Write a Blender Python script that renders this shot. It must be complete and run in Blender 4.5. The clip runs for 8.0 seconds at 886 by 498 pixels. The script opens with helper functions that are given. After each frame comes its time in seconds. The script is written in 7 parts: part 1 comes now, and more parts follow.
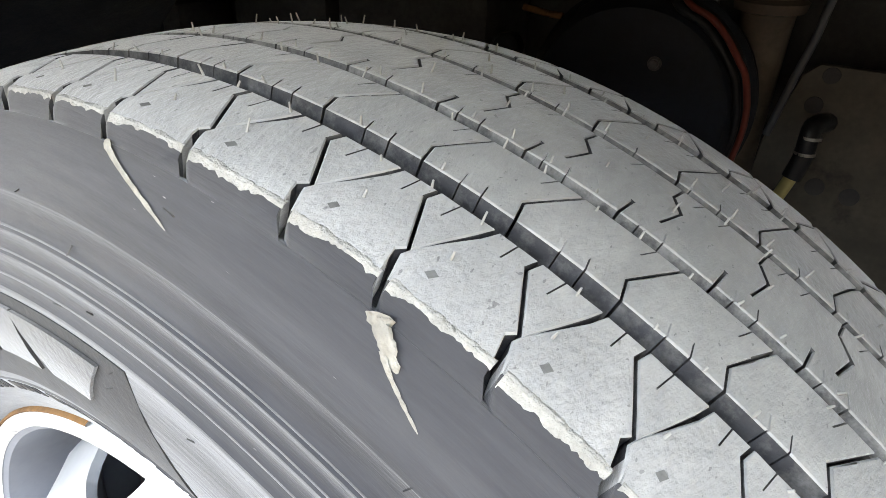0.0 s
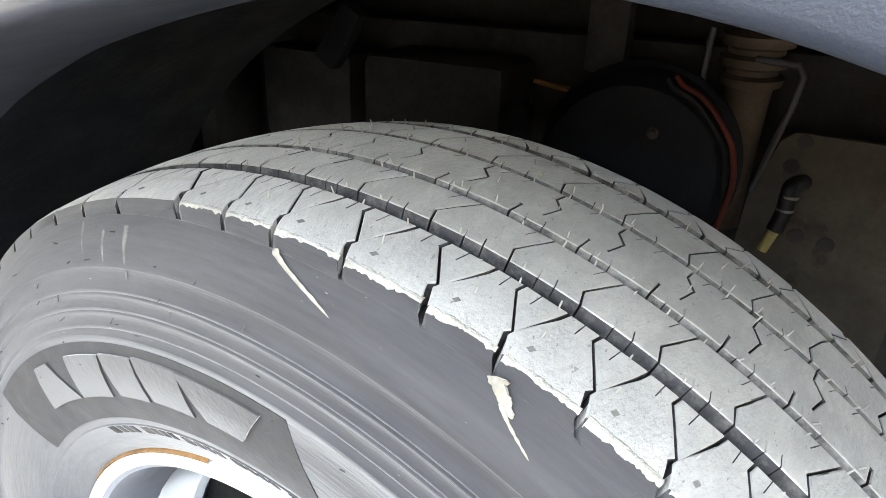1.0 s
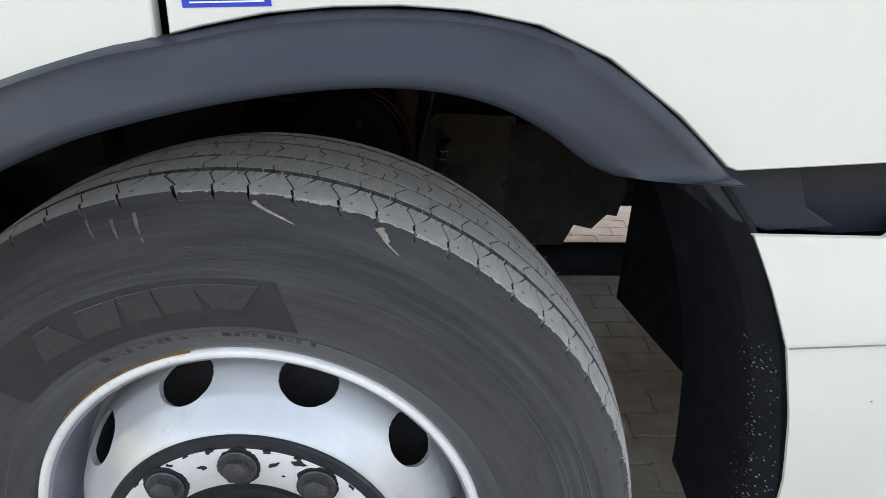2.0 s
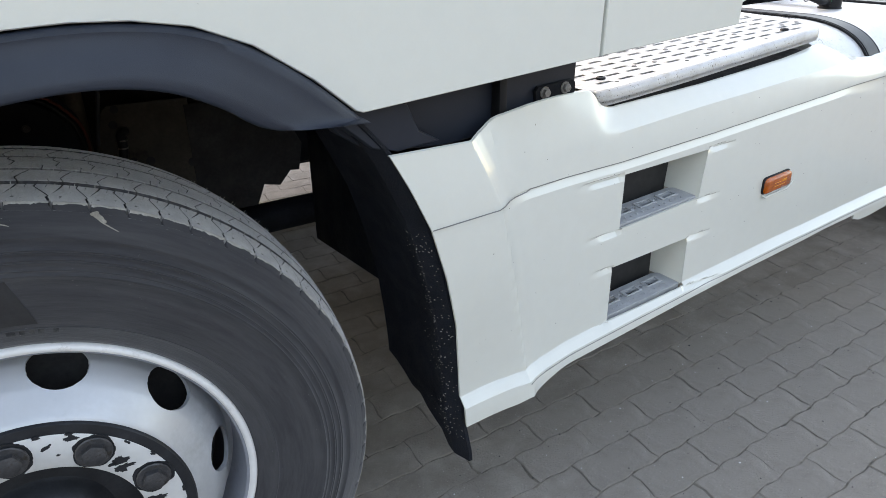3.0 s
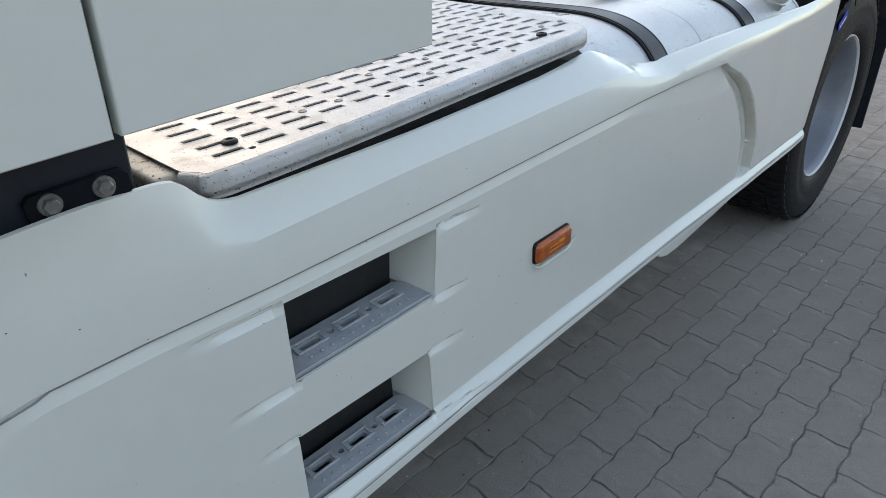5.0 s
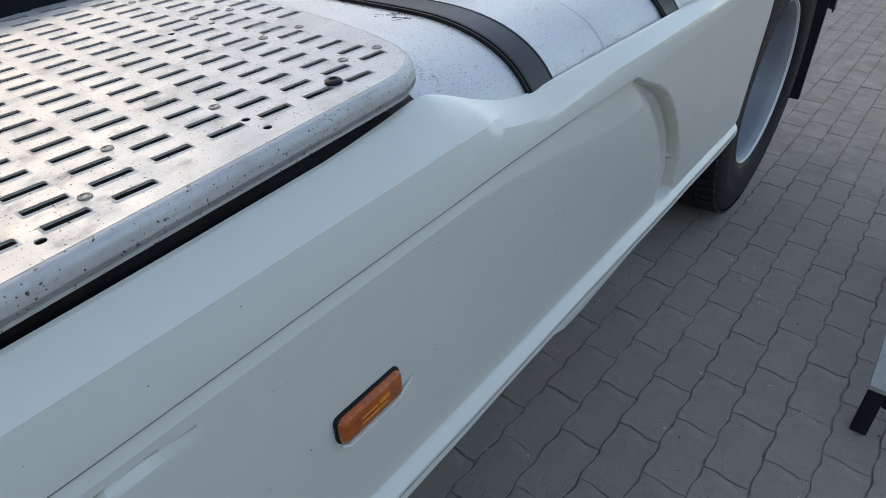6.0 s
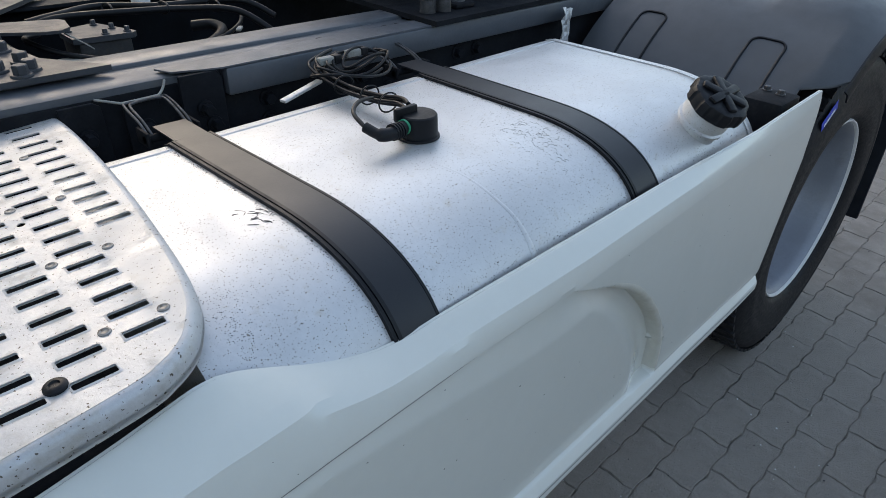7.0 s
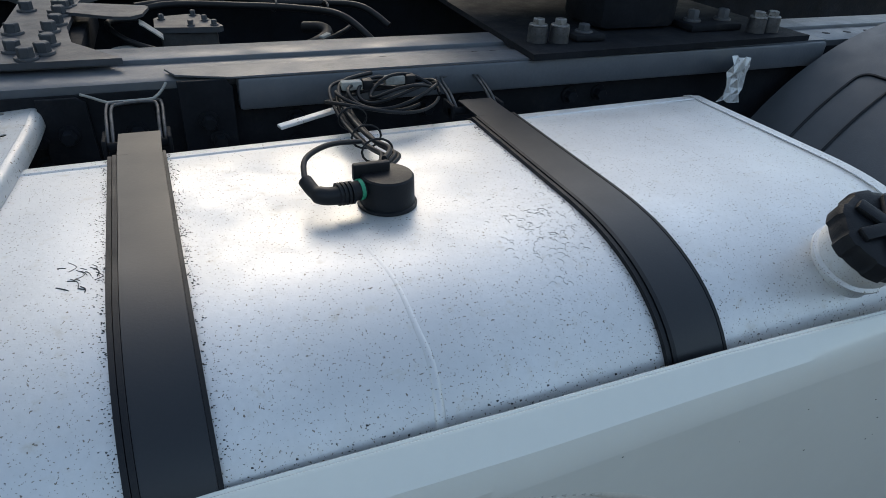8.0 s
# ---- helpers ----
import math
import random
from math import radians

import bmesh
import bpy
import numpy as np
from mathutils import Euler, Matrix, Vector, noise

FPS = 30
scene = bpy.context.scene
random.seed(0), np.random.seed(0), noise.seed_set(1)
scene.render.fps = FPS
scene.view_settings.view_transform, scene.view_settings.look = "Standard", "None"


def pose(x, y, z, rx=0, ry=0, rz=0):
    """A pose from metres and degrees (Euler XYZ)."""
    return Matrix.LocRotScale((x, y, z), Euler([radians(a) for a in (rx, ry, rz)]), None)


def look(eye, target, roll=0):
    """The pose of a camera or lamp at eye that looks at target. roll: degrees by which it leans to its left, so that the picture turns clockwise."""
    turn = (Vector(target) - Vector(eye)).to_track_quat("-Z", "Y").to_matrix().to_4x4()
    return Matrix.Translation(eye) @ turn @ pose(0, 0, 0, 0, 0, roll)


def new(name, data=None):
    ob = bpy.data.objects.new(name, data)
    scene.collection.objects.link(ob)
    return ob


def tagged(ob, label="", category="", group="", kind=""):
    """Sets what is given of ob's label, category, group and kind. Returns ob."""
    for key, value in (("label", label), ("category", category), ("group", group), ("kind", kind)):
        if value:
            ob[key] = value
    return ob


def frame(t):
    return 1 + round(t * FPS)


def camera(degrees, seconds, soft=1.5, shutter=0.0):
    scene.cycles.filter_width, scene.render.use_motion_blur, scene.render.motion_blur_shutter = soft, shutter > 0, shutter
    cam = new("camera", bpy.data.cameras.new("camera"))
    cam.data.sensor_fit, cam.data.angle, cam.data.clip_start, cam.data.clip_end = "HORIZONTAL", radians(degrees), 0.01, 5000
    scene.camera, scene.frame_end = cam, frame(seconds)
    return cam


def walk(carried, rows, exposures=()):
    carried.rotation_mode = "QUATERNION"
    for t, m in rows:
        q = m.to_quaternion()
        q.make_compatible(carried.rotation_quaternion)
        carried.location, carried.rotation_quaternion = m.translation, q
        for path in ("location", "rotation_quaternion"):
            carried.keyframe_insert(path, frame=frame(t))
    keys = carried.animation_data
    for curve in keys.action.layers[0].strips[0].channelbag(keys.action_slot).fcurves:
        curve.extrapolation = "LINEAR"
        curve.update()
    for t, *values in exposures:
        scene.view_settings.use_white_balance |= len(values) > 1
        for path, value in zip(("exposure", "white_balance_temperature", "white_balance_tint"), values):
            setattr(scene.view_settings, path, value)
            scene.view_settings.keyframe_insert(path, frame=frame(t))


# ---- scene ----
cam = camera(68.7, 8.0, soft=0.8, shutter=0.0)
PATH = [
    (0, (0.237, -0.125, 1.061), (-0.596, 1.451, 0.154), 2.9),
    (0.5, (0.232, -0.126, 1.08), (-0.654, 1.459, 0.242), 2.9),
    (1, (0.228, -0.21, 1.122), (-0.598, 1.414, 0.297), 2.1),
    (1.2, (0.221, -0.278, 1.152), (-0.456, 1.416, 0.333), 1.7),
    (2.3, (0.128, -0.763, 1.234), (0.609, 1.007, 0.438), 2.0),
    (2.5, (0.117, -0.822, 1.249), (0.78, 0.874, 0.423), 1.3),
    (3, (0.099, -0.851, 1.266), (1.084, 0.652, 0.389), -0.3),
    (3.5, (0.139, -0.808, 1.278), (1.268, 0.594, 0.406), -1.0),
    (4, (0.337, -0.772, 1.27), (1.519, 0.583, 0.393), -0.9),
    (4.5, (0.554, -0.721, 1.257), (1.755, 0.609, 0.368), -0.9),
    (5, (0.762, -0.604, 1.24), (2.046, 0.622, 0.319), -0.5),
    (5.2, (0.845, -0.557, 1.244), (2.186, 0.598, 0.312), -0.9),
    (6.3, (1.474, -0.4, 1.331), (2.779, 0.613, 0.205), 0.6),
    (6.5, (1.562, -0.413, 1.375), (2.857, 0.632, 0.266), 0.8),
    (7, (1.751, -0.391, 1.439), (2.957, 0.811, 0.39), 1.6),
    (7.5, (1.952, -0.359, 1.435), (2.886, 1.094, 0.427), 2.4),
    (8, (2.22, -0.323, 1.4), (2.896, 1.251, 0.367), 3.1),
]
EXPOSURES = [(0, 4.65, 11900, 18), (0.5, 4.60, 11900, 18), (0.9, 4.93, 11900, 17), (1.2, 5.1, 11600, 16), (1.6, 3.95, 11200, 16), (1.95, 3.15, 11000, 17), (2.3, 2.8, 10700, 18), (3.0, 2.65, 10000, 16), (4.0, 2.48, 9600, 15), (4.5, 2.20, 9350, 12), (5.2, 1.80, 8800, 12), (6.5, 1.45, 8150, 10), (7.0, 1.52, 8150, 10), (7.5, 1.29, 8000, 9), (8.0, 1.29, 7850, 7)]
walk(cam, [(t, look(eye, target, roll)) for t, eye, target, roll in PATH], EXPOSURES)

# ---- light ----
world = bpy.data.worlds.new("sky")
scene.world = world
world.use_nodes = True
sky = world.node_tree.nodes.new("ShaderNodeTexSky")
sky.sky_type, sky.sun_disc = "NISHITA", False
sky.dust_density = 0.85
SUN_FROM = Vector((0.14, 0.80, 0.44)).normalized()
sky.sun_elevation = math.asin(SUN_FROM.z)
sky.sun_rotation = math.atan2(SUN_FROM.x, SUN_FROM.y)
background = world.node_tree.nodes["Background"]
background.inputs["Strength"].default_value = 0.15
world.node_tree.links.new(sky.outputs["Color"], background.inputs["Color"])
sun = new("sun", bpy.data.lights.new("sun", "SUN"))
sun.data.energy, sun.data.angle, sun.data.color = 0.08, radians(24.0), (0.92, 0.96, 1.0)
sun.matrix_world = look(SUN_FROM * 20, (0, 0, 0))


# ---- materials ----
def surface(name, colour, rough=0.5, metal=0.0, vary=0.15, coarse=3.0, fine=60.0, bump=0.0, dirt=None, dirt_at=(0.55, 0.7), dirt_scale=8.0,
            coat=0.0, rough_vary=0.1, by_object=0.0, bump_scale=None, specks=None, speck_scale=90.0, speck_at=0.72, transmission=0.0, stretch=(1, 1, 1), ring=False, spec=0.5, sheen=0.0, sheen_rough=0.35):
    """A surface with coarse and fine variation of its colour, dirt patches, small specks and fine relief, at real size."""
    m = bpy.data.materials.new(name)
    m.use_nodes = True
    t = m.node_tree
    shader = t.nodes["Principled BSDF"]
    place = t.nodes.new("ShaderNodeTexCoord")
    scaled = t.nodes.new("ShaderNodeMapping")
    scaled.inputs["Scale"].default_value = stretch
    t.links.new(place.outputs["Object"], scaled.inputs["Vector"])
    if ring:
        # streaks that run round the wheel's axle
        apart, together = t.nodes.new("ShaderNodeSeparateXYZ"), t.nodes.new("ShaderNodeCombineXYZ")
        t.links.new(place.outputs["Object"], apart.inputs[0])
        flat = t.nodes.new("ShaderNodeCombineXYZ")
        t.links.new(apart.outputs["X"], flat.inputs["X"]), t.links.new(apart.outputs["Z"], flat.inputs["Y"])
        far = t.nodes.new("ShaderNodeVectorMath")
        far.operation = "LENGTH"
        t.links.new(flat.outputs[0], far.inputs[0])
        turn, less = t.nodes.new("ShaderNodeMath"), t.nodes.new("ShaderNodeMath")
        turn.operation, less.operation = "ARCTAN2", "MULTIPLY"
        t.links.new(apart.outputs["X"], turn.inputs[0]), t.links.new(apart.outputs["Z"], turn.inputs[1])
        t.links.new(turn.outputs[0], less.inputs[0])
        less.inputs[1].default_value = 0.045
        t.links.new(far.outputs["Value"], together.inputs["X"]), t.links.new(less.outputs[0], together.inputs["Y"]), t.links.new(apart.outputs["Y"], together.inputs["Z"])
        t.links.new(together.outputs[0], scaled.inputs["Vector"])

    def grain(scale, detail=4.0, roughness=0.6):
        n = t.nodes.new("ShaderNodeTexNoise")
        n.inputs["Scale"].default_value, n.inputs["Detail"].default_value, n.inputs["Roughness"].default_value = scale, detail, roughness
        t.links.new(scaled.outputs["Vector"], n.inputs["Vector"])
        return n.outputs["Fac"]

    def ramp(fac, a, b, low=0.0, high=1.0):
        r = t.nodes.new("ShaderNodeMapRange")
        for key, v in zip(("From Min", "From Max", "To Min", "To Max"), (a, b, low, high)):
            r.inputs[key].default_value = v
        t.links.new(fac, r.inputs["Value"])
        return r.outputs["Result"]

    def mix(fac, a, b, kind="MIX"):
        x = t.nodes.new("ShaderNodeMix")
        x.data_type, x.blend_type = "RGBA", kind
        for key, v in ((0, fac), (6, a), (7, b)):
            if hasattr(v, "links"):
                t.links.new(v, x.inputs[key])
            elif key == 0:
                x.inputs[key].default_value = v
            else:
                x.inputs[key].default_value = (*v, 1)
        return x.outputs[2]

    dark = tuple(c * (1 - vary) for c in colour)
    light = tuple(min(1.0, c * (1 + vary)) for c in colour)
    col = mix(ramp(grain(coarse), 0.35, 0.65), dark, light)
    col = mix(ramp(grain(fine), 0.3, 0.7, 0.0, 0.5), col, tuple(c * (1 - 1.5 * vary) for c in colour))
    rough_out = ramp(grain(coarse * 2.3), 0.3, 0.7, max(0.02, rough - rough_vary), min(1.0, rough + rough_vary))
    if dirt:
        patch = ramp(grain(dirt_scale, 6.0, 0.7), *dirt_at)
        col = mix(patch, col, dirt)
        rough_out = mix(patch, rough_out, (0.85, 0.85, 0.85))
    if specks:
        dots = ramp(grain(speck_scale, 2.0, 0.5), speck_at, speck_at + 0.03)
        col = mix(dots, col, specks)
    if by_object:
        info = t.nodes.new("ShaderNodeObjectInfo")
        col = mix(ramp(info.outputs["Random"], 0, 1, 0, by_object), col, tuple(c * 0.45 for c in colour))
    t.links.new(col, shader.inputs["Base Color"])
    t.links.new(rough_out, shader.inputs["Roughness"])
    shader.inputs["Metallic"].default_value = metal
    shader.inputs["Specular IOR Level"].default_value = spec
    shader.inputs["Coat Weight"].default_value = coat
    shader.inputs["Sheen Weight"].default_value, shader.inputs["Sheen Roughness"].default_value = sheen, sheen_rough
    shader.inputs["Coat Roughness"].default_value = 0.12
    shader.inputs["Transmission Weight"].default_value = transmission
    if bump:
        b = t.nodes.new("ShaderNodeBump")
        b.inputs["Strength"].default_value, b.inputs["Distance"].default_value = 1.0, bump
        t.links.new(grain(bump_scale or fine, 5.0), b.inputs["Height"])
        t.links.new(b.outputs["Normal"], shader.inputs["Normal"])
    return m


WHITE = surface("white_paint", (0.675, 0.685, 0.635), 0.25, vary=0.012, coarse=30, fine=350, coat=0.8, rough_vary=0.0,
                specks=(0.12, 0.1, 0.08), speck_scale=75, speck_at=0.79)
# darker, tanner copy of the white paint: recess shade put into the colour
SHADED_WHITE = surface("shaded_white_paint", (0.56, 0.55, 0.49), 0.45, vary=0.08, coarse=20, fine=200, dirt=(0.44, 0.42, 0.35), dirt_scale=14, dirt_at=(0.45, 0.8))
TRIM = surface("dark_plastic", (0.013, 0.019, 0.031), 0.48, vary=0.12, coarse=5, fine=700, bump=0.0002, bump_scale=900, spec=0.4)
BLACK = surface("black_plastic", (0.006, 0.0072, 0.010), 0.5, vary=0.2, coarse=9, fine=300, bump=0.0003, spec=0.3)
FLAP = surface("black_rubber_flap", (0.0100, 0.0130, 0.0200), 0.7, vary=0.3, coarse=9, fine=400, bump=0.004, bump_scale=260, specks=(0.10, 0.10, 0.105), speck_scale=300, speck_at=0.745, spec=0.25)
TREAD = surface("dusty_tread_rubber", (0.310, 0.306, 0.296), 1.0, vary=0.07, coarse=18, fine=300, bump=0.0010, bump_scale=330, dirt=(0.40, 0.393, 0.375), dirt_scale=35, dirt_at=(0.45, 0.75), specks=(0.20, 0.198, 0.195), speck_scale=420, speck_at=0.70, stretch=(1, 0.55, 1), spec=0.1, rough_vary=0.02, sheen=0.5)
SHOULDER = surface("dusty_shoulder_rubber", (0.315, 0.311, 0.302), 1.0, vary=0.07, coarse=18, fine=300, bump=0.0011, bump_scale=330, dirt=(0.41, 0.403, 0.388), dirt_scale=35, dirt_at=(0.45, 0.75), specks=(0.20, 0.198, 0.195), speck_scale=420, speck_at=0.69, stretch=(1, 0.55, 1), spec=0.1, rough_vary=0.02, sheen=0.5)
GROOVE = surface("groove_rubber", (0.030, 0.031, 0.035), 0.7, vary=0.3, coarse=40, fine=500, bump=0.0012, bump_scale=160, dirt=(0.11, 0.108, 0.105), dirt_scale=60, dirt_at=(0.46, 0.66), spec=0.35)
WALL = surface("dusty_groove_wall", (0.085, 0.085, 0.086), 0.9, vary=0.3, coarse=40, fine=500, bump=0.001, bump_scale=200, dirt=(0.23, 0.226, 0.218), dirt_scale=70, dirt_at=(0.42, 0.66), spec=0.2)
SIDEWALL = surface("sidewall_rubber", (0.021, 0.022, 0.027), 0.66, vary=0.15, coarse=90, fine=420, bump=0.0005, bump_scale=300, dirt=(0.060, 0.060, 0.063), dirt_scale=45, dirt_at=(0.40, 0.95), specks=(0.30, 0.29, 0.27), speck_scale=900, speck_at=0.775, ring=True, spec=0.3, sheen=0.37, sheen_rough=0.5)
BANDR = surface("band_rubber", (0.024, 0.024, 0.026), 0.75, vary=0.15, coarse=20, fine=300, bump=0.0003, sheen=0.15)
LETTER = surface("raised_rubber", (0.027, 0.027, 0.028), 0.8, vary=0.15, coarse=30, fine=300, bump=0.0003, sheen=0.9)
HAIR = surface("rubber_hair", (0.34, 0.335, 0.315), 0.8, vary=0.2, coarse=30, fine=300)
CRUST = surface("dust_crust", (0.34, 0.33, 0.305), 0.95, vary=0.2, coarse=90, fine=500, bump=0.002, bump_scale=400, spec=0.1)
DRIP = surface("faded_drip", (0.15, 0.147, 0.14), 0.9, vary=0.3, coarse=120, fine=500, bump=0.001, bump_scale=400, spec=0.1)
PIT = surface("pit_rubber", (0.15, 0.148, 0.142), 0.95, vary=0.25, coarse=90, fine=500, spec=0.1)
# grey standing for the shade inside the skirt's narrow joints
SEAM = surface("shaded_seam", (0.22, 0.225, 0.225), 0.7, vary=0.2, coarse=20, fine=200)
DISH = surface("grey_rim_dish", (0.27, 0.29, 0.33), 0.5, metal=0.2, vary=0.08, coarse=7, fine=120, dirt=(0.20, 0.21, 0.22), dirt_scale=9, dirt_at=(0.55, 0.9))
DRIVE = surface("clean_black_rubber", (0.012, 0.012, 0.014), 0.6, vary=0.25, coarse=40, fine=400, bump=0.0004, spec=0.3)
GUARD = surface("grey_black_plastic", (0.058, 0.064, 0.072), 0.45, vary=0.12, coarse=9, fine=400, bump=0.0003, bump_scale=500, spec=0.5)
AMBER = surface("bright_amber", (0.85, 0.28, 0.02), 0.2, vary=0.2, coarse=80, fine=300)
MUD = surface("dried_mud", (0.30, 0.28, 0.245), 0.95, vary=0.25, coarse=60, fine=400, bump=0.002, bump_scale=300, spec=0.1)
RIM = surface("silver_rim_paint", (0.50, 0.52, 0.54), 0.38, metal=0.35, vary=0.06, coarse=7, fine=120, dirt=(0.32, 0.33, 0.33), dirt_scale=9, dirt_at=(0.55, 0.9))
RINGP = surface("nut_ring_paint", (0.60, 0.61, 0.61), 0.4, metal=0.15, vary=0.06, coarse=7, fine=120, dirt=(0.42, 0.42, 0.41), dirt_scale=12, dirt_at=(0.55, 0.9))
RUST = surface("rusty_rim_edge", (0.19, 0.085, 0.026), 0.85, vary=0.4, coarse=40, fine=200, bump=0.0005)
FLANGE = surface("bright_rim_edge", (0.74, 0.74, 0.73), 0.35, vary=0.06, coarse=20, fine=120, dirt=(0.45, 0.44, 0.42), dirt_scale=30, dirt_at=(0.60, 0.8))
NUT = surface("dull_steel", (0.085, 0.087, 0.093), 0.5, metal=0.6, vary=0.3, coarse=60, fine=300, bump=0.0005, dirt=(0.07, 0.06, 0.05), dirt_scale=80)
STEEL = surface("bare_bolt_steel", (0.27, 0.27, 0.265), 0.45, metal=0.75, vary=0.25, coarse=90, fine=300, dirt=(0.14, 0.11, 0.08), dirt_scale=120)
HUB = surface("dark_hub", (0.022, 0.025, 0.03), 0.5, metal=0.3, vary=0.3, coarse=20, fine=200, bump=0.0005)
PLATE = surface("worn_aluminium_plate", (0.55, 0.555, 0.56), 0.45, metal=0.3, vary=0.09, coarse=8, fine=180, bump=0.0006, bump_scale=160, dirt=(0.42, 0.385, 0.33), dirt_scale=28, dirt_at=(0.52, 0.82), specks=(0.11, 0.092, 0.075), speck_scale=260, speck_at=0.660, spec=0.4)
PLATE_END = surface("dirty_plate_end", (0.66, 0.62, 0.54), 0.6, metal=0.1, vary=0.12, coarse=18, fine=180, bump=0.0006, bump_scale=160, dirt=(0.20, 0.165, 0.13), dirt_scale=60, dirt_at=(0.56, 0.64), specks=(0.05, 0.045, 0.04), speck_scale=200, speck_at=0.66, spec=0.35)
TANK = surface("brushed_aluminium", (0.645, 0.65, 0.655), 0.47, metal=0.5, vary=0.07, coarse=5, fine=140, rough_vary=0.10, bump=0.0003, bump_scale=90, dirt=(0.56, 0.525, 0.465), dirt_scale=48, dirt_at=(0.58, 0.85), specks=(0.17, 0.145, 0.115), speck_scale=420, speck_at=0.655)
STRAP = surface("black_steel_strap", (0.014, 0.0165, 0.021), 0.40, vary=0.10, coarse=6, fine=350, bump=0.0001, rough_vary=0.04, spec=0.42)
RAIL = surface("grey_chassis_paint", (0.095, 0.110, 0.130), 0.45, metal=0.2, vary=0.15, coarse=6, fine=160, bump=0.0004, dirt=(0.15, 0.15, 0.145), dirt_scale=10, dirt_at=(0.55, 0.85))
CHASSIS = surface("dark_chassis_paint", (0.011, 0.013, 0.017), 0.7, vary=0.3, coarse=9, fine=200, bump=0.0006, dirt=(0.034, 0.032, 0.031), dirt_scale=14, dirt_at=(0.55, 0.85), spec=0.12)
# near-black blue: deep shade under and inside the truck, put into the colour
SHADE_BLACK = surface("shade_black_steel", (0.0085, 0.0120, 0.0180), 0.6, vary=0.4, coarse=8, fine=120, bump=0.001, dirt=(0.0115, 0.0150, 0.0210), dirt_scale=9, dirt_at=(0.5, 0.8), spec=0.2)
# paler copy of the shade black: veiling haze in the arch put into colour
HAZED_SHADE = surface("hazed_shade_steel", (0.042, 0.042, 0.044), 0.65, vary=0.4, coarse=8, fine=120, bump=0.001, dirt=(0.066, 0.064, 0.062), dirt_scale=9, dirt_at=(0.5, 0.8), spec=0.2)
GEARBOX = surface("cast_gearbox", (0.035, 0.035, 0.037), 0.6, metal=0.3, vary=0.3, coarse=18, fine=200, bump=0.001, dirt=(0.07, 0.062, 0.055), dirt_scale=20)
TREADPLATE = surface("grey_step_plastic", (0.40, 0.415, 0.43), 0.6, vary=0.12, coarse=20, fine=300, bump=0.0006, dirt=(0.48, 0.47, 0.45), dirt_scale=30)
INNER = surface("dark_inner_plastic", (0.022, 0.023, 0.024), 0.65, vary=0.2, coarse=12, fine=200)
ORANGE = surface("amber_lens", (0.52, 0.092, 0.002), 0.15, vary=0.3, coarse=60, fine=200, coat=0.6, bump=0.002, bump_scale=260)
DAMPER = surface("brown_damper_paint", (0.080, 0.060, 0.047), 0.6, vary=0.3, coarse=14, fine=150, dirt=(0.13, 0.11, 0.09), dirt_scale=12, spec=0.3)
BRACKET = surface("sandy_primer_plate", (0.075, 0.067, 0.058), 0.75, vary=0.25, coarse=14, fine=150, dirt=(0.017, 0.015, 0.014), dirt_scale=10, spec=0.2)
RED = surface("red_air_hose", (0.13, 0.022, 0.014), 0.5, vary=0.25, coarse=20, fine=200, spec=0.3)
YELLOW = surface("brass_yellow", (0.42, 0.35, 0.15), 0.45, metal=0.3, vary=0.2)
BLUE = surface("blue_sticker", (0.010, 0.055, 0.50), 0.45, vary=0.05, spec=0.3)
PRINT = surface("white_print", (0.82, 0.82, 0.82), 0.5, vary=0.03)
YPRINT = surface("yellow_print", (0.8, 0.65, 0.05), 0.5, vary=0.03)
GREEN = surface("green_seal", (0.01, 0.30, 0.16), 0.5, vary=0.1)
PAVER = surface("worn_grey_paver", (0.355, 0.316, 0.280), 0.9, vary=0.18, coarse=9, fine=260, bump=0.006, bump_scale=170, by_object=0.13, dirt=(0.245, 0.218, 0.192), dirt_scale=5, dirt_at=(0.46, 0.72), specks=(0.56, 0.52, 0.47), speck_scale=230, speck_at=0.70, spec=0.2)
SAND = surface("joint_sand", (0.265, 0.232, 0.198), 0.95, vary=0.3, coarse=12, fine=300, bump=0.006, bump_scale=200, spec=0.2, dirt=(0.13, 0.115, 0.10), dirt_scale=20, dirt_at=(0.50, 0.60))
DULL = surface("dull_chassis_grey", (0.050, 0.056, 0.066), 0.5, vary=0.15, coarse=9, fine=200, bump=0.0004, dirt=(0.07, 0.068, 0.066), dirt_scale=12, dirt_at=(0.55, 0.85), spec=0.4)
CONCRETE = surface("weathered_grey_metal", (0.30, 0.30, 0.28), 0.7, vary=0.2, coarse=12, fine=200, bump=0.0008, dirt=(0.16, 0.15, 0.13), dirt_scale=14)


# ---- helpers of form ----
def mesh_of(bm, material, smooth=40.0, name="mesh"):
    me = bpy.data.meshes.new(name)
    bmesh.ops.remove_doubles(bm, verts=bm.verts, dist=1e-6)
    bmesh.ops.recalc_face_normals(bm, faces=bm.faces)
    bm.to_mesh(me)
    bm.free()
    me.materials.append(material)
    if smooth:
        for p in me.polygons:
            p.use_smooth = True
        me.set_sharp_from_angle(angle=radians(smooth))
    return me


def part(name, bm, material, parent, label="", smooth=40.0, at=None):
    """Links a bmesh, or a shared mesh, as one object under a thing or part."""
    me = bm if isinstance(bm, bpy.types.Mesh) else mesh_of(bm, material, smooth, name)
    ob = new(name, me)
    if parent:
        ob.parent = parent
    if at is not None:
        ob.matrix_basis = at
    return tagged(ob, label) if label else ob


def thing(name, label, category, group="", kind=""):
    return tagged(new(name), label, category, group, kind)


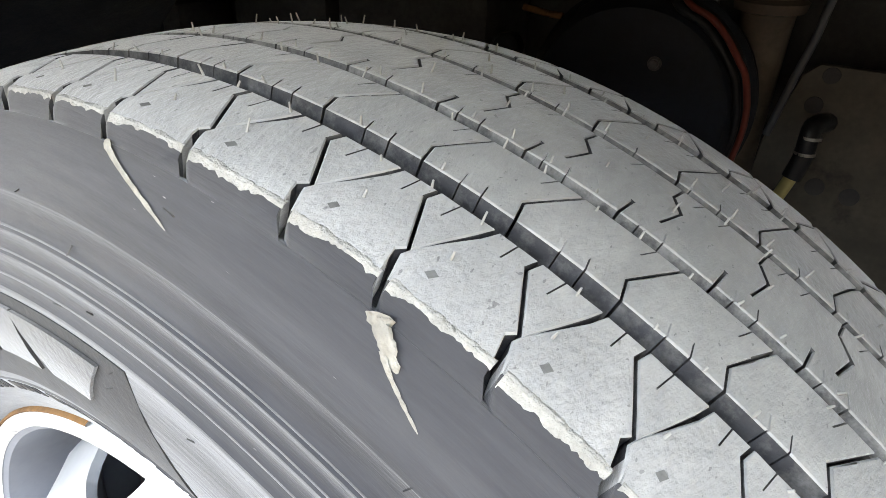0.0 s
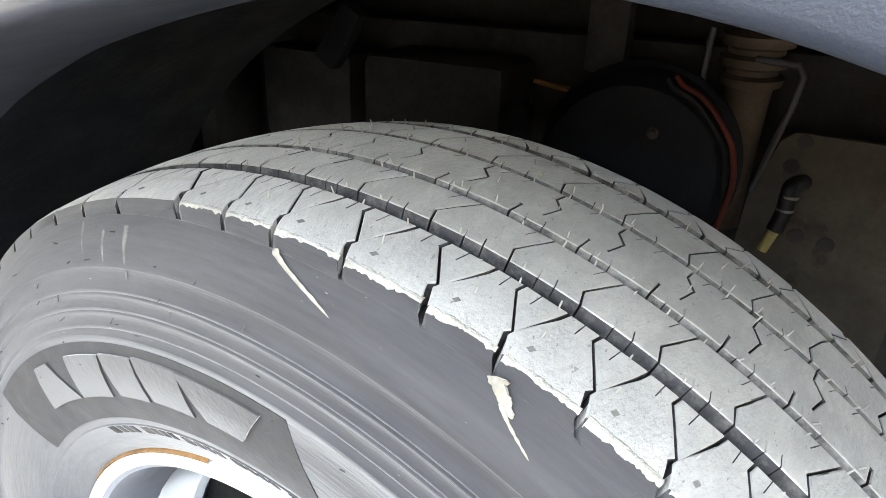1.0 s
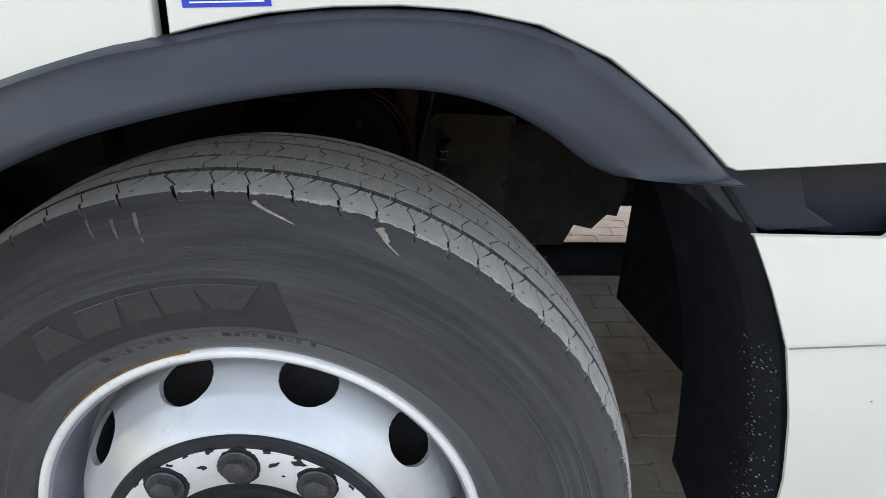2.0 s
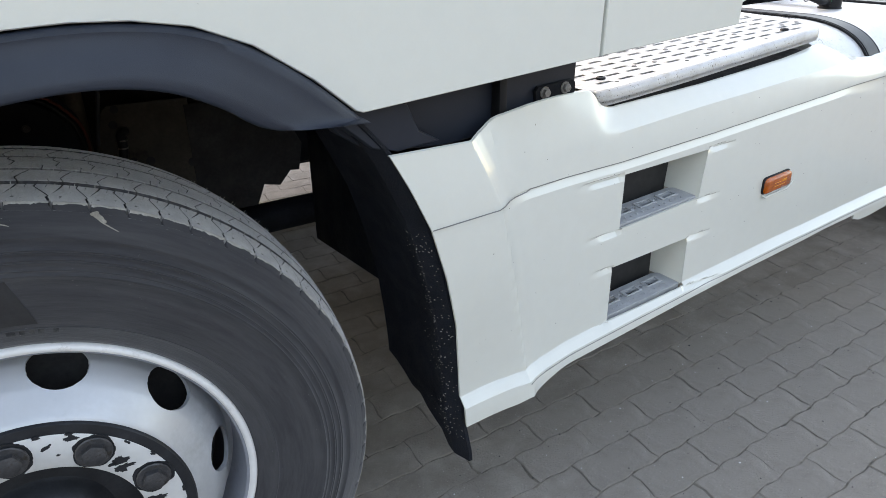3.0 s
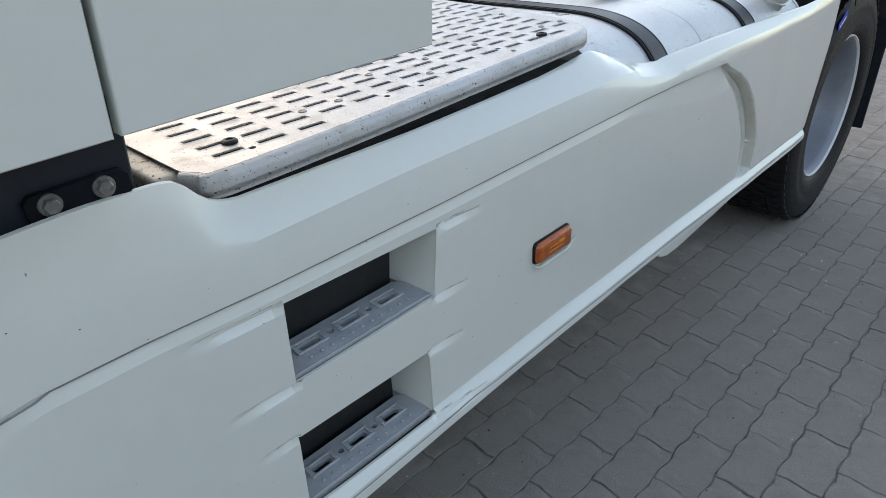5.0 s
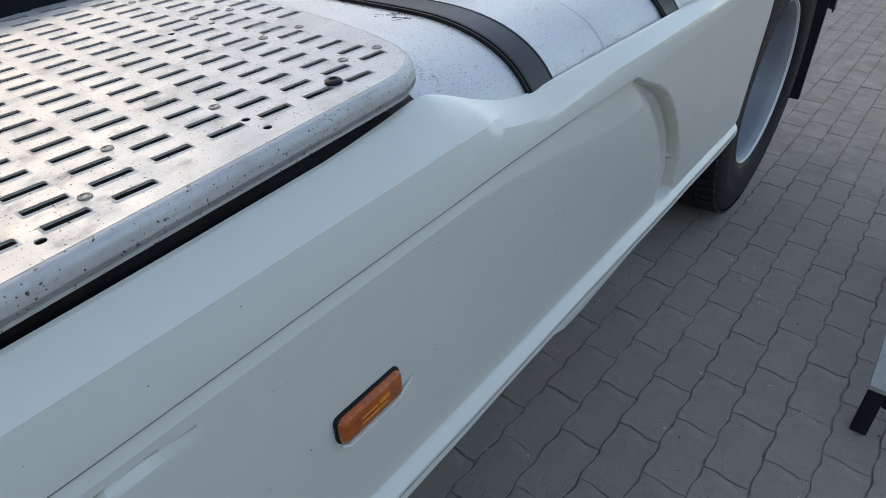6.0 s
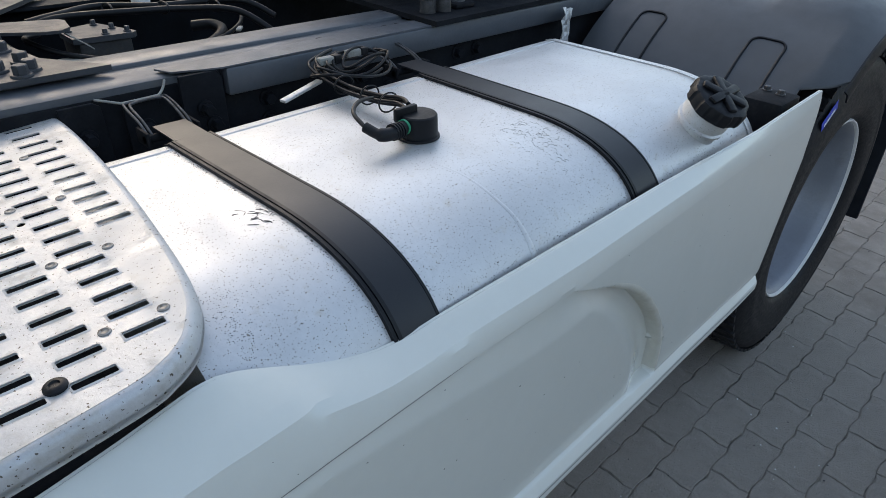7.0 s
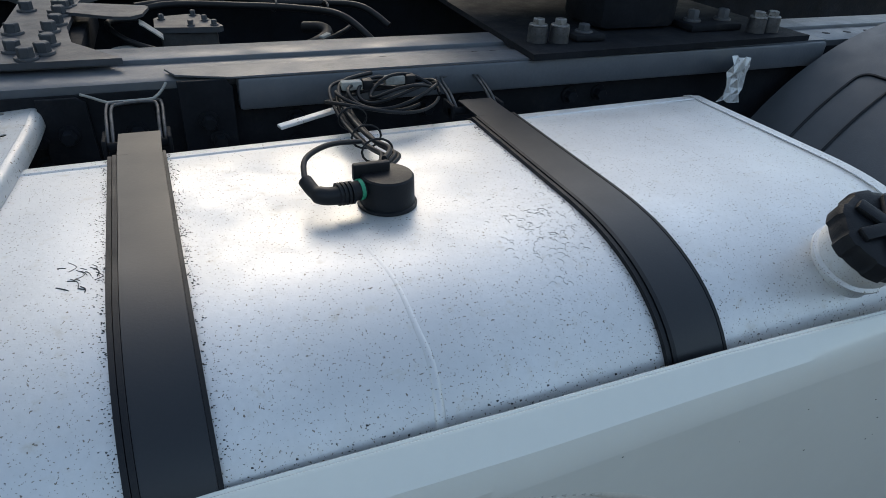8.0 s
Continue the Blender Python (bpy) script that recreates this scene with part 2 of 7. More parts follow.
def box(bm, lo, hi, bevel=0.0, m=None, segments=2):
    lo, hi = Vector(lo), Vector(hi)
    made = bmesh.ops.create_cube(bm, size=1.0)["verts"]
    for v in made:
        v.co = Vector([(lo[i] + hi[i]) / 2 + v.co[i] * (hi[i] - lo[i]) for i in range(3)])
    if bevel:
        edges = list({e for v in made for e in v.link_edges})
        made = list({v for f in bmesh.ops.bevel(bm, geom=edges, offset=bevel, segments=segments, affect="EDGES", profile=0.5)["faces"] for v in f.verts} | {v for v in made if v.is_valid})
    if m is not None:
        for v in made:
            v.co = m @ v.co
    return bm


def tube(bm, points, radius, sides=10, caps=True):
    """A round tube along points; radius may be a list."""
    pts = [Vector(p) for p in points]
    rings, side = [], None
    for i, p in enumerate(pts):
        d = (pts[min(i + 1, len(pts) - 1)] - pts[max(i - 1, 0)]).normalized()
        if side is None:
            side = d.orthogonal().normalized()
        side = (side - d * side.dot(d)).normalized()
        up = d.cross(side)
        r = radius[i] if isinstance(radius, (list, tuple)) else radius
        rings.append([bm.verts.new(p + (side * math.cos(a) + up * math.sin(a)) * r) for a in (2 * math.pi * k / sides for k in range(sides))])
    for a, b in zip(rings, rings[1:]):
        for k in range(sides):
            bm.faces.new((a[k], a[(k + 1) % sides], b[(k + 1) % sides], b[k]))
    if caps:
        bm.faces.new(rings[0][::-1])
        bm.faces.new(rings[-1])
    return bm


def curve_points(ctrl, n=8):
    """A smooth line through the control points."""
    p = [Vector(c) for c in ctrl]
    out = []
    for i in range(len(p) - 1):
        a, b, c, d = p[max(i - 1, 0)], p[i], p[i + 1], p[min(i + 2, len(p) - 1)]
        for k in range(n):
            t = k / n
            out.append(0.5 * (2 * b + (c - a) * t + (2 * a - 5 * b + 4 * c - d) * t * t + (3 * b - a - 3 * c + d) * t ** 3))
    return out + [p[-1]]


def lathe(bm, profile, steps=96, start=0.0, stop=2 * math.pi):
    """Turns (y, r) pairs round the y axis; angle 0 is up, and grows towards +x."""
    full = abs(stop - start - 2 * math.pi) < 1e-6
    count = steps if full else steps + 1
    rings = []
    for k in range(count):
        a = start + (stop - start) * k / steps
        rings.append([bm.verts.new((r * math.sin(a), y, r * math.cos(a))) for y, r in profile])
    for k in range(steps):
        a, b = rings[k], rings[(k + 1) % count]
        for j in range(len(profile) - 1):
            bm.faces.new((a[j], a[j + 1], b[j + 1], b[j]))
    return bm


def prism(bm, outline, thick, holes=()):
    """A flat plate in the xy plane with holes cut through, its top at z = 0."""
    edges = []
    for loop in (outline, *holes):
        vs = [bm.verts.new((x, y, 0)) for x, y in loop]
        edges += [bm.edges.new((vs[i], vs[(i + 1) % len(vs)])) for i in range(len(vs))]
    faces = [f for f in bmesh.ops.triangle_fill(bm, edges=edges, use_beauty=True, use_dissolve=False)["geom"] if isinstance(f, bmesh.types.BMFace)]
    moved = bmesh.ops.extrude_face_region(bm, geom=faces)["geom"]
    for v in moved:
        if isinstance(v, bmesh.types.BMVert):
            v.co.z -= thick
    return bm


def slot(cx, cy, lx, ly, n=4):
    """A rounded slot's outline."""
    r, out = min(lx, ly) / 2, []
    for sx, sy, a0 in ((1, 1, 0), (-1, 1, 90), (-1, -1, 180), (1, -1, 270)):
        for k in range(n + 1):
            a = radians(a0 + 90 * k / n)
            out.append((cx + sx * (lx / 2 - r) + r * math.cos(a), cy + sy * (ly / 2 - r) + r * math.sin(a)))
    clean = []
    for p in out:
        if not clean or abs(p[0] - clean[-1][0]) + abs(p[1] - clean[-1][1]) > 1e-6:
            clean.append(p)
    return clean


def hexbolt(bm, base, axis, r=0.012, h=0.010, washer=True, m=None):
    """A hexagon bolt head on a washer."""
    turn = Vector(axis).to_track_quat("Z", "Y").to_matrix().to_4x4()
    where = Matrix.Translation(base) @ turn
    for sides, rad, z0, z1, top in ((16, r * 1.45, 0, h * 0.25, 0.95), (6, r, h * 0.25, h * 1.2, 0.88)):
        if sides == 16 and not washer:
            continue
        low = [bm.verts.new(where @ Vector((rad * math.cos(2 * math.pi * k / sides), rad * math.sin(2 * math.pi * k / sides), z0))) for k in range(sides)]
        mid = [bm.verts.new(where @ Vector((rad * math.cos(2 * math.pi * k / sides), rad * math.sin(2 * math.pi * k / sides), z1 - 0.1 * h))) for k in range(sides)]
        high = [bm.verts.new(where @ Vector((top * rad * math.cos(2 * math.pi * k / sides), top * rad * math.sin(2 * math.pi * k / sides), z1))) for k in range(sides)]
        for a, b in ((low, mid), (mid, high)):
            for k in range(sides):
                bm.faces.new((a[k], a[(k + 1) % sides], b[(k + 1) % sides], b[k]))
        bm.faces.new(high)
        bm.faces.new(low[::-1])
    return bm


def cut(me, cutter):
    """The mesh me with the closed bmesh cutter taken out of it."""
    turned = bmesh.new()
    turned.from_mesh(me)
    if turned.calc_volume(signed=True) < 0:
        bmesh.ops.reverse_faces(turned, faces=turned.faces)
        turned.to_mesh(me)
    turned.free()
    a, b = bpy.data.objects.new("whole", me), bpy.data.objects.new("cutter", mesh_of(cutter, me.materials[0], 0))
    scene.collection.objects.link(a), scene.collection.objects.link(b)
    mod = a.modifiers.new("cut", "BOOLEAN")
    mod.operation, mod.solver, mod.object = "DIFFERENCE", "EXACT", b
    done = bpy.data.meshes.new_from_object(a.evaluated_get(bpy.context.evaluated_depsgraph_get()))
    bpy.data.objects.remove(a), bpy.data.objects.remove(b)
    done.set_sharp_from_angle(angle=radians(15))
    return done


def steps_between(table, x):
    """Linear interpolation in a table of (x, value)."""
    return float(np.interp(x, [a for a, _ in table], [b for _, b in table]))


def smooth(a, b, x):
    t = min(1.0, max(0.0, (x - a) / (b - a)))
    return t * t * (3 - 2 * t)


# ---- ground ----
ground = tagged(new("ground", mesh_of(box(bmesh.new(), (-300, -300, -0.6), (300, 300, -0.004)), SAND, 0)), "sandy bedding under the grey paved yard", "ground", kind="structure")


# two unseen walls, added to hold back low sky light on both sides
DARKWALL = surface("dark_grey_wall", (0.17, 0.17, 0.165), 0.8, vary=0.2, coarse=2, fine=40)
tagged(new("wall_south", mesh_of(box(bmesh.new(), (-30.0, -11.4, 0.0), (34.0, -11.0, 4.2), 0.02), DARKWALL, 0)), "unseen dark grey wall added to block the low sky", "wall", kind="structure")

tagged(new("wall_north", mesh_of(box(bmesh.new(), (-30.0, 9.0, 0.0), (34.0, 9.4, 4.4), 0.02), DARKWALL, 0)), "unseen dark grey wall added to cut far-side sky glare", "wall", kind="structure")

# ---- the truck ----
truck = thing("truck", "white tractor truck with low side skirts parked on grey pavers", "truck")
HUB_Z = 0.493


def panel(outline, y, thick=0.02, round_=0.004):
    """An upright sheet from an (x, z) outline, facing -y, with a rounded rim."""
    n = len(outline)
    pts = [Vector((a, b)) for a, b in outline]
    area = sum(pts[i].x * pts[(i + 1) % n].y - pts[(i + 1) % n].x * pts[i].y for i in range(n))
    sign = 1 if area > 0 else -1

    def inset(d):
        out = []
        for i in range(n):
            a, b, c = pts[i - 1], pts[i], pts[(i + 1) % n]
            e, g = (b - a).normalized(), (c - b).normalized()
            normal = Vector((-e.y - g.y, e.x + g.x)) * sign
            scale = max(0.35, normal.length_squared / 2) if normal.length else 1
            out.append(b + normal / 2 / scale * d)
        return out

    bm = bmesh.new()
    loops = [[bm.verts.new((p.x, y + dy, p.y)) for p in inset(d)] for d, dy in ((round_, 0), (round_ * 0.3, round_ * 0.3), (0, round_), (0, thick))]
    for a, b in zip(loops, loops[1:]):
        for i in range(n):
            bm.faces.new((a[i], a[(i + 1) % n], b[(i + 1) % n], b[i]))
    for loop in (loops[0], loops[-1]):
        bmesh.ops.triangle_fill(bm, edges=[bm.edges.get((loop[i], loop[(i + 1) % n])) for i in range(n)], use_beauty=True)
    return bm


def sheet(bm, rows, thick, direction):
    """A closed sheet from a grid of points, thickened along a direction."""
    d = Vector(direction) * thick
    front = [[bm.verts.new(p) for p in r] for r in rows]
    back = [[bm.verts.new(Vector(p) + d) for p in r] for r in rows]
    h, w = len(rows), len(rows[0])
    for g, flip in ((front, False), (back, True)):
        for i in range(h - 1):
            for j in range(w - 1):
                q = (g[i][j], g[i][j + 1], g[i + 1][j + 1], g[i + 1][j])
                bm.faces.new(q[::-1] if flip else q)
    rim = [(0, j) for j in range(w)] + [(i, w - 1) for i in range(1, h)] + [(h - 1, j) for j in range(w - 2, -1, -1)] + [(i, 0) for i in range(h - 2, 0, -1)]
    for a, b in zip(rim, rim[1:] + rim[:1]):
        bm.faces.new((front[a[0]][a[1]], back[a[0]][a[1]], back[b[0]][b[1]], front[b[0]][b[1]]))
    return bm


# ---- front wheel ----
TYRE_W = 0.314
PITCHES = [-0.125, -0.048, 0.029, 0.1275, 0.229, 0.311, 0.400, 0.484, 0.562, 0.668, 0.770, 0.869]


def crown(y):
    """The tread's radius across the tyre."""
    y = TYRE_W - y if y > TYRE_W / 2 else y
    r = 0.5110 - 0.85 * (max(y, 0.03) - TYRE_W / 2) ** 2
    return r - 1.45 * max(0.0, 0.030 - y) - 0.2 * max(0.0, 0.036 - y)


def pitch_edges():
    """The angles of the tread's pitches all round, of uneven length."""
    edges = list(PITCHES)
    lengths = [0.0895, 0.101, 0.083, 0.095, 0.078, 0.099, 0.088]
    k = 0
    while edges[-1] < PITCHES[0] + 2 * math.pi - 0.14:
        edges.append(edges[-1] + lengths[k % 7])
        k += 1
    spare = PITCHES[0] + 2 * math.pi - edges[-1]
    return edges + ([PITCHES[0] + 2 * math.pi] if spare > 0.05 else [])


# where the long grooves begin and end, and which way their walls slope
GROOVES = [(0.0725, 0.0010), (0.0825, -0.0022), (0.1175, 0.0022), (0.1245, -0.0022), (0.1740, 0.0020), (0.1805, -0.0020), (0.2285, 0.0020), (TYRE_W - 0.0725, -0.0022)]


def tread_block(bm, outline, angle, depth, sub=0.011):
    """One tread block: its outline in pitches and metres across, bent round the tyre; angle() turns pitches into angles."""
    dense = []
    for (u0, y0), (u1, y1) in zip(outline, outline[1:] + outline[:1]):
        n = max(1, int(math.hypot((u1 - u0) * 0.045, y1 - y0) / sub))
        dense += [(u0 + (u1 - u0) * k / n, y0 + (y1 - y0) * k / n) for k in range(n)]

    def at(u, y, dr):
        a, r = angle(u), crown(y) + dr
        return Vector((r * math.sin(a), y, r * math.cos(a)))

    tmp = bmesh.new()
    flat = [tmp.verts.new((u * 0.045, y, 0)) for u, y in dense]
    edges = [tmp.edges.new((flat[i], flat[(i + 1) % len(flat)])) for i in range(len(flat))]
    bmesh.ops.triangle_fill(tmp, edges=edges, use_beauty=True)
    for cut_y in (0.0235, 0.0300, 0.0360, 0.052, 0.105, 0.150, TYRE_W - 0.036, TYRE_W - 0.030):
        if min(y for _, y in dense) + 0.001 < cut_y < max(y for _, y in dense) - 0.001:
            bmesh.ops.bisect_plane(tmp, geom=tmp.verts[:] + tmp.edges[:] + tmp.faces[:], plane_co=(0, cut_y, 0), plane_no=(0, 1, 0))
    cu, cy = sum(u for u, _ in dense) / len(dense), sum(y for _, y in dense) / len(dense)
    top, rim, mid, low = {}, {}, {}, {}
    for v in tmp.verts:
        u, y = v.co.x / 0.045, v.co.y
        if any(len(e.link_faces) == 1 for e in v.link_edges):
            s = 0.0007 / max(0.006, math.hypot((u - cu) * 0.045, y - cy))
            top[v] = bm.verts.new(at(u + (cu - u) * s, y + (cy - y) * s, 0))
            slope = next((d for g, d in GROOVES if abs(y - g) < 0.0006), 0.0)
            rim[v], mid[v], low[v] = (bm.verts.new(at(u, y + slope * f, -d)) for f, d in ((0, 0.0006), (0.45, 0.0060), (1, depth)))
        else:
            top[v] = bm.verts.new(at(u, y, 0))
    for f in tmp.faces:
        bm.faces.new([top[v] for v in f.verts])
    for e in tmp.edges:
        if len(e.link_faces) == 1:
            p, q = e.verts
            for c, d in ((top, rim), (rim, mid), (mid, low)):
                bm.faces.new((c[p], c[q], d[q], d[p]))
    tmp.free()


def notch(u, y, inward, half=0.014, lean=0.0):
    """Three outline points: a short blind sipe cut in from a groove."""
    half *= 0.55
    return [(u - half, y), (u + lean - half, y + inward), (u + lean + half, y + inward), (u + half, y)]


G = 0.014  # half the width of a sipe, in pitches
MAIN = [(0.00, 0.0245), (-0.10, 0.0275), (-0.20, 0.0400), (-0.16, 0.0440), (0.12, 0.0655), (0.18, 0.0725)]
BRANCH = [(-0.16, 0.0430), (-0.46, 0.0665), (-0.42, 0.0725)]
RIB2 = [(0.20, 0.0825), (0.13, 0.0930), (0.42, 0.1175)]
RIB3 = [(0.70, 0.1245), (0.72, 0.1375), (1.00, 0.1355), (1.10, 0.1530), (0.94, 0.1630), (0.97, 0.1740)]
RIB4 = [(0.86, 0.1805), (0.80, 0.1930), (1.10, 0.2285)]


def shift(path, du):
    return [(u + du, y) for u, y in path]


def pitch_outlines():
    wide = [0.05, 0.045, 0.03, 0.022, 0.025, 0.025]
    left = [(u + w, y) for (u, y), w in zip(shift(MAIN, -1), wide)]
    right = [(u - w, y) for (u, y), w in zip(MAIN, wide)]
    big = left + notch(-0.62, 0.0725, -0.009, lean=-0.03) + [(u - G, y) for u, y in BRANCH[::-1]] + right[:3][::-1]
    small = [(u + G * 1.6, y) for u, y in BRANCH] + notch(-0.18, 0.0725, -0.010, lean=-0.05) + [(u - 0.022, y) for u, y in MAIN[::-1][:2]]
    yield big
    yield small
    for path, lo, hi in ((RIB2, (0.42, 0.65), (0.75,)), (RIB3, (0.2, 0.45), (0.25, 0.55)), (RIB4, (0.15, 0.5), (0.4, 0.7))):
        a, b = shift(path, -1), path
        first, last = a[0][0], a[-1][0]
        out = [(u + G, y) for u, y in a]
        for k in sorted(hi):
            u = last + k
            if u < b[-1][0] - 0.06:
                out += notch(u, a[-1][1], -0.008, lean=-0.08)
        out += [(u - G, y) for u, y in b[::-1]]
        for k in sorted(lo, reverse=True):
            u = first + k
            out += notch(u, a[0][1], 0.007, lean=-0.04)[::-1]
        yield out
    far = [(u + 0.62, TYRE_W - y) for u, y in MAIN]
    fb = [(u + 0.62, TYRE_W - y) for u, y in BRANCH]
    yield [(u + 0.03, y) for u, y in shift(far, -1)] + [(u - G, y) for u, y in fb[::-1]] + [(u - 0.03, y) for u, y in far[:3][::-1]]
    yield [(u + G * 1.6, y) for u, y in fb] + [(u - 0.02, y) for u, y in far[::-1][:2]]


def front_tyre(parent):
    side = [(0.038, 0.2965), (0.031, 0.3010), (0.0275, 0.306), (0.0235, 0.315), (0.0175, 0.326), (0.0140, 0.3325), (0.0147, 0.3335), (0.0105, 0.345), (0.0062, 0.360), (0.0022, 0.378), (0.0006, 0.392), (0.0006, 0.408), (-0.0004, 0.4090), (-0.0004, 0.4120), (0.0012, 0.4130)]
    for r in (0.416, 0.4255, 0.4285, 0.4375, 0.4405):
        y = 0.0012 + 0.9 * max(0.0, r - 0.395) ** 1.7
        side += [(y, r), (y - 0.0007, r + 0.0008), (y - 0.0007, r + 0.0022), (y + 0.0003, r + 0.0029)]
    side += [(0.0085, 0.449), (0.0100, 0.455), (0.0090, 0.4565), (0.0090, 0.4575), (0.0105, 0.460), (0.0145, 0.470), (0.0180, 0.4757), (0.0245, 0.4869), (0.0262, 0.4866), (0.032, 0.482)]
    whole = side + [(0.05, 0.4830), (0.10, 0.4925), (TYRE_W / 2, 0.4955), (TYRE_W - 0.10, 0.4925), (TYRE_W - 0.05, 0.4830)] + [(TYRE_W - y, r) for y, r in side[::-1] if r > 0.30 and (r > 0.446 or r < 0.334 or 0.37 < r < 0.40)]
    tyre = part("tyre", lathe(bmesh.new(), whole, 220), SIDEWALL, parent, "dusty black rubber tyre with a siped road tread", 55)
    bm = bmesh.new()
    edges = pitch_edges()
    shapes = [o for o in pitch_outlines()]
    count = len(edges) - 1
    wide = [e - 2 * math.pi for e in edges[:-1]] + edges[:-1] + [e + 2 * math.pi for e in edges]
    for k in range(count):
        near = -1.0 < edges[k] < 2.0
        for o in shapes:
            tread_block(bm, o, lambda u, k=k: float(np.interp(k + u + count, range(len(wide)), wide)) + 0.016, 0.0135, 0.011 if near else 0.03)
    me = mesh_of(bm, TREAD, 35, "tread")
    me.materials.append(GROOVE)
    me.materials.append(SIDEWALL)
    me.materials.append(SHOULDER)
    me.materials.append(WALL)
    for p in me.polygons:
        c = p.center
        y = c.y
        r = math.hypot(c.x, c.z)
        radial = abs(p.normal.x * c.x + p.normal.z * c.z) / max(r, 1e-6)
        if radial < 0.5 and 0.034 < y < TYRE_W - 0.034:
            p.material_index = 4 if r > crown(y) - 0.0062 and any(abs(y - g) < 0.003 for g, _ in GROOVES[2:]) else 1
        elif y < 0.0290 or y > TYRE_W - 0.0290:
            p.material_index = 2
        elif y < 0.0735:
            p.material_index = 3
    part("tread", me, TREAD, tyre, "light grey dusty tread blocks cut by fine sipes")
    floor = lathe(bmesh.new(), [(0.05, 0.4872), (0.10, 0.4942), (TYRE_W / 2, 0.4962), (TYRE_W - 0.10, 0.4942), (TYRE_W - 0.05, 0.4872)], 160)
    part("groove_floor", floor, GROOVE, tyre, "dark groove bottoms", 60)
    hairs = bmesh.new()
    rnd = random.Random(4)
    for a0, a1 in zip(edges, edges[1:]):
        if not -1.2 < a0 < 2.1:
            continue
        for y0, n in ((0.071, 2), (0.082, 2), (0.116, 2), (0.126, 2), (0.172, 2), (0.183, 2), (0.227, 2), (0.238, 2), (0.2885, 2), (0.05, 1), (0.15, 1), (0.205, 1)):
            for k in range(n):
                if rnd.random() < 0.25:
                    continue
                a = a0 + (a1 - a0) * (k + rnd.uniform(0.2, 0.5)) / n
                y = y0 + rnd.uniform(-0.0012, 0.0012)
                r, h = crown(y), rnd.uniform(0.0020, 0.0052)
                lean = rnd.uniform(-0.3, 0.3)
                p0, p1 = Vector((r * math.sin(a), y, r * math.cos(a))), Vector(((r + h) * math.sin(a + lean * h), y + rnd.uniform(-0.002, 0.002), (r + h) * math.cos(a + lean * h)))
                tube(hairs, [p0, p1], [0.0006, 0.0004], 5)
    tagged(part("moulding_hairs", hairs, HAIR, tyre, "thin rubber moulding hairs standing off the tread"), kind="stuff")
    hairs = bmesh.new()
    for _ in range(110):
        a, r = rnd.uniform(-1.0, 1.9), rnd.uniform(0.385, 0.478)
        y = steps_between([(0.38, 0.0), (0.44, 0.005), (0.46, 0.0105), (0.48, 0.019)], r)
        p0 = Vector((r * math.sin(a), y, r * math.cos(a)))
        tube(hairs, [p0, p0 + Vector((rnd.uniform(-0.004, 0.004), -0.0025, rnd.uniform(-0.004, 0.004)))], [0.0004, 0.0003], 5)
    tagged(part("sidewall_hairs", hairs, GROOVE, tyre, "short dark moulding hairs on the sidewall"), kind="stuff")
    plate = bmesh.new()
    rows = []
    for k in range(61):
        t = k / 60
        top, bottom = -0.86 + (0.120 + 0.86) * t, -0.86 + (0.196 + 0.86) * t
        rows.append([Vector((r * math.sin(q), y, r * math.cos(q))) for r, y, q in [(r, y, bottom + (top - bottom) * (r - 0.3405) / 0.066) for r, y in ((0.3405, 0.0113), (0.350, 0.0081), (0.365, 0.0042), (0.385, 0.0006), (0.4065, 0.0000))]])
    sheet(plate, rows, 0.0012, (0, 1, 0))
    part("lettering_band", plate, BANDR, tyre, "darker ribbed band on the sidewall", 60)
    for a0, a1, ra, rb, skew in ((-0.640, -0.525, 0.362, 0.3965, 0.05), (-0.475, -0.345, 0.362, 0.3975, 0.03), (-0.325, -0.225, 0.364, 0.3985, 0.0), (-0.215, -0.100, 0.366, 0.4000, -0.01), (-0.085, 0.050, 0.368, 0.3995, -0.05)):
        mark = bmesh.new()
        rows = [[Vector((r * math.sin(q), y, r * math.cos(q))) for r, y, q in [(ra + (rb - ra) * j / 3, steps_between([(0.345, 0.0095), (0.360, 0.0052), (0.378, 0.0012), (0.392, -0.0006), (0.408, -0.0006)], ra + (rb - ra) * j / 3) - 0.0012, a0 + (a1 - a0) * i / 6 + skew * (j / 3 - 0.5) * (1 - 2 * i / 6 if abs(skew) == 0.05 else 1)) for j in range(4)]] for i in range(7)]
        sheet(mark, rows, 0.0016, (0, 1, 0))
        part("raised_mark", mark, LETTER, tyre, "pale raised plain shape in place of lettering", 30)
    for k in range(26):
        q = -0.55 + 0.031 * k + (0.02 if k % 5 == 0 else 0)
        mark = bmesh.new()
        sheet(mark, [[Vector((r * math.sin(q + d), y - 0.0006, r * math.cos(q + d))) for r, y in ((0.3235, 0.0189), (0.3315, 0.0146))] for d in (0, 0.019)], 0.001, (0, 1, 0))
        part("small_mark", mark, GROOVE, tyre, "", 0)
    # dried mud streaks below two notches and a crust along the shoulder
    for a, r0, run, sweep, w in ((0.050, 0.4866, 0.0160, 0.096, 0.0034), (0.330, 0.4866, 0.0085, 0.030, 0.0062), (0.345, 0.4800, 0.0100, 0.048, 0.0020), (-0.215, 0.4800, 0.0300, 0.012, 0.0026), (-0.270, 0.4780, 0.0220, 0.010, 0.0020), (-0.330, 0.4840, 0.0200, 0.012, 0.0016)):
        mud = bmesh.new()
        path, radii = [], []
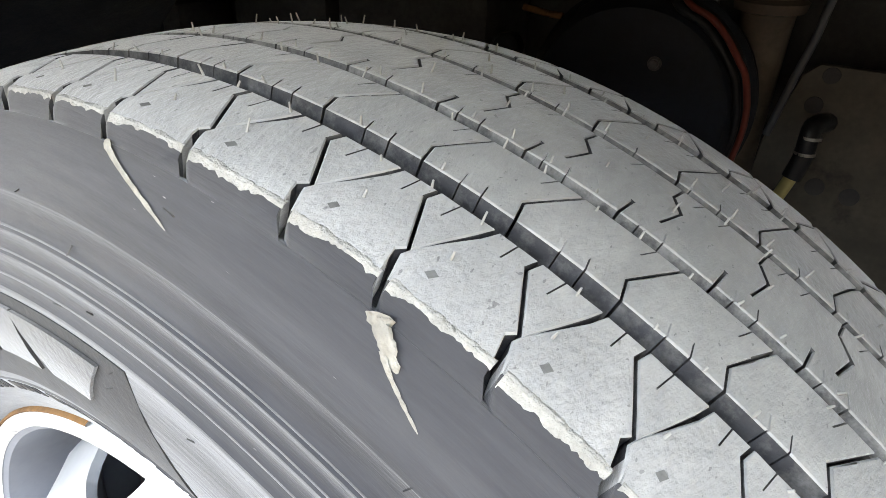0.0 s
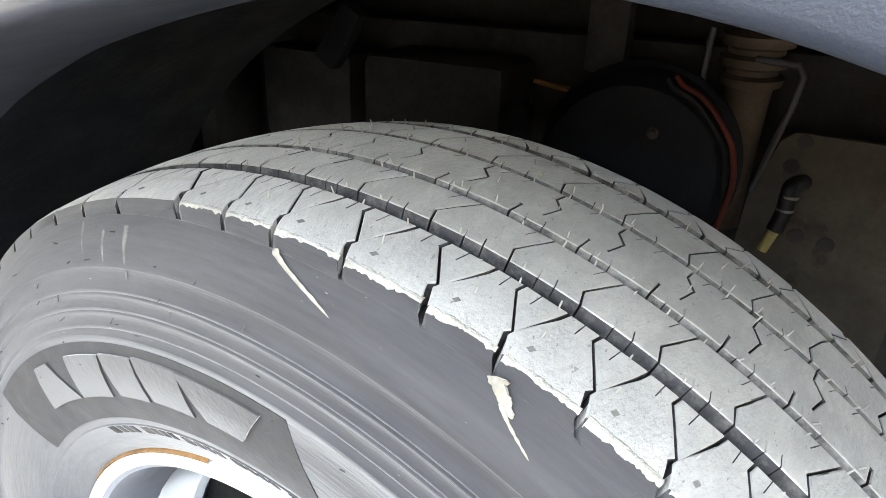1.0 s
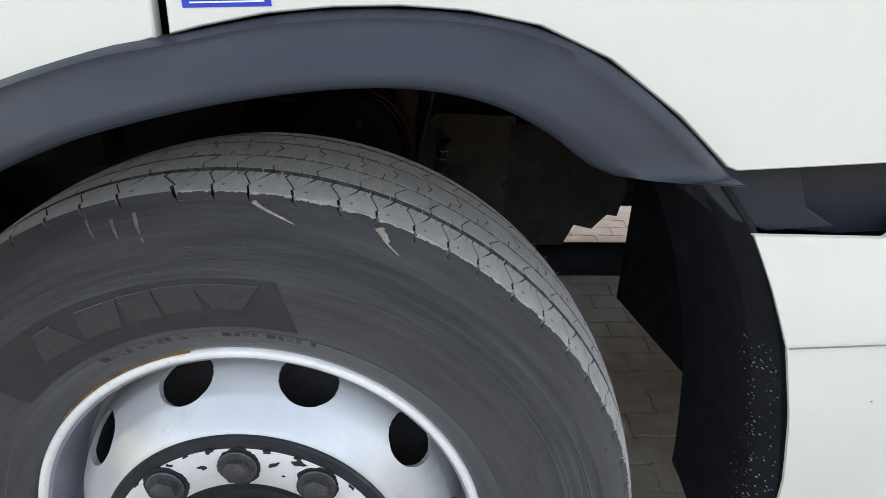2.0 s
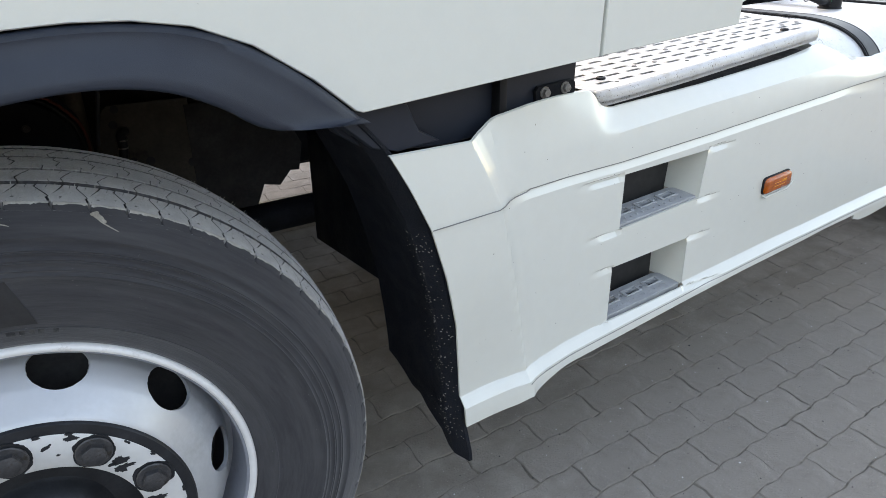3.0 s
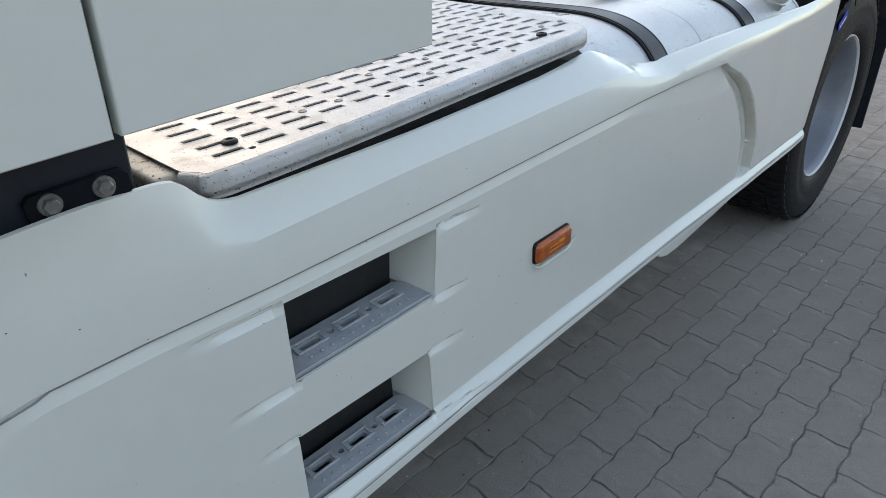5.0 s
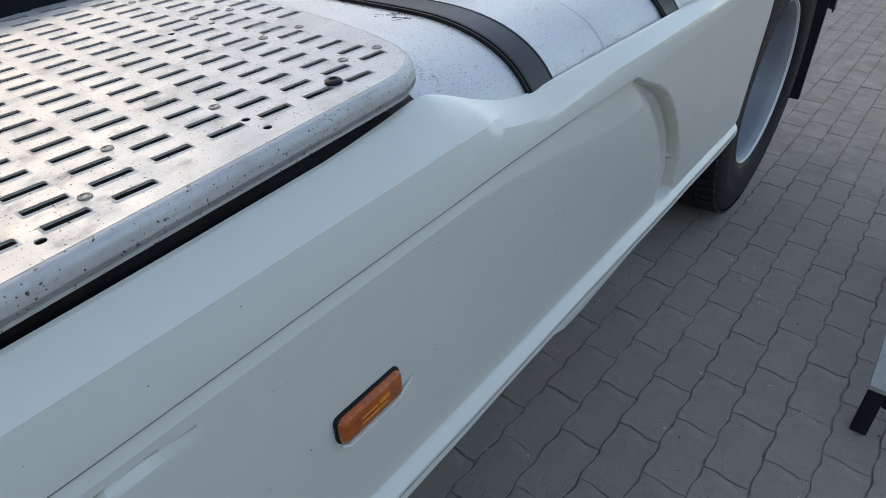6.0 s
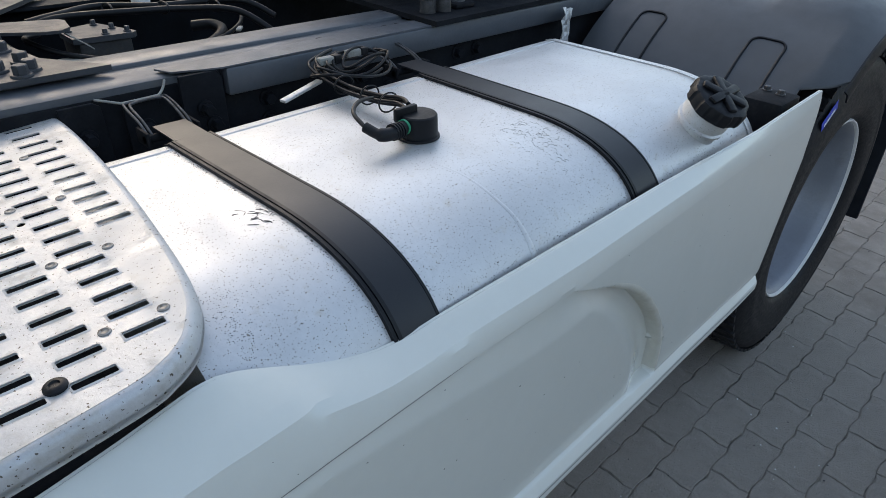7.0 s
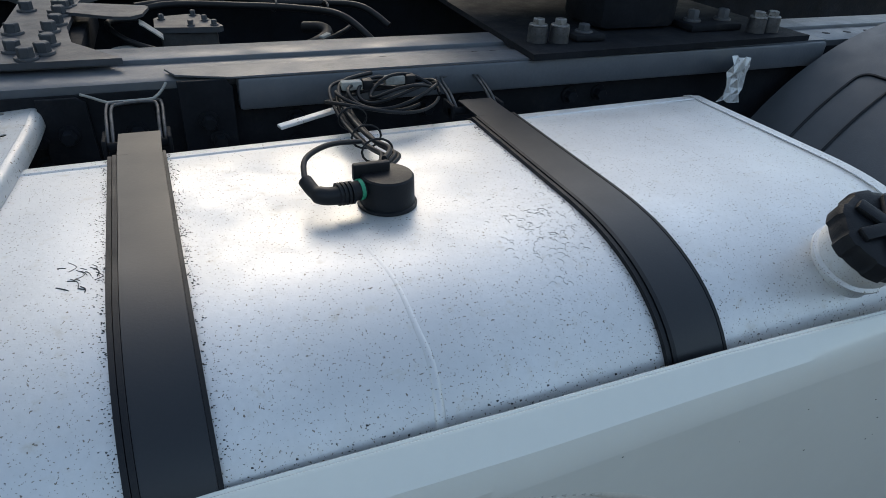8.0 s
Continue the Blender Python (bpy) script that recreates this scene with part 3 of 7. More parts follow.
        for k in range(15):
            t = k / 14
            aa, r = a + sweep * t ** 1.4, r0 - run * t
            y = steps_between([(0.44, 0.005), (0.46, 0.0105), (0.470, 0.0145), (0.4757, 0.0180), (0.4869, 0.0245)], r) - 0.0004
            path.append(Vector((r * math.sin(aa), y + 0.0005, r * math.cos(aa))))
            radii.append(w * (0.35 + 0.65 * (1 - t) ** 0.7) * rnd.uniform(0.75, 1.2) * (0.5 if k == 14 else 1))
        tube(mud, path, radii, 8)
        for v in mud.verts:
            near_p = min(path, key=lambda p: (p - v.co).length)
            v.co.y = near_p.y + (v.co.y - near_p.y) * 0.18
        part("mud_streak", mud, MUD if a > 0 else DRIP, tyre, "pale dried mud streak on the shoulder")
    crust = bmesh.new()
    for k in range(count):
        if not -0.95 < edges[k] < 1.9:
            continue
        place = lambda u, k=k: float(np.interp(k + u + count, range(len(wide)), wide)) + 0.016
        a0, a1 = place(-0.10) + 0.0040, place(0.90) - 0.0040
        n = int((a1 - a0) / 0.0028)
        rows, drop, up = [], rnd.uniform(0.0005, 0.0015), rnd.uniform(0.0005, 0.0015)
        for q in range(n + 1):
            a = a0 + (a1 - a0) * q / n
            drop = min(0.0016, max(0.0, drop + rnd.uniform(-0.0006, 0.0005)))
            up = min(0.0016, max(0.0002, up + rnd.uniform(-0.0005, 0.0005)))
            ys = (0.0294 - drop, 0.0296 - 0.5 * drop, 0.0299, 0.0303 + 0.5 * up, 0.0306 + up)
            rows.append([Vector(((crown(y) + e) * math.sin(a), y, (crown(y) + e) * math.cos(a))) for y, e in zip(ys, (-0.0002, 0.0002 + 0.0002 * rnd.random(), 0.0003, 0.0002 + 0.0002 * rnd.random(), -0.0001))])
        sheet(crust, rows, 0.0003, (0, 1, 0))
    tagged(part("dust_crust", crust, CRUST, tyre, "pale dried dust along the tread's edge", 25), kind="stuff")
    # shallow lozenge pits in the shoulder blocks
    for k in range(count):
        if not -0.7 < edges[k] < 1.7:
            continue
        place = lambda u, k=k: float(np.interp(k + u + count, range(len(wide)), wide)) + 0.016
        pit = bmesh.new()
        corner = [(-0.93, 0.0392), (-0.87, 0.0380), (-0.83, 0.0410), (-0.89, 0.0421)]
        pit.faces.new([pit.verts.new(((crown(y) + 0.00015) * math.sin(place(u)), y, (crown(y) + 0.00015) * math.cos(place(u)))) for u, y in corner])
        part("wear_pit", pit, PIT, tyre, "small lozenge mark in the tread block", 20)
    return tyre


def front_wheel():
    wheel = new("front_wheel")
    wheel.parent = truck
    wheel.matrix_basis = pose(0, 0.17, HUB_Z, 0, 0, math.degrees(-0.0869)) @ Matrix.Translation((0, -0.17, 0))
    tagged(wheel, "steered front wheel with a silver steel rim")
    front_tyre(wheel)
    part("rim_flange", lathe(bmesh.new(), [(0.040, 0.2998), (0.0280, 0.2996), (0.0245, 0.2970), (0.0240, 0.2935), (0.0262, 0.2895), (0.0300, 0.2875)], 160), FLANGE, wheel, "bright rolled edge of the rim", 50)
    barrel = [(0.0300, 0.2885), (0.033, 0.2835), (0.060, 0.2800), (0.110, 0.2785), (0.200, 0.2600), (0.270, 0.2700), (0.285, 0.2970)]
    part("rim", lathe(bmesh.new(), barrel, 160), DISH, wheel, "grey inner barrel of the rim", 50)
    part("rust_line", lathe(bmesh.new(), [(0.0330, 0.2990), (0.0276, 0.2996), (0.0268, 0.3006), (0.0276, 0.3018), (0.0300, 0.3026)], 120, -0.9, -0.22), RUST, wheel, "orange rust along the rim's edge", 50)
    prof = [(0.114, 0.2784), (0.108, 0.2700), (0.080, 0.2640), (0.060, 0.2570), (0.030, 0.2350), (0.010, 0.2150), (0.0, 0.2045), (-0.0035, 0.1990), (0.004, 0.1985)]
    dist = [0.0]
    for (y0, r0), (y1, r1) in zip(prof, prof[1:]):
        dist.append(dist[-1] + math.hypot(y1 - y0, r1 - r0))
    rows_n, turns = 44, 360
    bm = bmesh.new()

    def on_disc(d, a, back=0.0):
        y, r = float(np.interp(d, dist, [p[0] for p in prof])), float(np.interp(d, dist, [p[1] for p in prof]))
        return Vector(((r - 0.4 * back) * math.sin(a), y + back, (r - 0.4 * back) * math.cos(a)))

    centre = 0.0685
    half_d, half_a = 0.0345, 0.152
    flat = {}
    for i in range(turns):
        a = 2 * math.pi * i / turns
        off = (math.degrees(a) - 15.5 + 18) % 36 - 18
        for j in range(rows_n + 1):
            d = dist[-1] * j / rows_n
            u, v = radians(off) / half_a, (d - centre) / half_d
            q = math.hypot(u, v)
            near_u, near_v = 0.5 * 2 * math.pi / turns / half_a * 1.05, 0.5 * dist[-1] / rows_n / half_d * 1.05
            if q < 1.0 - 0.02:
                if q > 1 - 1.35 * max(near_u, near_v):
                    u, v = u / q, v / q
                else:
                    continue
            flat[i, j] = bm.verts.new(on_disc(centre + v * half_d if q < 0.98 else d, a + (u * half_a - radians(off) if q < 0.98 else 0)))
    for i in range(turns):
        for j in range(rows_n):
            quad = [flat.get(k) for k in ((i, j), (i, j + 1), ((i + 1) % turns, j + 1), ((i + 1) % turns, j))]
            have = [v for v in quad if v]
            if len(have) >= 3:
                bm.faces.new(have)
    hole = [e for e in bm.edges if len(e.link_faces) == 1 and 0.205 < math.hypot(e.verts[0].co.x, e.verts[0].co.z) < 0.2765]
    moved = bmesh.ops.extrude_edge_only(bm, edges=hole)["geom"]
    for v in moved:
        if isinstance(v, bmesh.types.BMVert):
            n = Vector((v.co.x, 0, v.co.z)).normalized()
            v.co += Vector((0, 0.006, 0)) - n * 0.005
    part("wheel_disc", bm, RIM, wheel, "silver wheel disc with ten round vent holes", 38)
    part("disc_step", lathe(bmesh.new(), [(0.008, 0.2010), (-0.0040, 0.2003), (-0.0075, 0.1980), (-0.0090, 0.1830), (-0.002, 0.1810)], 120), HUB, wheel, "black band where the paint is gone", 50)
    part("nut_ring", lathe(bmesh.new(), [(0.004, 0.1846), (-0.0095, 0.1844), (-0.0105, 0.1830), (-0.0105, 0.1330), (-0.0085, 0.1300), (0.014, 0.1295)], 120), RINGP, wheel, "white nut ring with chipped paint", 50)
    part("hub_bowl", lathe(bmesh.new(), [(0.0, 0.1300), (0.016, 0.1275), (0.024, 0.1220), (0.022, 0.0900), (0.016, 0.0850), (-0.004, 0.0810), (-0.010, 0.0770), (-0.013, 0.0500), (-0.020, 0.0470), (-0.023, 0.0430), (-0.023, 0.0001)], 80), HUB, wheel, "dark hub with a flat cap")
    nut = bmesh.new()
    hexbolt(nut, (0, 0, 0), (0, -1, 0), 0.0165, 0.010)
    nut_mesh = mesh_of(nut, NUT, 35, "nut")
    chip = random.Random(12)

    def flake(r, rough, lift, bites=9):
        """A ragged flat patch of bare metal, facing outwards."""
        bm = bmesh.new()
        jag = [chip.uniform(1 - rough, 1 + rough) for _ in range(bites)]
        jag = jag + jag[:1]
        ring = []
        for i in range(54):
            t = i / 54 * bites
            k = jag[int(t)] + (jag[int(t) + 1] - jag[int(t)]) * (smooth(0.25, 0.75, t % 1))
            q = 2 * math.pi * i / 54
            k *= 1 + 0.3 * rough * chip.uniform(-1, 1)
            ring.append((r * k * math.cos(q), r * k * math.sin(q)))
        top = [bm.verts.new((x, -lift, z)) for x, z in ring]
        low = [bm.verts.new((x, 0.0010, z)) for x, z in ring]
        bm.faces.new(top)
        for i in range(54):
            bm.faces.new((top[i], low[i], low[(i + 1) % 54], top[(i + 1) % 54]))
        return bm

    for k in range(10):
        a = radians(36 * k - 3.5)
        at = Matrix.Translation((0.1590 * math.sin(a), -0.0105, 0.1590 * math.cos(a))) @ Matrix.Rotation(0.5 * k, 4, "Y")
        seat = part("nut_seat", flake(0.0272, 0.09, 0.0006), HUB, wheel, "bare dark seat where the paint has flaked", 20, at)
        part("nut_washer", lathe(bmesh.new(), [(0.0, 0.0212), (-0.0016, 0.0208), (-0.0020, 0.0198), (-0.0020, 0.0002)], 28), NUT, seat)
        part("wheel_nut", nut_mesh, NUT, seat, "dull steel hexagon nut", at=Matrix.Translation((0, -0.0020, 0)))
    for deg, r0, size in ((12, 0.166, 0.0050), (17, 0.152, 0.0018), (21, 0.1795, 0.0060), (47, 0.153, 0.0080), (51, 0.146, 0.0085), (45, 0.144, 0.0040), (84, 0.146, 0.0085), (90, 0.142, 0.0080), (-19, 0.162, 0.0040), (-31, 0.180, 0.0030), (-58, 0.146, 0.0065), (-50, 0.137, 0.0040), (120, 0.160, 0.0080), (-95, 0.150, 0.0090)):
        a = radians(deg)
        part("paint_chip", flake(size, 0.45, 0.0003, 8), HUB, wheel, "dark chip in the white paint", 20, Matrix.Translation((r0 * math.sin(a), -0.0105, r0 * math.cos(a))) @ Matrix.Diagonal((1.3, 1, 0.8, 1)))
    for deg in range(-62, 100, 12):
        a, r0 = radians(deg + chip.uniform(-3, 3)), 0.1835 + chip.uniform(-0.0008, 0.0012)
        part("paint_chip", flake(chip.uniform(0.0015, 0.0034), 0.45, 0.0004, 7), HUB, wheel, "dark chip at the edge of the white paint", 20, Matrix.Translation((r0 * math.sin(a), -0.0105, r0 * math.cos(a))) @ Matrix.Rotation(a, 4, "Y") @ Matrix.Diagonal((1.8, 1, 0.8, 1)))
    for deg in (-150, -30, 90):
        a = radians(deg)
        part("cap_bolt", hexbolt(bmesh.new(), (0.062 * math.sin(a), -0.0118, 0.062 * math.cos(a)), (0, -1, 0), 0.0045, 0.004), NUT, wheel, "", 35)
    drum = bmesh.new()
    lathe(drum, [(0.130, 0.0001), (0.130, 0.235), (0.137, 0.252), (0.28, 0.252), (0.28, 0.0001)], 48)
    part("brake_drum", drum, HAZED_SHADE, wheel, "dark brake behind the rim")
    return wheel


front_wheel()

# ---- cab sides and wheel arch ----
ARCH = [(0.4985, 1.040), (0.487, 1.044), (0.43, 1.093), (0.355, 1.143), (0.287, 1.170), (0.223, 1.180), (0.163, 1.182), (0.105, 1.179), (0.049, 1.172), (-0.005, 1.160), (-0.034, 1.1535)]
CAB_Y = -0.042
door = part("door", panel([(-0.034, 1.152), (-0.040, 2.55), (0.966, 2.60), (0.9535, 1.0725)] + ARCH[:-1], CAB_Y), WHITE, truck, "white cab door above the wheel arch")
part("front_corner_panel", panel([(-0.046, 1.149), (-0.052, 2.55), (-1.15, 2.50), (-1.15, 0.95), (-0.62, 0.80), (-0.50, 0.92), (-0.36, 1.02), (-0.22, 1.095)], CAB_Y + 0.001), WHITE, truck, "white front corner panel of the cab")
part("rear_side_panel", panel([(0.9605, 1.0735), (0.973, 2.60), (1.352, 2.62), (1.337, 1.0990)], CAB_Y), WHITE, truck, "white panel behind the door")
part("cab_back_wall", box(bmesh.new(), (0.965, CAB_Y + 0.024, 1.10), (0.995, 2.40, 3.4), 0.006), WHITE, truck, "white back wall of the cab")
part("cab_shell", box(bmesh.new(), (-1.1, 0.02, 1.30), (0.962, 2.40, 3.55), 0.05), WHITE, truck, "white cab body")
part("far_cab_side", box(bmesh.new(), (-1.1, 2.41, 0.9), (1.3, 2.44, 2.6), 0.005), WHITE, truck, "white far side of the cab")
# the underside's shade is put into its near-black colour
part("cab_floor", box(bmesh.new(), (-1.0, 0.05, 1.24), (0.955, 2.38, 1.295)), SHADE_BLACK, truck, "dark underside of the cab")

# dark plastic arch trim
OUT = [(-0.66, 0.72), (-0.60, 0.82), (-0.50, 0.92), (-0.36, 1.02), (-0.22, 1.095), (-0.10, 1.138), (-0.034, 1.1520), (0.049, 1.1700), (0.105, 1.177), (0.163, 1.180), (0.223, 1.178), (0.287, 1.168), (0.355, 1.141), (0.43, 1.091), (0.487, 1.042), (0.495, 1.034)]
LOW = [(-0.56, 0.68), (-0.52, 0.74), (-0.43, 0.84), (-0.33, 0.93), (-0.23, 1.010), (-0.140, 1.056), (-0.080, 1.077), (-0.020, 1.093), (0.033, 1.104), (0.093, 1.113), (0.155, 1.117), (0.208, 1.113), (0.255, 1.101), (0.300, 1.079), (0.362, 1.0435), (0.492, 1.0350)]


def arch_trim():
    rows = []
    for (xo, zo), (xl, zl) in zip(curve_points([(x, 0, z) for x, z in OUT], 4)[::1] and [(p.x, p.z) for p in curve_points([(x, 0, z) for x, z in OUT], 4)],
                                  [(p.x, p.z) for p in curve_points([(x, 0, z) for x, z in LOW], 4)]):
        row = []
        for t, y in ((0.0, -0.026), (0.02, -0.044), (0.10, -0.055), (0.20, -0.055), (0.45, -0.063), (0.75, -0.071), (0.93, -0.0745), (0.985, -0.073), (1.0, -0.067), (0.985, -0.03), (0.97, 0.03)):
            row.append(Vector((xo + (xl - xo) * t, y, zo + (zl - zo) * t)))
        rows.append(row)
    return sheet(bmesh.new(), rows, 0.003, (0, 1, 0.2))


part("arch_trim", arch_trim(), TRIM, truck, "dark blue-grey plastic wheel arch trim", 60)


def arch_liner():
    rows = []
    for k in range(25):
        a = radians(-95 + 92 * k / 24)
        rows.append([Vector((0.60 * math.sin(a) * 0.98, y, HUB_Z + 0.03 + 0.605 * math.cos(a) - 0.03 * abs(y - 0.1))) for y in (0.10, 0.25, 0.40)])
    return sheet(bmesh.new(), rows, 0.004, (0, 0, 1))


# liner coloured near black to hold the arch's shade
part("arch_liner", arch_liner(), SHADE_BLACK, truck, "black inner wheel arch liner", 60)

# ---- mud flap between wheel and skirt ----
EDGE = [(0.25, 0.722), (0.345, 0.704), (0.37, 0.699), (0.43, 0.697), (0.50, 0.691), (0.606, 0.679), (0.718, 0.653), (0.818, 0.623), (0.90, 0.585), (0.958, 0.555), (1.02, 0.500)]


def flap_x(z, v):
    """Where the flap hangs; its outer edge bends back behind the skirt."""
    return steps_between(EDGE, z) - 0.012 + 0.025 * max(0.0, 1 - v / 0.1) + 0.012 * math.sin(3 * v)


def mud_flap():
    rows = []
    for k in range(31):
        t = k / 30
        row = []
        for j in range(11):
            low = 0.235 + 0.165 * (j / 10) ** 1.2
            z = low + (1.02 - low) * t
            row.append(Vector((flap_x(z, j / 10), 0.007 + 0.259 * j / 10, z + (0.006 * math.sin(j * 2.4) if k == 0 else 0))))
        rows.append(row)
    return sheet(bmesh.new(), rows, 0.008, (-1, 0, 0))


# the guard's near-black colour carries the shade behind the flap
part("inner_guard", sheet(bmesh.new(), [[Vector((0.670, y, z)) for z in (0.58 - 0.10 * (y - 0.27), 0.8, 1.06)] for y in (0.268, 0.40, 0.52, 0.625)], 0.006, (1, 0, 0)), SHADE_BLACK, truck, "black inner guard behind the flap", 0)
part("mud_flap", mud_flap(), FLAP, truck, "rough black rubber flap behind the front wheel", 50)
chips = bmesh.new()
pick = random.Random(12)
for k in range(220):
    y, z = 0.010 + abs(pick.gauss(0, 0.035)), pick.uniform(0.30, 0.80)
    x = flap_x(z, (y - 0.007) / 0.259) - 0.0084
    r = pick.uniform(0.0005, 0.0012)
    tube(chips, [(x, y - r, z), (x - 0.0008, y + r, z + r * pick.uniform(-1, 1))], [r, r * 0.5], 5)
tagged(part("flap_chips", chips, HAIR, truck, "pale nicks in the rubber flap", 0), kind="stuff")

# ---- side skirt ----
TOP = [(0.555, 0.957), (0.72, 0.953), (0.755, 0.966), (0.79, 0.981), (0.85, 0.989), (0.94, 0.992), (1.010, 0.992), (1.028, 0.990), (1.040, 0.982), (1.055, 0.966), (1.072, 0.952), (1.10, 0.946), (1.39, 0.957), (1.56, 0.967), (1.73, 0.978), (1.86, 0.990), (1.905, 0.993), (1.928, 0.993),
       (1.955, 0.986), (1.98, 0.978), (2.02, 0.964), (2.06, 0.953), (2.10, 0.947), (2.15, 0.946), (2.20, 0.951), (2.42, 0.962), (2.72, 0.970), (3.05, 0.980), (3.30, 1.002), (3.345, 1.005)]
TOP_Y = [(0.555, -0.012), (0.75, -0.006), (0.95, 0.035), (1.10, 0.046), (1.30, 0.050), (1.5, 0.057), (1.75, 0.068), (1.86, 0.079), (1.928, 0.091), (1.98, 0.082), (2.04, 0.066), (2.12, 0.053), (2.20, 0.050), (2.7, 0.048), (3.1, 0.034), (3.345, 0.025)]
FACE_Y = [(0.55, -0.024), (0.771, -0.0235), (0.783, -0.0165), (0.800, -0.0105), (0.850, -0.001), (0.96, 0.006), (1.4, 0.008), (1.9, 0.006), (2.4, 0.012), (2.9, 0.020), (3.34, 0.020)]
CREASE = [(0.55, 0.8180), (0.619, 0.8210), (0.745, 0.8250), (0.771, 0.8255), (0.787, 0.8310), (0.802, 0.8365), (0.84, 0.8385), (1.107, 0.842), (1.40, 0.855), (1.80, 0.880), (2.00, 0.892), (2.20, 0.899), (2.43, 0.904), (3.34, 0.945)]
ARC = [(0.40, 2.742), (0.55, 2.748), (0.60, 2.746), (0.66, 2.722), (0.71, 2.688), (0.759, 2.644), (0.81, 2.590), (0.845, 2.545), (0.875, 2.49), (0.899, 2.41), (1.1, 2.2)]
FOLD = [(0.55, 0.897), (0.70, 0.882), (0.76, 0.897), (0.85, 0.903), (1.04, 0.909), (1.34, 0.931), (1.55, 0.942), (1.75, 0.954), (1.90, 0.962), (2.20, 0.962), (3.34, 0.99)]
RUB = [(0.55, 0.422), (0.70, 0.424), (0.88, 0.432), (0.963, 0.442), (1.2, 0.461), (1.60, 0.488), (1.77, 0.499), (2.07, 0.510), (2.29, 0.517), (2.74, 0.522), (3.19, 0.540), (3.34, 0.550)]
BOTTOM = [(0.55, 0.362), (0.70, 0.364), (0.796, 0.367), (0.87, 0.375), (0.922, 0.388), (0.956, 0.399), (1.05, 0.406), (1.2, 0.418), (1.60, 0.450), (2.00, 0.474), (2.30, 0.482), (2.74, 0.487), (3.19, 0.503), (3.34, 0.514)]
REAR = [(0.40, 3.235), (0.51, 3.262), (0.56, 3.29), (0.84, 3.343), (1.01, 3.340)]


ARC_Z = [0.40 + 0.005 * k for k in range(141)]
ARC_X = [0.010 + 0.030 * smooth(0.90, 0.80, q) + sum(steps_between(ARC, q + d) for d in (-0.02, -0.01, 0, 0.01, 0.02)) / 5 for q in ARC_Z]


def skirt_y(x, z):
    """How far in the skirt's face lies at x, z."""
    y = steps_between(FACE_Y, x + 0.45 * (z - 0.823) * smooth(0.82, 0.84, z) - 0.25 * (0.823 - z) * smooth(0.83, 0.80, z) * smooth(1.1, 0.8, x))
    y += 0.022 * smooth(0.75, 0.40, z) * smooth(0.95, 0.75, x)
    zc, zb, top = steps_between(CREASE, x), steps_between(RUB, x), steps_between(TOP, x)
    # a slit under the crease and round the arch, then a bevel back out to the lower face
    s = min(zc - z, 0.75 * (float(np.interp(z, ARC_Z, ARC_X)) - x))
    wide = 0.020 + 0.058 * smooth(1.9, 2.45, x)
    here = smooth(0.78, 0.84, x) * smooth(zb - 0.004, zb + 0.004, z)
    if s > 0.0002:
        deep = smooth(2.36, 2.58, x)
        y += (0.0085 + 0.010 * deep) * ((1 - deep) * max(0.0, 1 - s / wide) + deep * smooth(1.0, 0.30, s / wide)) * here
    y -= 0.008 * smooth(0.006, -0.005, s) * smooth(2.15, 2.5, x) * smooth(zb - 0.004, zb + 0.004, z)
    y -= 0.013 * min(1.0, max(0.0, (zb - z) / 0.017)) + 0.004 * min(1.0, max(0.0, (zb - z) / 0.040)) - 0.004 * smooth(zb - 0.001, zb + 0.003, z)
    fold = min(steps_between(FOLD, x) - 0.010, sum(steps_between(TOP, x + d) for d in (-0.06, -0.03, 0.0, 0.03, 0.06)) / 5 - 0.024, top - 0.012)
    if z > zc:
        y += (sum(steps_between(TOP_Y, x + d) for d in (-0.03, -0.015, 0.0, 0.015, 0.03)) / 5 - steps_between(FACE_Y, x)) * (0.5 * min(1.0, (z - zc) / (top - zc)) ** 1.5 + 0.5 * max(0.0, min(1.0, (z - fold) / (top - fold))) ** 1.2)
    # shallow swages running off the step openings
    for x0, x1, zz in ((0.985, 1.117, 0.8110), (1.393, 1.50, 0.8215), (1.02, 1.12, 0.683), (1.39, 1.47, 0.698), (1.05, 1.112, 0.597), (1.37, 1.46, 0.602), (1.06, 1.112, 0.452), (1.37, 1.52, 0.466)):
        if x0 < x < x1:
            y += 0.009 * smooth(zz - 0.016, zz, z) * smooth(zz + 0.003, zz - 0.001, z) * min(1, (x - x0) / 0.06 if x1 < 1.13 else (x1 - x) / 0.06)
    return y


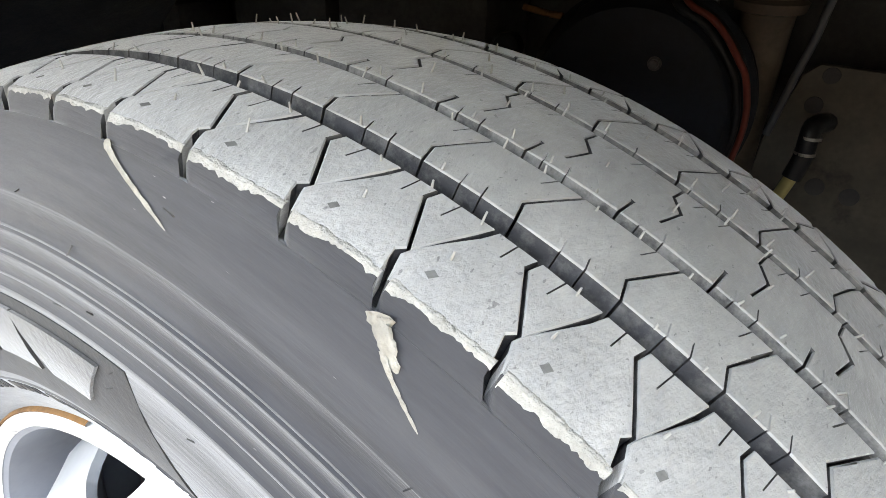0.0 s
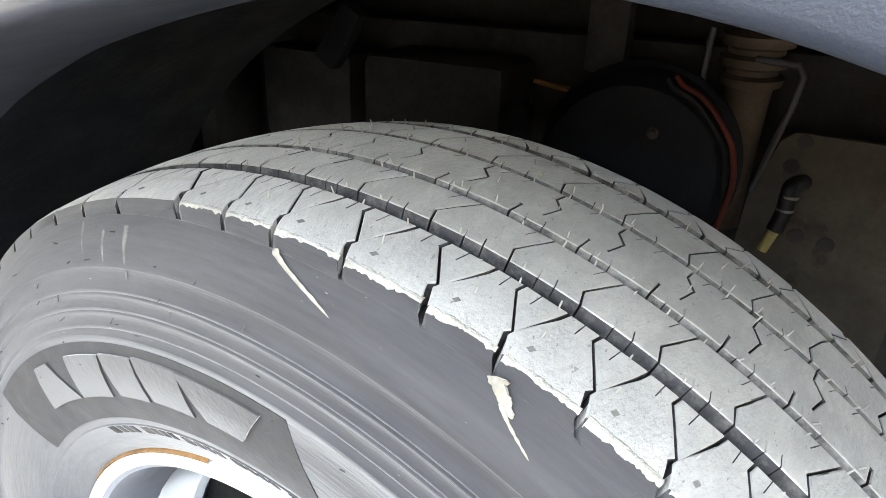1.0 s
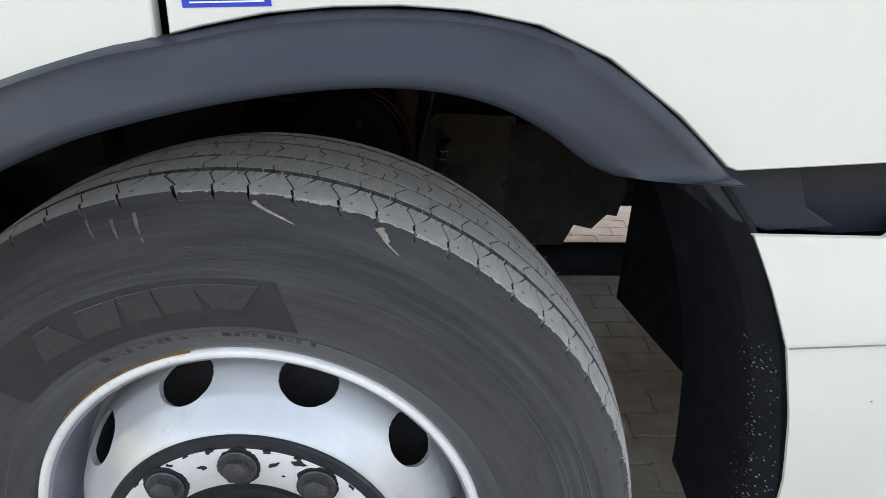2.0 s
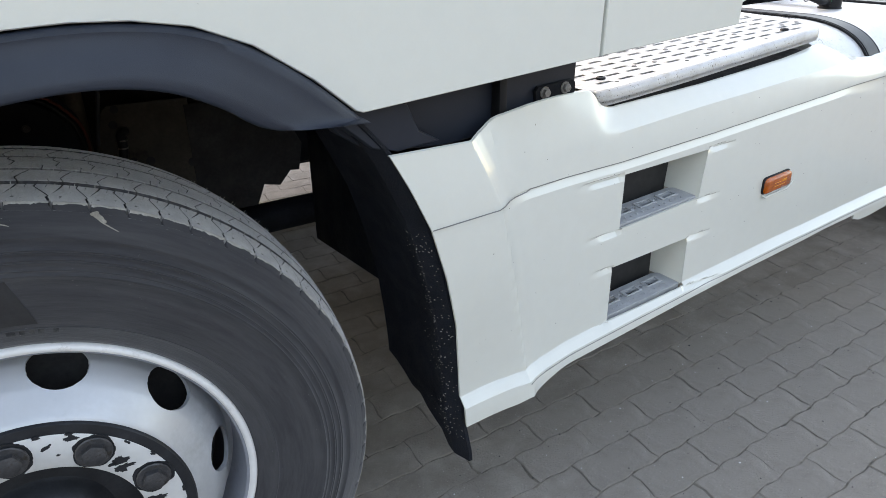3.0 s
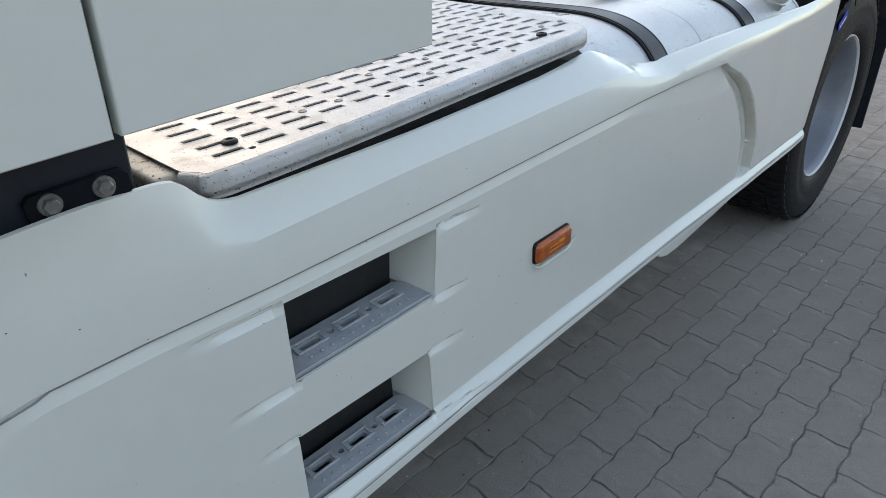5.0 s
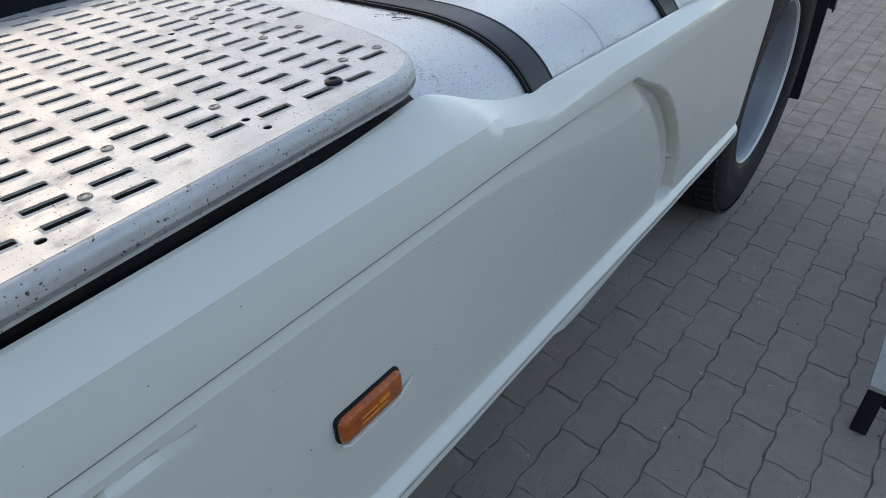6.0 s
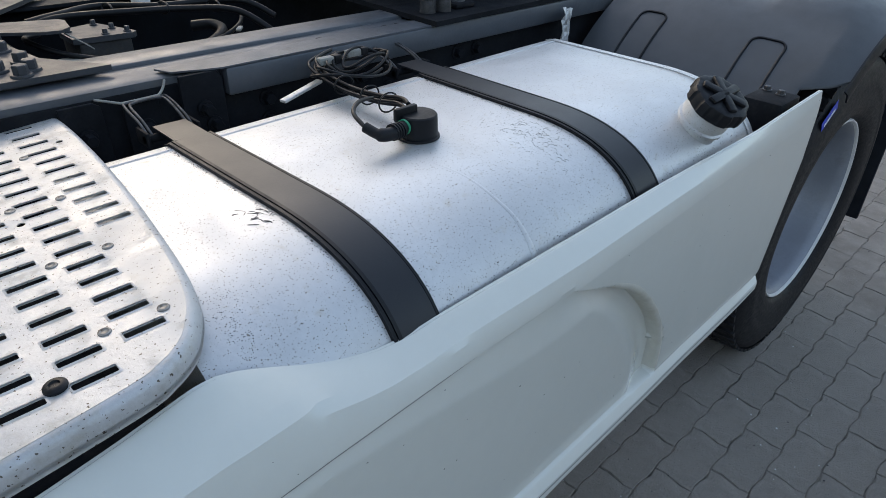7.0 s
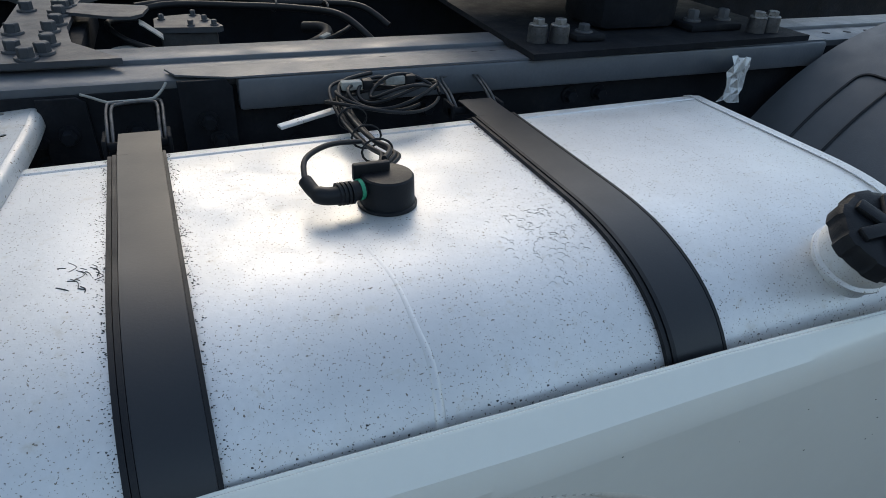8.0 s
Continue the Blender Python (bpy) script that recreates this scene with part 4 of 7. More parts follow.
def skirt_mesh():
    xs = sorted(set([0.555 + 0.0125 * k for k in range(144)] + [0.6825 + 0.0030 * k for k in range(25)] + [2.3425 + 0.003 * k for k in range(142)] + [2.7675 + 0.0125 * k for k in range(46)] + [3.34]))
    cols = []
    for X in xs:
        zs = []
        b, rb, c, t = steps_between(BOTTOM, X), steps_between(RUB, X), steps_between(CREASE, X), steps_between(TOP, X)
        fold = min(steps_between(FOLD, X), t - 0.006)
        for lo, hi, n in ((b, rb - 0.019, 3), (rb - 0.019, rb - 0.015, 2), (rb - 0.015, rb - 0.004, 3), (rb - 0.004, rb + 0.008, 6), (rb + 0.008, c - 0.05, 84), (c - 0.05, c - 0.020, 6), (c - 0.020, c - 0.0036, 6), (c - 0.0036, c - 0.0030, 1), (c - 0.0030, c - 0.0004, 1), (c - 0.0004, c + 0.0015, 2), (c + 0.0015, fold, 6), (fold, t, 9)):
            zs += [lo + (hi - lo) * k / n for k in range(n)]
        zs.append(t)
        col = []
        for z in zs:
            x = X
            if X < 0.86:
                f = steps_between([(z2, x2) for z2, x2 in EDGE], z)
                x = f + (X - 0.555) / (0.86 - 0.555) * (0.86 - f)
            elif X > 3.0:
                x = 3.0 + (X - 3.0) / 0.34 * (steps_between(REAR, z) - 3.0)
            col.append(Vector((x, skirt_y(x, z), z)))
        last = col[-1].copy()
        col += [last + Vector((0, 0.0020, 0.0008)), last + Vector((0, 0.0045, -0.0012))]
        cols.append(col)
    return sheet(bmesh.new(), cols, 0.0045, (0, 1, 0))


def opening(bm, corners, y0=-0.2, y1=0.06):
    """A closed wedge that cuts an opening with the given (x, z) corners."""
    near, far = ([bm.verts.new((x, y, z)) for x, z in corners] for y in (y0, y1))
    for i in range(4):
        bm.faces.new((near[i], near[(i + 1) % 4], far[(i + 1) % 4], far[i]))
    bm.faces.new(near[::-1]), bm.faces.new(far)


STEPS = [[(1.121, 0.686), (1.3865, 0.700), (1.3935, 0.8175), (1.1185, 0.8115)], [(1.1165, 0.4545), (1.3800, 0.4680), (1.3720, 0.6010), (1.1135, 0.5945)]]
cutter = bmesh.new()
for corners in STEPS:
    opening(cutter, corners)
skirt_me = mesh_of(skirt_mesh(), WHITE, 28, "side_skirt")
skirt = part("side_skirt", cut(skirt_me, cutter), WHITE, truck, "white moulded side skirt with two step openings")

# a grey tube along the crease paints the shade in the slit
seam = bmesh.new()
run = [0.6225 + 0.0155 * k for k in range(113)]
tube(seam, [(x, steps_between(FACE_Y, x) + (0.0060 if x > 0.84 else 0.0005), steps_between(CREASE, x) - (0.0012 if x > 0.8 else 0.0)) for x in run], [0.0010 if x < 0.8 else 0.0012 - 0.0009 * smooth(2.1, 2.36, x) for x in run], 6)
part("panel_gap", seam, SEAM, skirt, "thin gap between the front skirt panels, shade painted grey")
# the turned edge of the arched recess, its enclosed shade put into the colour
edge = []
for k in range(61):
    z = 0.535 + 0.352 * k / 60
    x = float(np.interp(z, ARC_Z, ARC_X))
    d = Vector((float(np.interp(z + 0.01, ARC_Z, ARC_X)) - float(np.interp(z - 0.01, ARC_Z, ARC_X)), 0.02)).normalized()
    n = Vector((-d.y, d.x)) if d.y > 0 else Vector((d.y, -d.x))
    yo, yi = skirt_y(x - 0.012 * n.x, z - 0.012 * n.y), skirt_y(x + 0.006 * n.x, z + 0.006 * n.y)
    keep = smooth(0.884, 0.850, z)
    edge.append([Vector((x + o * n.x, keep * y + (1 - keep) * (skirt_y(x + o * n.x, z + o * n.y) + 0.003), z + o * n.y)) for o, y in ((-0.010, yo + 0.0012), (-0.006, yo - 0.0007), (0.0005, yo - 0.0005), (0.0035, yo + 0.0018), (0.0055, yo + 0.0055), (0.0065, yi - 0.002), (0.0100, yi + 0.001))])
part("recess_edge", sheet(bmesh.new(), edge, 0.0015, (0, 1, 0)), SHADED_WHITE, skirt, "turned edge of the arched recess, shade put into its tan", 60)
specks, dots = bmesh.new(), random.Random(31)
for _ in range(110):
    x, z = dots.uniform(0.72, 3.2), dots.uniform(0.50, 0.93)
    if any(c[0][0] - 0.02 < x < c[1][0] + 0.03 and c[0][1] - 0.02 < z < c[2][1] + 0.02 for c in STEPS) or 1.62 < x < 1.80 or z > steps_between(TOP, x) - 0.05:
        continue
    r = dots.uniform(0.0004, 0.0012)
    y = skirt_y(x, z)
    tube(specks, [(x - r, y, z), (x + r, y, z + r * dots.uniform(-0.6, 0.6))], [r * 0.7, r * 0.5], 5)
tagged(part("dirt_specks", specks, GROOVE, skirt, "small dark dirt specks on the white paint", 0), kind="stuff")
# a grey tube paints the soft shade along the rub strip
groove = bmesh.new()
run = [0.86 + 0.0248 * k for k in range(97)]
tube(groove, [(x, skirt_y(x, steps_between(RUB, x) - 0.023), steps_between(RUB, x) - 0.023) for x in run], 0.0011, 6)
part("rub_groove", groove, SEAM, skirt, "thin joint along the rub strip, shade painted grey", 50)


def step_box(corners):
    """The pocket behind an opening with its ribbed tread."""
    (xa, za), (xb, zb), (xc, zc), (xd, zd) = corners
    depth = 0.088
    front = [Vector((xa, 0.016, za)), Vector((xb, 0.016, zb)), Vector((xc, 0.016, zc)), Vector((xd, 0.016, zd))]
    back = [p + Vector((0.0 if i in (0, 3) else -0.012, depth, 0.004)) for i, p in enumerate(front)]
    side = bmesh.new()
    sheet(side, [[front[1], back[1]], [front[2], back[2]]], 0.004, (1, 0, 0))
    part("pocket_side", side, WHITE, skirt, "white inner side of the step pocket", 0)
    side = bmesh.new()
    sheet(side, [[front[0], back[0]], [front[3], back[3]]], 0.004, (-1, 0, 0))
    part("pocket_side", side, WHITE, skirt, "white inner side of the step pocket", 0)
    top = bmesh.new()
    sheet(top, [[front[3], back[3]], [front[2], back[2]]], 0.004, (0, 0, 1))
    part("pocket_top", top, INNER, skirt, "", 0)
    rear = bmesh.new()
    sheet(rear, [[back[0] - Vector((0, 0, 0.02)), back[1] - Vector((0, 0, 0.02))], [back[3], back[2]]], 0.004, (0, 1, 0))
    part("pocket_back", rear, INNER, skirt, "dark grey back of the step pocket", 0)
    base = bmesh.new()
    sheet(base, [[front[0] - Vector((0, -0.004, 0.016)), back[0] - Vector((0, 0, 0.016))], [front[1] - Vector((0, -0.004, 0.016)), back[1] - Vector((0, 0, 0.016))]], 0.004, (0, 0, -1))
    part("pocket_floor", base, INNER, skirt, "", 0)
    step = bmesh.new()
    w = xb - xa
    outline = [(0.002, 0.004), (w - 0.002, 0.004), (w - 0.004, 0.048), (w - 0.010, 0.060), (w - 0.024, 0.068), (0.022, 0.068), (0.009, 0.060), (0.004, 0.048)]
    holes = [slot(w * f, 0.040, 0.036, 0.014, 3) for f in (0.22, 0.50, 0.78)] + [slot(w * f, 0.041, 0.011, 0.011, 3) for f in (0.365, 0.64)]
    prism(step, outline, 0.012, holes)
    for f in (0.22, 0.50, 0.78):
        hx, hy = w * f, 0.040
        for lo, hi in (((hx - 0.0270, hy - 0.0130, 0), (hx + 0.0270, hy - 0.0085, 0.004)), ((hx - 0.0270, hy + 0.0085, 0), (hx + 0.0270, hy + 0.0130, 0.004)), ((hx - 0.0270, hy - 0.0085, 0), (hx - 0.0200, hy + 0.0085, 0.004)), ((hx + 0.0200, hy - 0.0085, 0), (hx + 0.0270, hy + 0.0085, 0.004))):
            box(step, lo, hi, 0.0012, segments=1)
    for q in range(11):
        qx = w * (0.16 + 0.07 * q)
        box(step, (qx - 0.0025, 0.012, 0), (qx + 0.0025, 0.017, 0.003), 0.0012, segments=1)
    box(step, (0.0, 0.0, -0.016), (w, 0.004, 0.0), 0.001, segments=1)
    tilt = math.atan2(zb - za, w)
    part("step", step, TREADPLATE, skirt, "grey plastic step with raised grip nubs", 35, Matrix.Translation((xa, 0.019, za + 0.004)) @ Matrix.Rotation(-tilt, 4, "Y") @ Matrix.Rotation(radians(4), 4, "X"))


for corners in STEPS:
    step_box(corners)

lamp = bmesh.new()
box(lamp, (0, 0, 0), (0.110, 0.020, 0.042), 0.009, segments=3)
LAMP_AT = Matrix.Translation((1.650, -0.004, 0.653)) @ Matrix.Rotation(-0.06, 4, "Y")
part("marker_lamp", lamp, ORANGE, skirt, "amber plastic side marker lamp", 50, LAMP_AT)
for name, lo, hi in (("lamp_bar", (0.030, -0.0006, 0.0145), (0.078, 0.004, 0.0175)), ("lamp_bar", (0.030, -0.0006, 0.0235), (0.060, 0.004, 0.0265)), ("lamp_bar", (0.062, -0.0006, 0.0225), (0.082, 0.004, 0.0300))):
    part(name, box(bmesh.new(), lo, hi, 0.001, segments=1), AMBER, skirt, "raised bar on the amber lens", 30, LAMP_AT)
part("lamp_frame", box(bmesh.new(), (-0.0022, 0.0065, -0.0022), (0.1122, 0.020, 0.0442), 0.009, segments=3), BLACK, skirt, "black frame round the lamp", 50, LAMP_AT)
lip = bmesh.new()
tube(lip, [(1.652, 0.006, 0.648), (1.662, 0.004, 0.643), (1.755, 0.004, 0.649), (1.79, 0.007, 0.664)], [0.002, 0.0035, 0.0035, 0.001], 8)
part("lamp_recess_edge", lip, WHITE, skirt, "rounded rim below the marker lamp")
tab = panel([(2.20, 0.470), (2.21, 0.448), (2.25, 0.436), (2.32, 0.437), (2.42, 0.448), (2.70, 0.478), (2.70, 0.50), (2.20, 0.49)], 0.008, 0.006, 0.002)
part("lower_tab", tab, WHITE, skirt, "rounded white tab below the skirt")

# ---- dark trim between cab and skirt ----
part("under_door_trim", panel([(0.47, 1.035), (0.50, 0.985), (0.56, 0.945), (0.70, 0.935), (0.995, 0.953), (0.998, 1.12), (0.60, 1.09)], 0.055, 0.03, 0.006), TRIM, truck, "dark plastic trim under the door")
part("cab_mount", box(bmesh.new(), (0.70, 0.14, 0.80), (1.020, 0.60, 0.955), 0.01), SHADE_BLACK, truck, "black cab mount ahead of the step plate")
part("trim_rib", box(bmesh.new(), (0.795, 0.030, 0.94), (0.812, 0.0545, 1.09), 0.003), BLACK, truck, "black rib on the trim")
part("trim_ledge", panel([(0.465, 1.030), (0.535, 0.968), (0.58, 0.955), (0.66, 0.962), (0.62, 0.985), (0.60, 1.03), (0.56, 1.045)], 0.010, 0.045, 0.006), TRIM, truck, "dark plastic corner behind the arch")
part("bolt_bracket", panel([(0.893, 0.984), (0.985, 0.989), (0.990, 0.996), (0.988, 1.012), (0.980, 1.018), (0.897, 1.013), (0.890, 1.006)], 0.046, 0.0075, 0.002), CHASSIS, truck, "black bracket at the front of the step plate")
for x, z in ((0.912, 1.001), (0.962, 1.0045)):
    part("bolt", hexbolt(bmesh.new(), (x, 0.0458, z), (0, -1, 0), 0.0078, 0.008), STEEL, truck, "bare steel hexagon bolt", 35)


# ---- step plate behind the cab ----
def plate_z(x):
    return 0.985 + 0.0750 * (x - 1.15)


PLATE_OUT = [(1.062, 0.10), (1.075, 0.078), (1.10, 0.065), (1.30, 0.066), (1.50, 0.074), (1.70, 0.082), (1.85, 0.089), (1.885, 0.097), (1.912, 0.113), (1.930, 0.137), (1.944, 0.165), (1.957, 0.21), (1.970, 0.285), (1.988, 0.42), (2.002, 0.57), (2.010, 0.72), (2.008, 0.84), (1.998, 0.868), (1.972, 0.876), (1.60, 0.876), (1.30, 0.876), (1.062, 0.876), (1.062, 0.50)]


def inside(x, y, poly, margin=0.0):
    hit = False
    for (x0, y0), (x1, y1) in zip(poly, poly[1:] + poly[:1]):
        if (y0 > y) != (y1 > y) and x < x0 + (y - y0) / (y1 - y0) * (x1 - x0):
            hit = not hit
    if hit and margin:
        for (x0, y0), (x1, y1) in zip(poly, poly[1:] + poly[:1]):
            d = Vector((x1 - x0, y1 - y0))
            t = max(0, min(1, ((x - x0) * d.x + (y - y0) * d.y) / max(d.length_squared, 1e-12)))
            if math.hypot(x - x0 - t * d.x, y - y0 - t * d.y) < margin:
                return False
    return hit


def brick(x, y, lx, ly, c=0.0014):
    """A small rectangle with cut corners."""
    a, d = lx / 2, ly / 2
    return [(x + u, y + v - 0.0862 * u) for u, v in ((a, -d + c), (a, d - c), (a - c, d), (-a + c, d), (-a, d - c), (-a, -d + c), (-a + c, -d), (a - c, -d))]


def step_plate():
    holder = new("step_plate")
    holder.parent = truck
    holder.matrix_basis = Matrix.Translation((1.15, 0, plate_z(1.15))) @ Matrix.Rotation(-math.atan(0.0750), 4, "Y") @ Matrix.Translation((-1.15, 0, 0))
    tagged(holder, "worn aluminium tread plate punched with rows of slots")
    fine = [(p.x, p.y) for p in curve_points([(x, y, 0) for x, y in PLATE_OUT[1:19]], 4)]
    outline = [PLATE_OUT[0]] + fine + PLATE_OUT[19:]
    bm = bmesh.new()
    holes, rims, rivets, plugs, dots = [], [], [], [], []
    cols = range(-14, 2)
    for i in cols:
        for j in range(-4, 22):
            x = 1.897 + 0.0592 * i
            y = 0.1155 - 0.0862 * (x - 1.897) + 0.0385 * j
            if inside(x, y, outline, 0.026):
                holes.append(brick(x, y, 0.0385, 0.0112))
                rims.append((x, y))
    for x, y in ((1.923, 0.170), (1.867, 0.176), (1.927, 0.324), (1.868, 0.331), (1.928, 0.484), (1.871, 0.496), (1.931, 0.648), (1.690, 0.196), (1.870, 0.664), (1.931, 0.815), (1.57, 0.205), (1.45, 0.215), (1.335, 0.150), (1.275, 0.155), (1.51, 0.135)):
        rivets.append((x, y))
    for x, y in ((1.689, 0.141), (1.690, 0.107), (1.871, 0.451), (1.810, 0.462), (1.987, 0.671), (1.455, 0.100), (1.39, 0.105), (1.155, 0.094)):
        holes.append(slot(x, y, 0.010, 0.010, 3))
    prism(bm, outline, 0.0014, holes)
    part("plate_top", bm, PLATE, holder, "bright punched plate", 30)
    lipm = bmesh.new()
    ring = outline[:len(fine) + 1]
    rows = []
    for i, (x, y) in enumerate(ring):
        a, b = Vector(ring[max(i - 1, 0)]), Vector(ring[min(i + 1, len(ring) - 1)])
        d = (b - a).normalized()
        n = Vector((d.y, -d.x))
        rows.append([Vector((x + n.x * o, y + n.y * o, z)) for o, z in ((-0.0005, -0.0003), (0.0035, -0.0010), (0.0070, -0.0034), (0.0098, -0.0075), (0.0110, -0.0125), (0.0115, -0.018), (0.0115, -0.0255), (0.0100, -0.0285), (0.007, -0.0285))])
    sheet(lipm, rows, 0.0015, (0, 0, -1))
    part("plate_lip", lipm, PLATE, holder, "rounded rolled edge of the plate", 60)
    rim = bmesh.new()
    for x, y in rims:
        o = brick(x, y, 0.0435, 0.0165)
        i = brick(x, y, 0.0390, 0.0117)
        a, b = [rim.verts.new((p[0], p[1], 0.0002)) for p in o], [rim.verts.new((p[0], p[1], 0.0012)) for p in i]
        for k in range(len(a)):
            rim.faces.new((a[k], a[(k + 1) % len(a)], b[(k + 1) % len(b)], b[k]))
    tagged(part("slot_rims", rim, PLATE, holder, "pressed rims round the slots", 60), kind="stuff")
    rv = mesh_of(lathe(bmesh.new(), [(0.0002, 0.0066), (0.0012, 0.0062), (0.0018, 0.0045), (0.0008, 0.0028), (0.0006, 0.0002)], 16), STEEL, 40, "rivet")
    for x, y in rivets:
        part("rivet", rv, STEEL, holder, "", at=Matrix.Translation((x, y, 0)) @ Matrix.Rotation(radians(90), 4, "X"))
    pg = mesh_of(lathe(bmesh.new(), [(0.0002, 0.0105), (0.003, 0.0105), (0.0048, 0.0085), (0.0052, 0.005), (0.0035, 0.004), (0.0035, 0.0002)], 16), BLACK, 40, "rubber_plug")
    for x, y in ((1.809, 0.133), (1.147, 0.133)):
        part("rubber_plug", pg, BLACK, holder, "black rubber plug", at=Matrix.Translation((x, y, 0)) @ Matrix.Rotation(radians(90), 4, "X"))
    part("plate_shoulder", box(bmesh.new(), (1.034, 0.112, -0.040), (1.086, 0.60, -0.006), 0.007, segments=3), PLATE_END, holder, "dirty plate end under the cab")
    # near-black sheet added under the plate to give the slots their shade
    under = box(bmesh.new(), (1.09, 0.092, -0.095), (1.880, 0.82, -0.058), 0.006)
    part("plate_carrier", under, SHADE_BLACK, holder, "dark sheet added below the plate to blacken its slots")
    return holder


step_plate()


# ---- fuel tank ----
def tank_top(x):
    return 1.029 + 0.016 * (x - 2.1)


def tank_section(off=0.0):
    pts = [(0.615 + off, -0.56), (0.615 + off, -0.030), (0.612 + off, -0.015), (0.603 + off * 0.7, -0.004 + off * 0.7), (0.590, off), (0.50, off), (0.42, off), (0.31, off)]
    for k in range(1, 19):
        t = 1 - (1 - k / 18) ** 1.6
        pts.append((0.31 - (0.264 + off) * t, -0.175 + (0.175 + off) * max(0.0, 1 - t ** 2.5) ** 0.4))
    return pts + [(0.050 - off, -0.36), (0.054 - off, -0.45), (0.09, -0.56 - off)]


def loft(xs, off, close=True):
    bm = bmesh.new()
    rings = []
    for x in xs:
        o = off(x) if callable(off) else off
        rings.append([bm.verts.new((x, y, tank_top(x) + dz)) for y, dz in tank_section(o)])
    n = len(rings[0])
    for a, b in zip(rings, rings[1:]):
        for k in range(n if close else n - 1):
            bm.faces.new((a[k], a[(k + 1) % n], b[(k + 1) % n], b[k]))
    if close:
        bm.faces.new(rings[0][::-1]), bm.faces.new(rings[-1])
    return bm


def band(x0, x1, off, thick, first, last, lean=0.0):
    """A strip that follows the tank's section."""
    sec0, sec1 = tank_section(off), tank_section(off + thick)
    bm = bmesh.new()
    lo, hi = [], []
    for (ya, za), (yb, zb) in list(zip(sec0, sec1))[first:last]:
        shift_x = lean * min(1.0, max(0.0, (ya - 0.05) / 0.55))
        lo.append([bm.verts.new((x + shift_x, ya, tank_top(x) + za)) for x in (x0, x1)])
        hi.append([bm.verts.new((x + shift_x, yb, tank_top(x) + zb)) for x in (x0, x1)])
    n = len(lo)
    for i in range(n - 1):
        for a, b in ((lo[i], lo[i + 1]), (hi[i + 1], hi[i])):
            bm.faces.new((a[0], a[1], b[1], b[0]))
        for s in (0, 1):
            bm.faces.new((lo[i][s], lo[i + 1][s], hi[i + 1][s], hi[i][s]))
    for i in (0, n - 1):
        bm.faces.new((lo[i][0], lo[i][1], hi[i][1], hi[i][0]))
    return bm


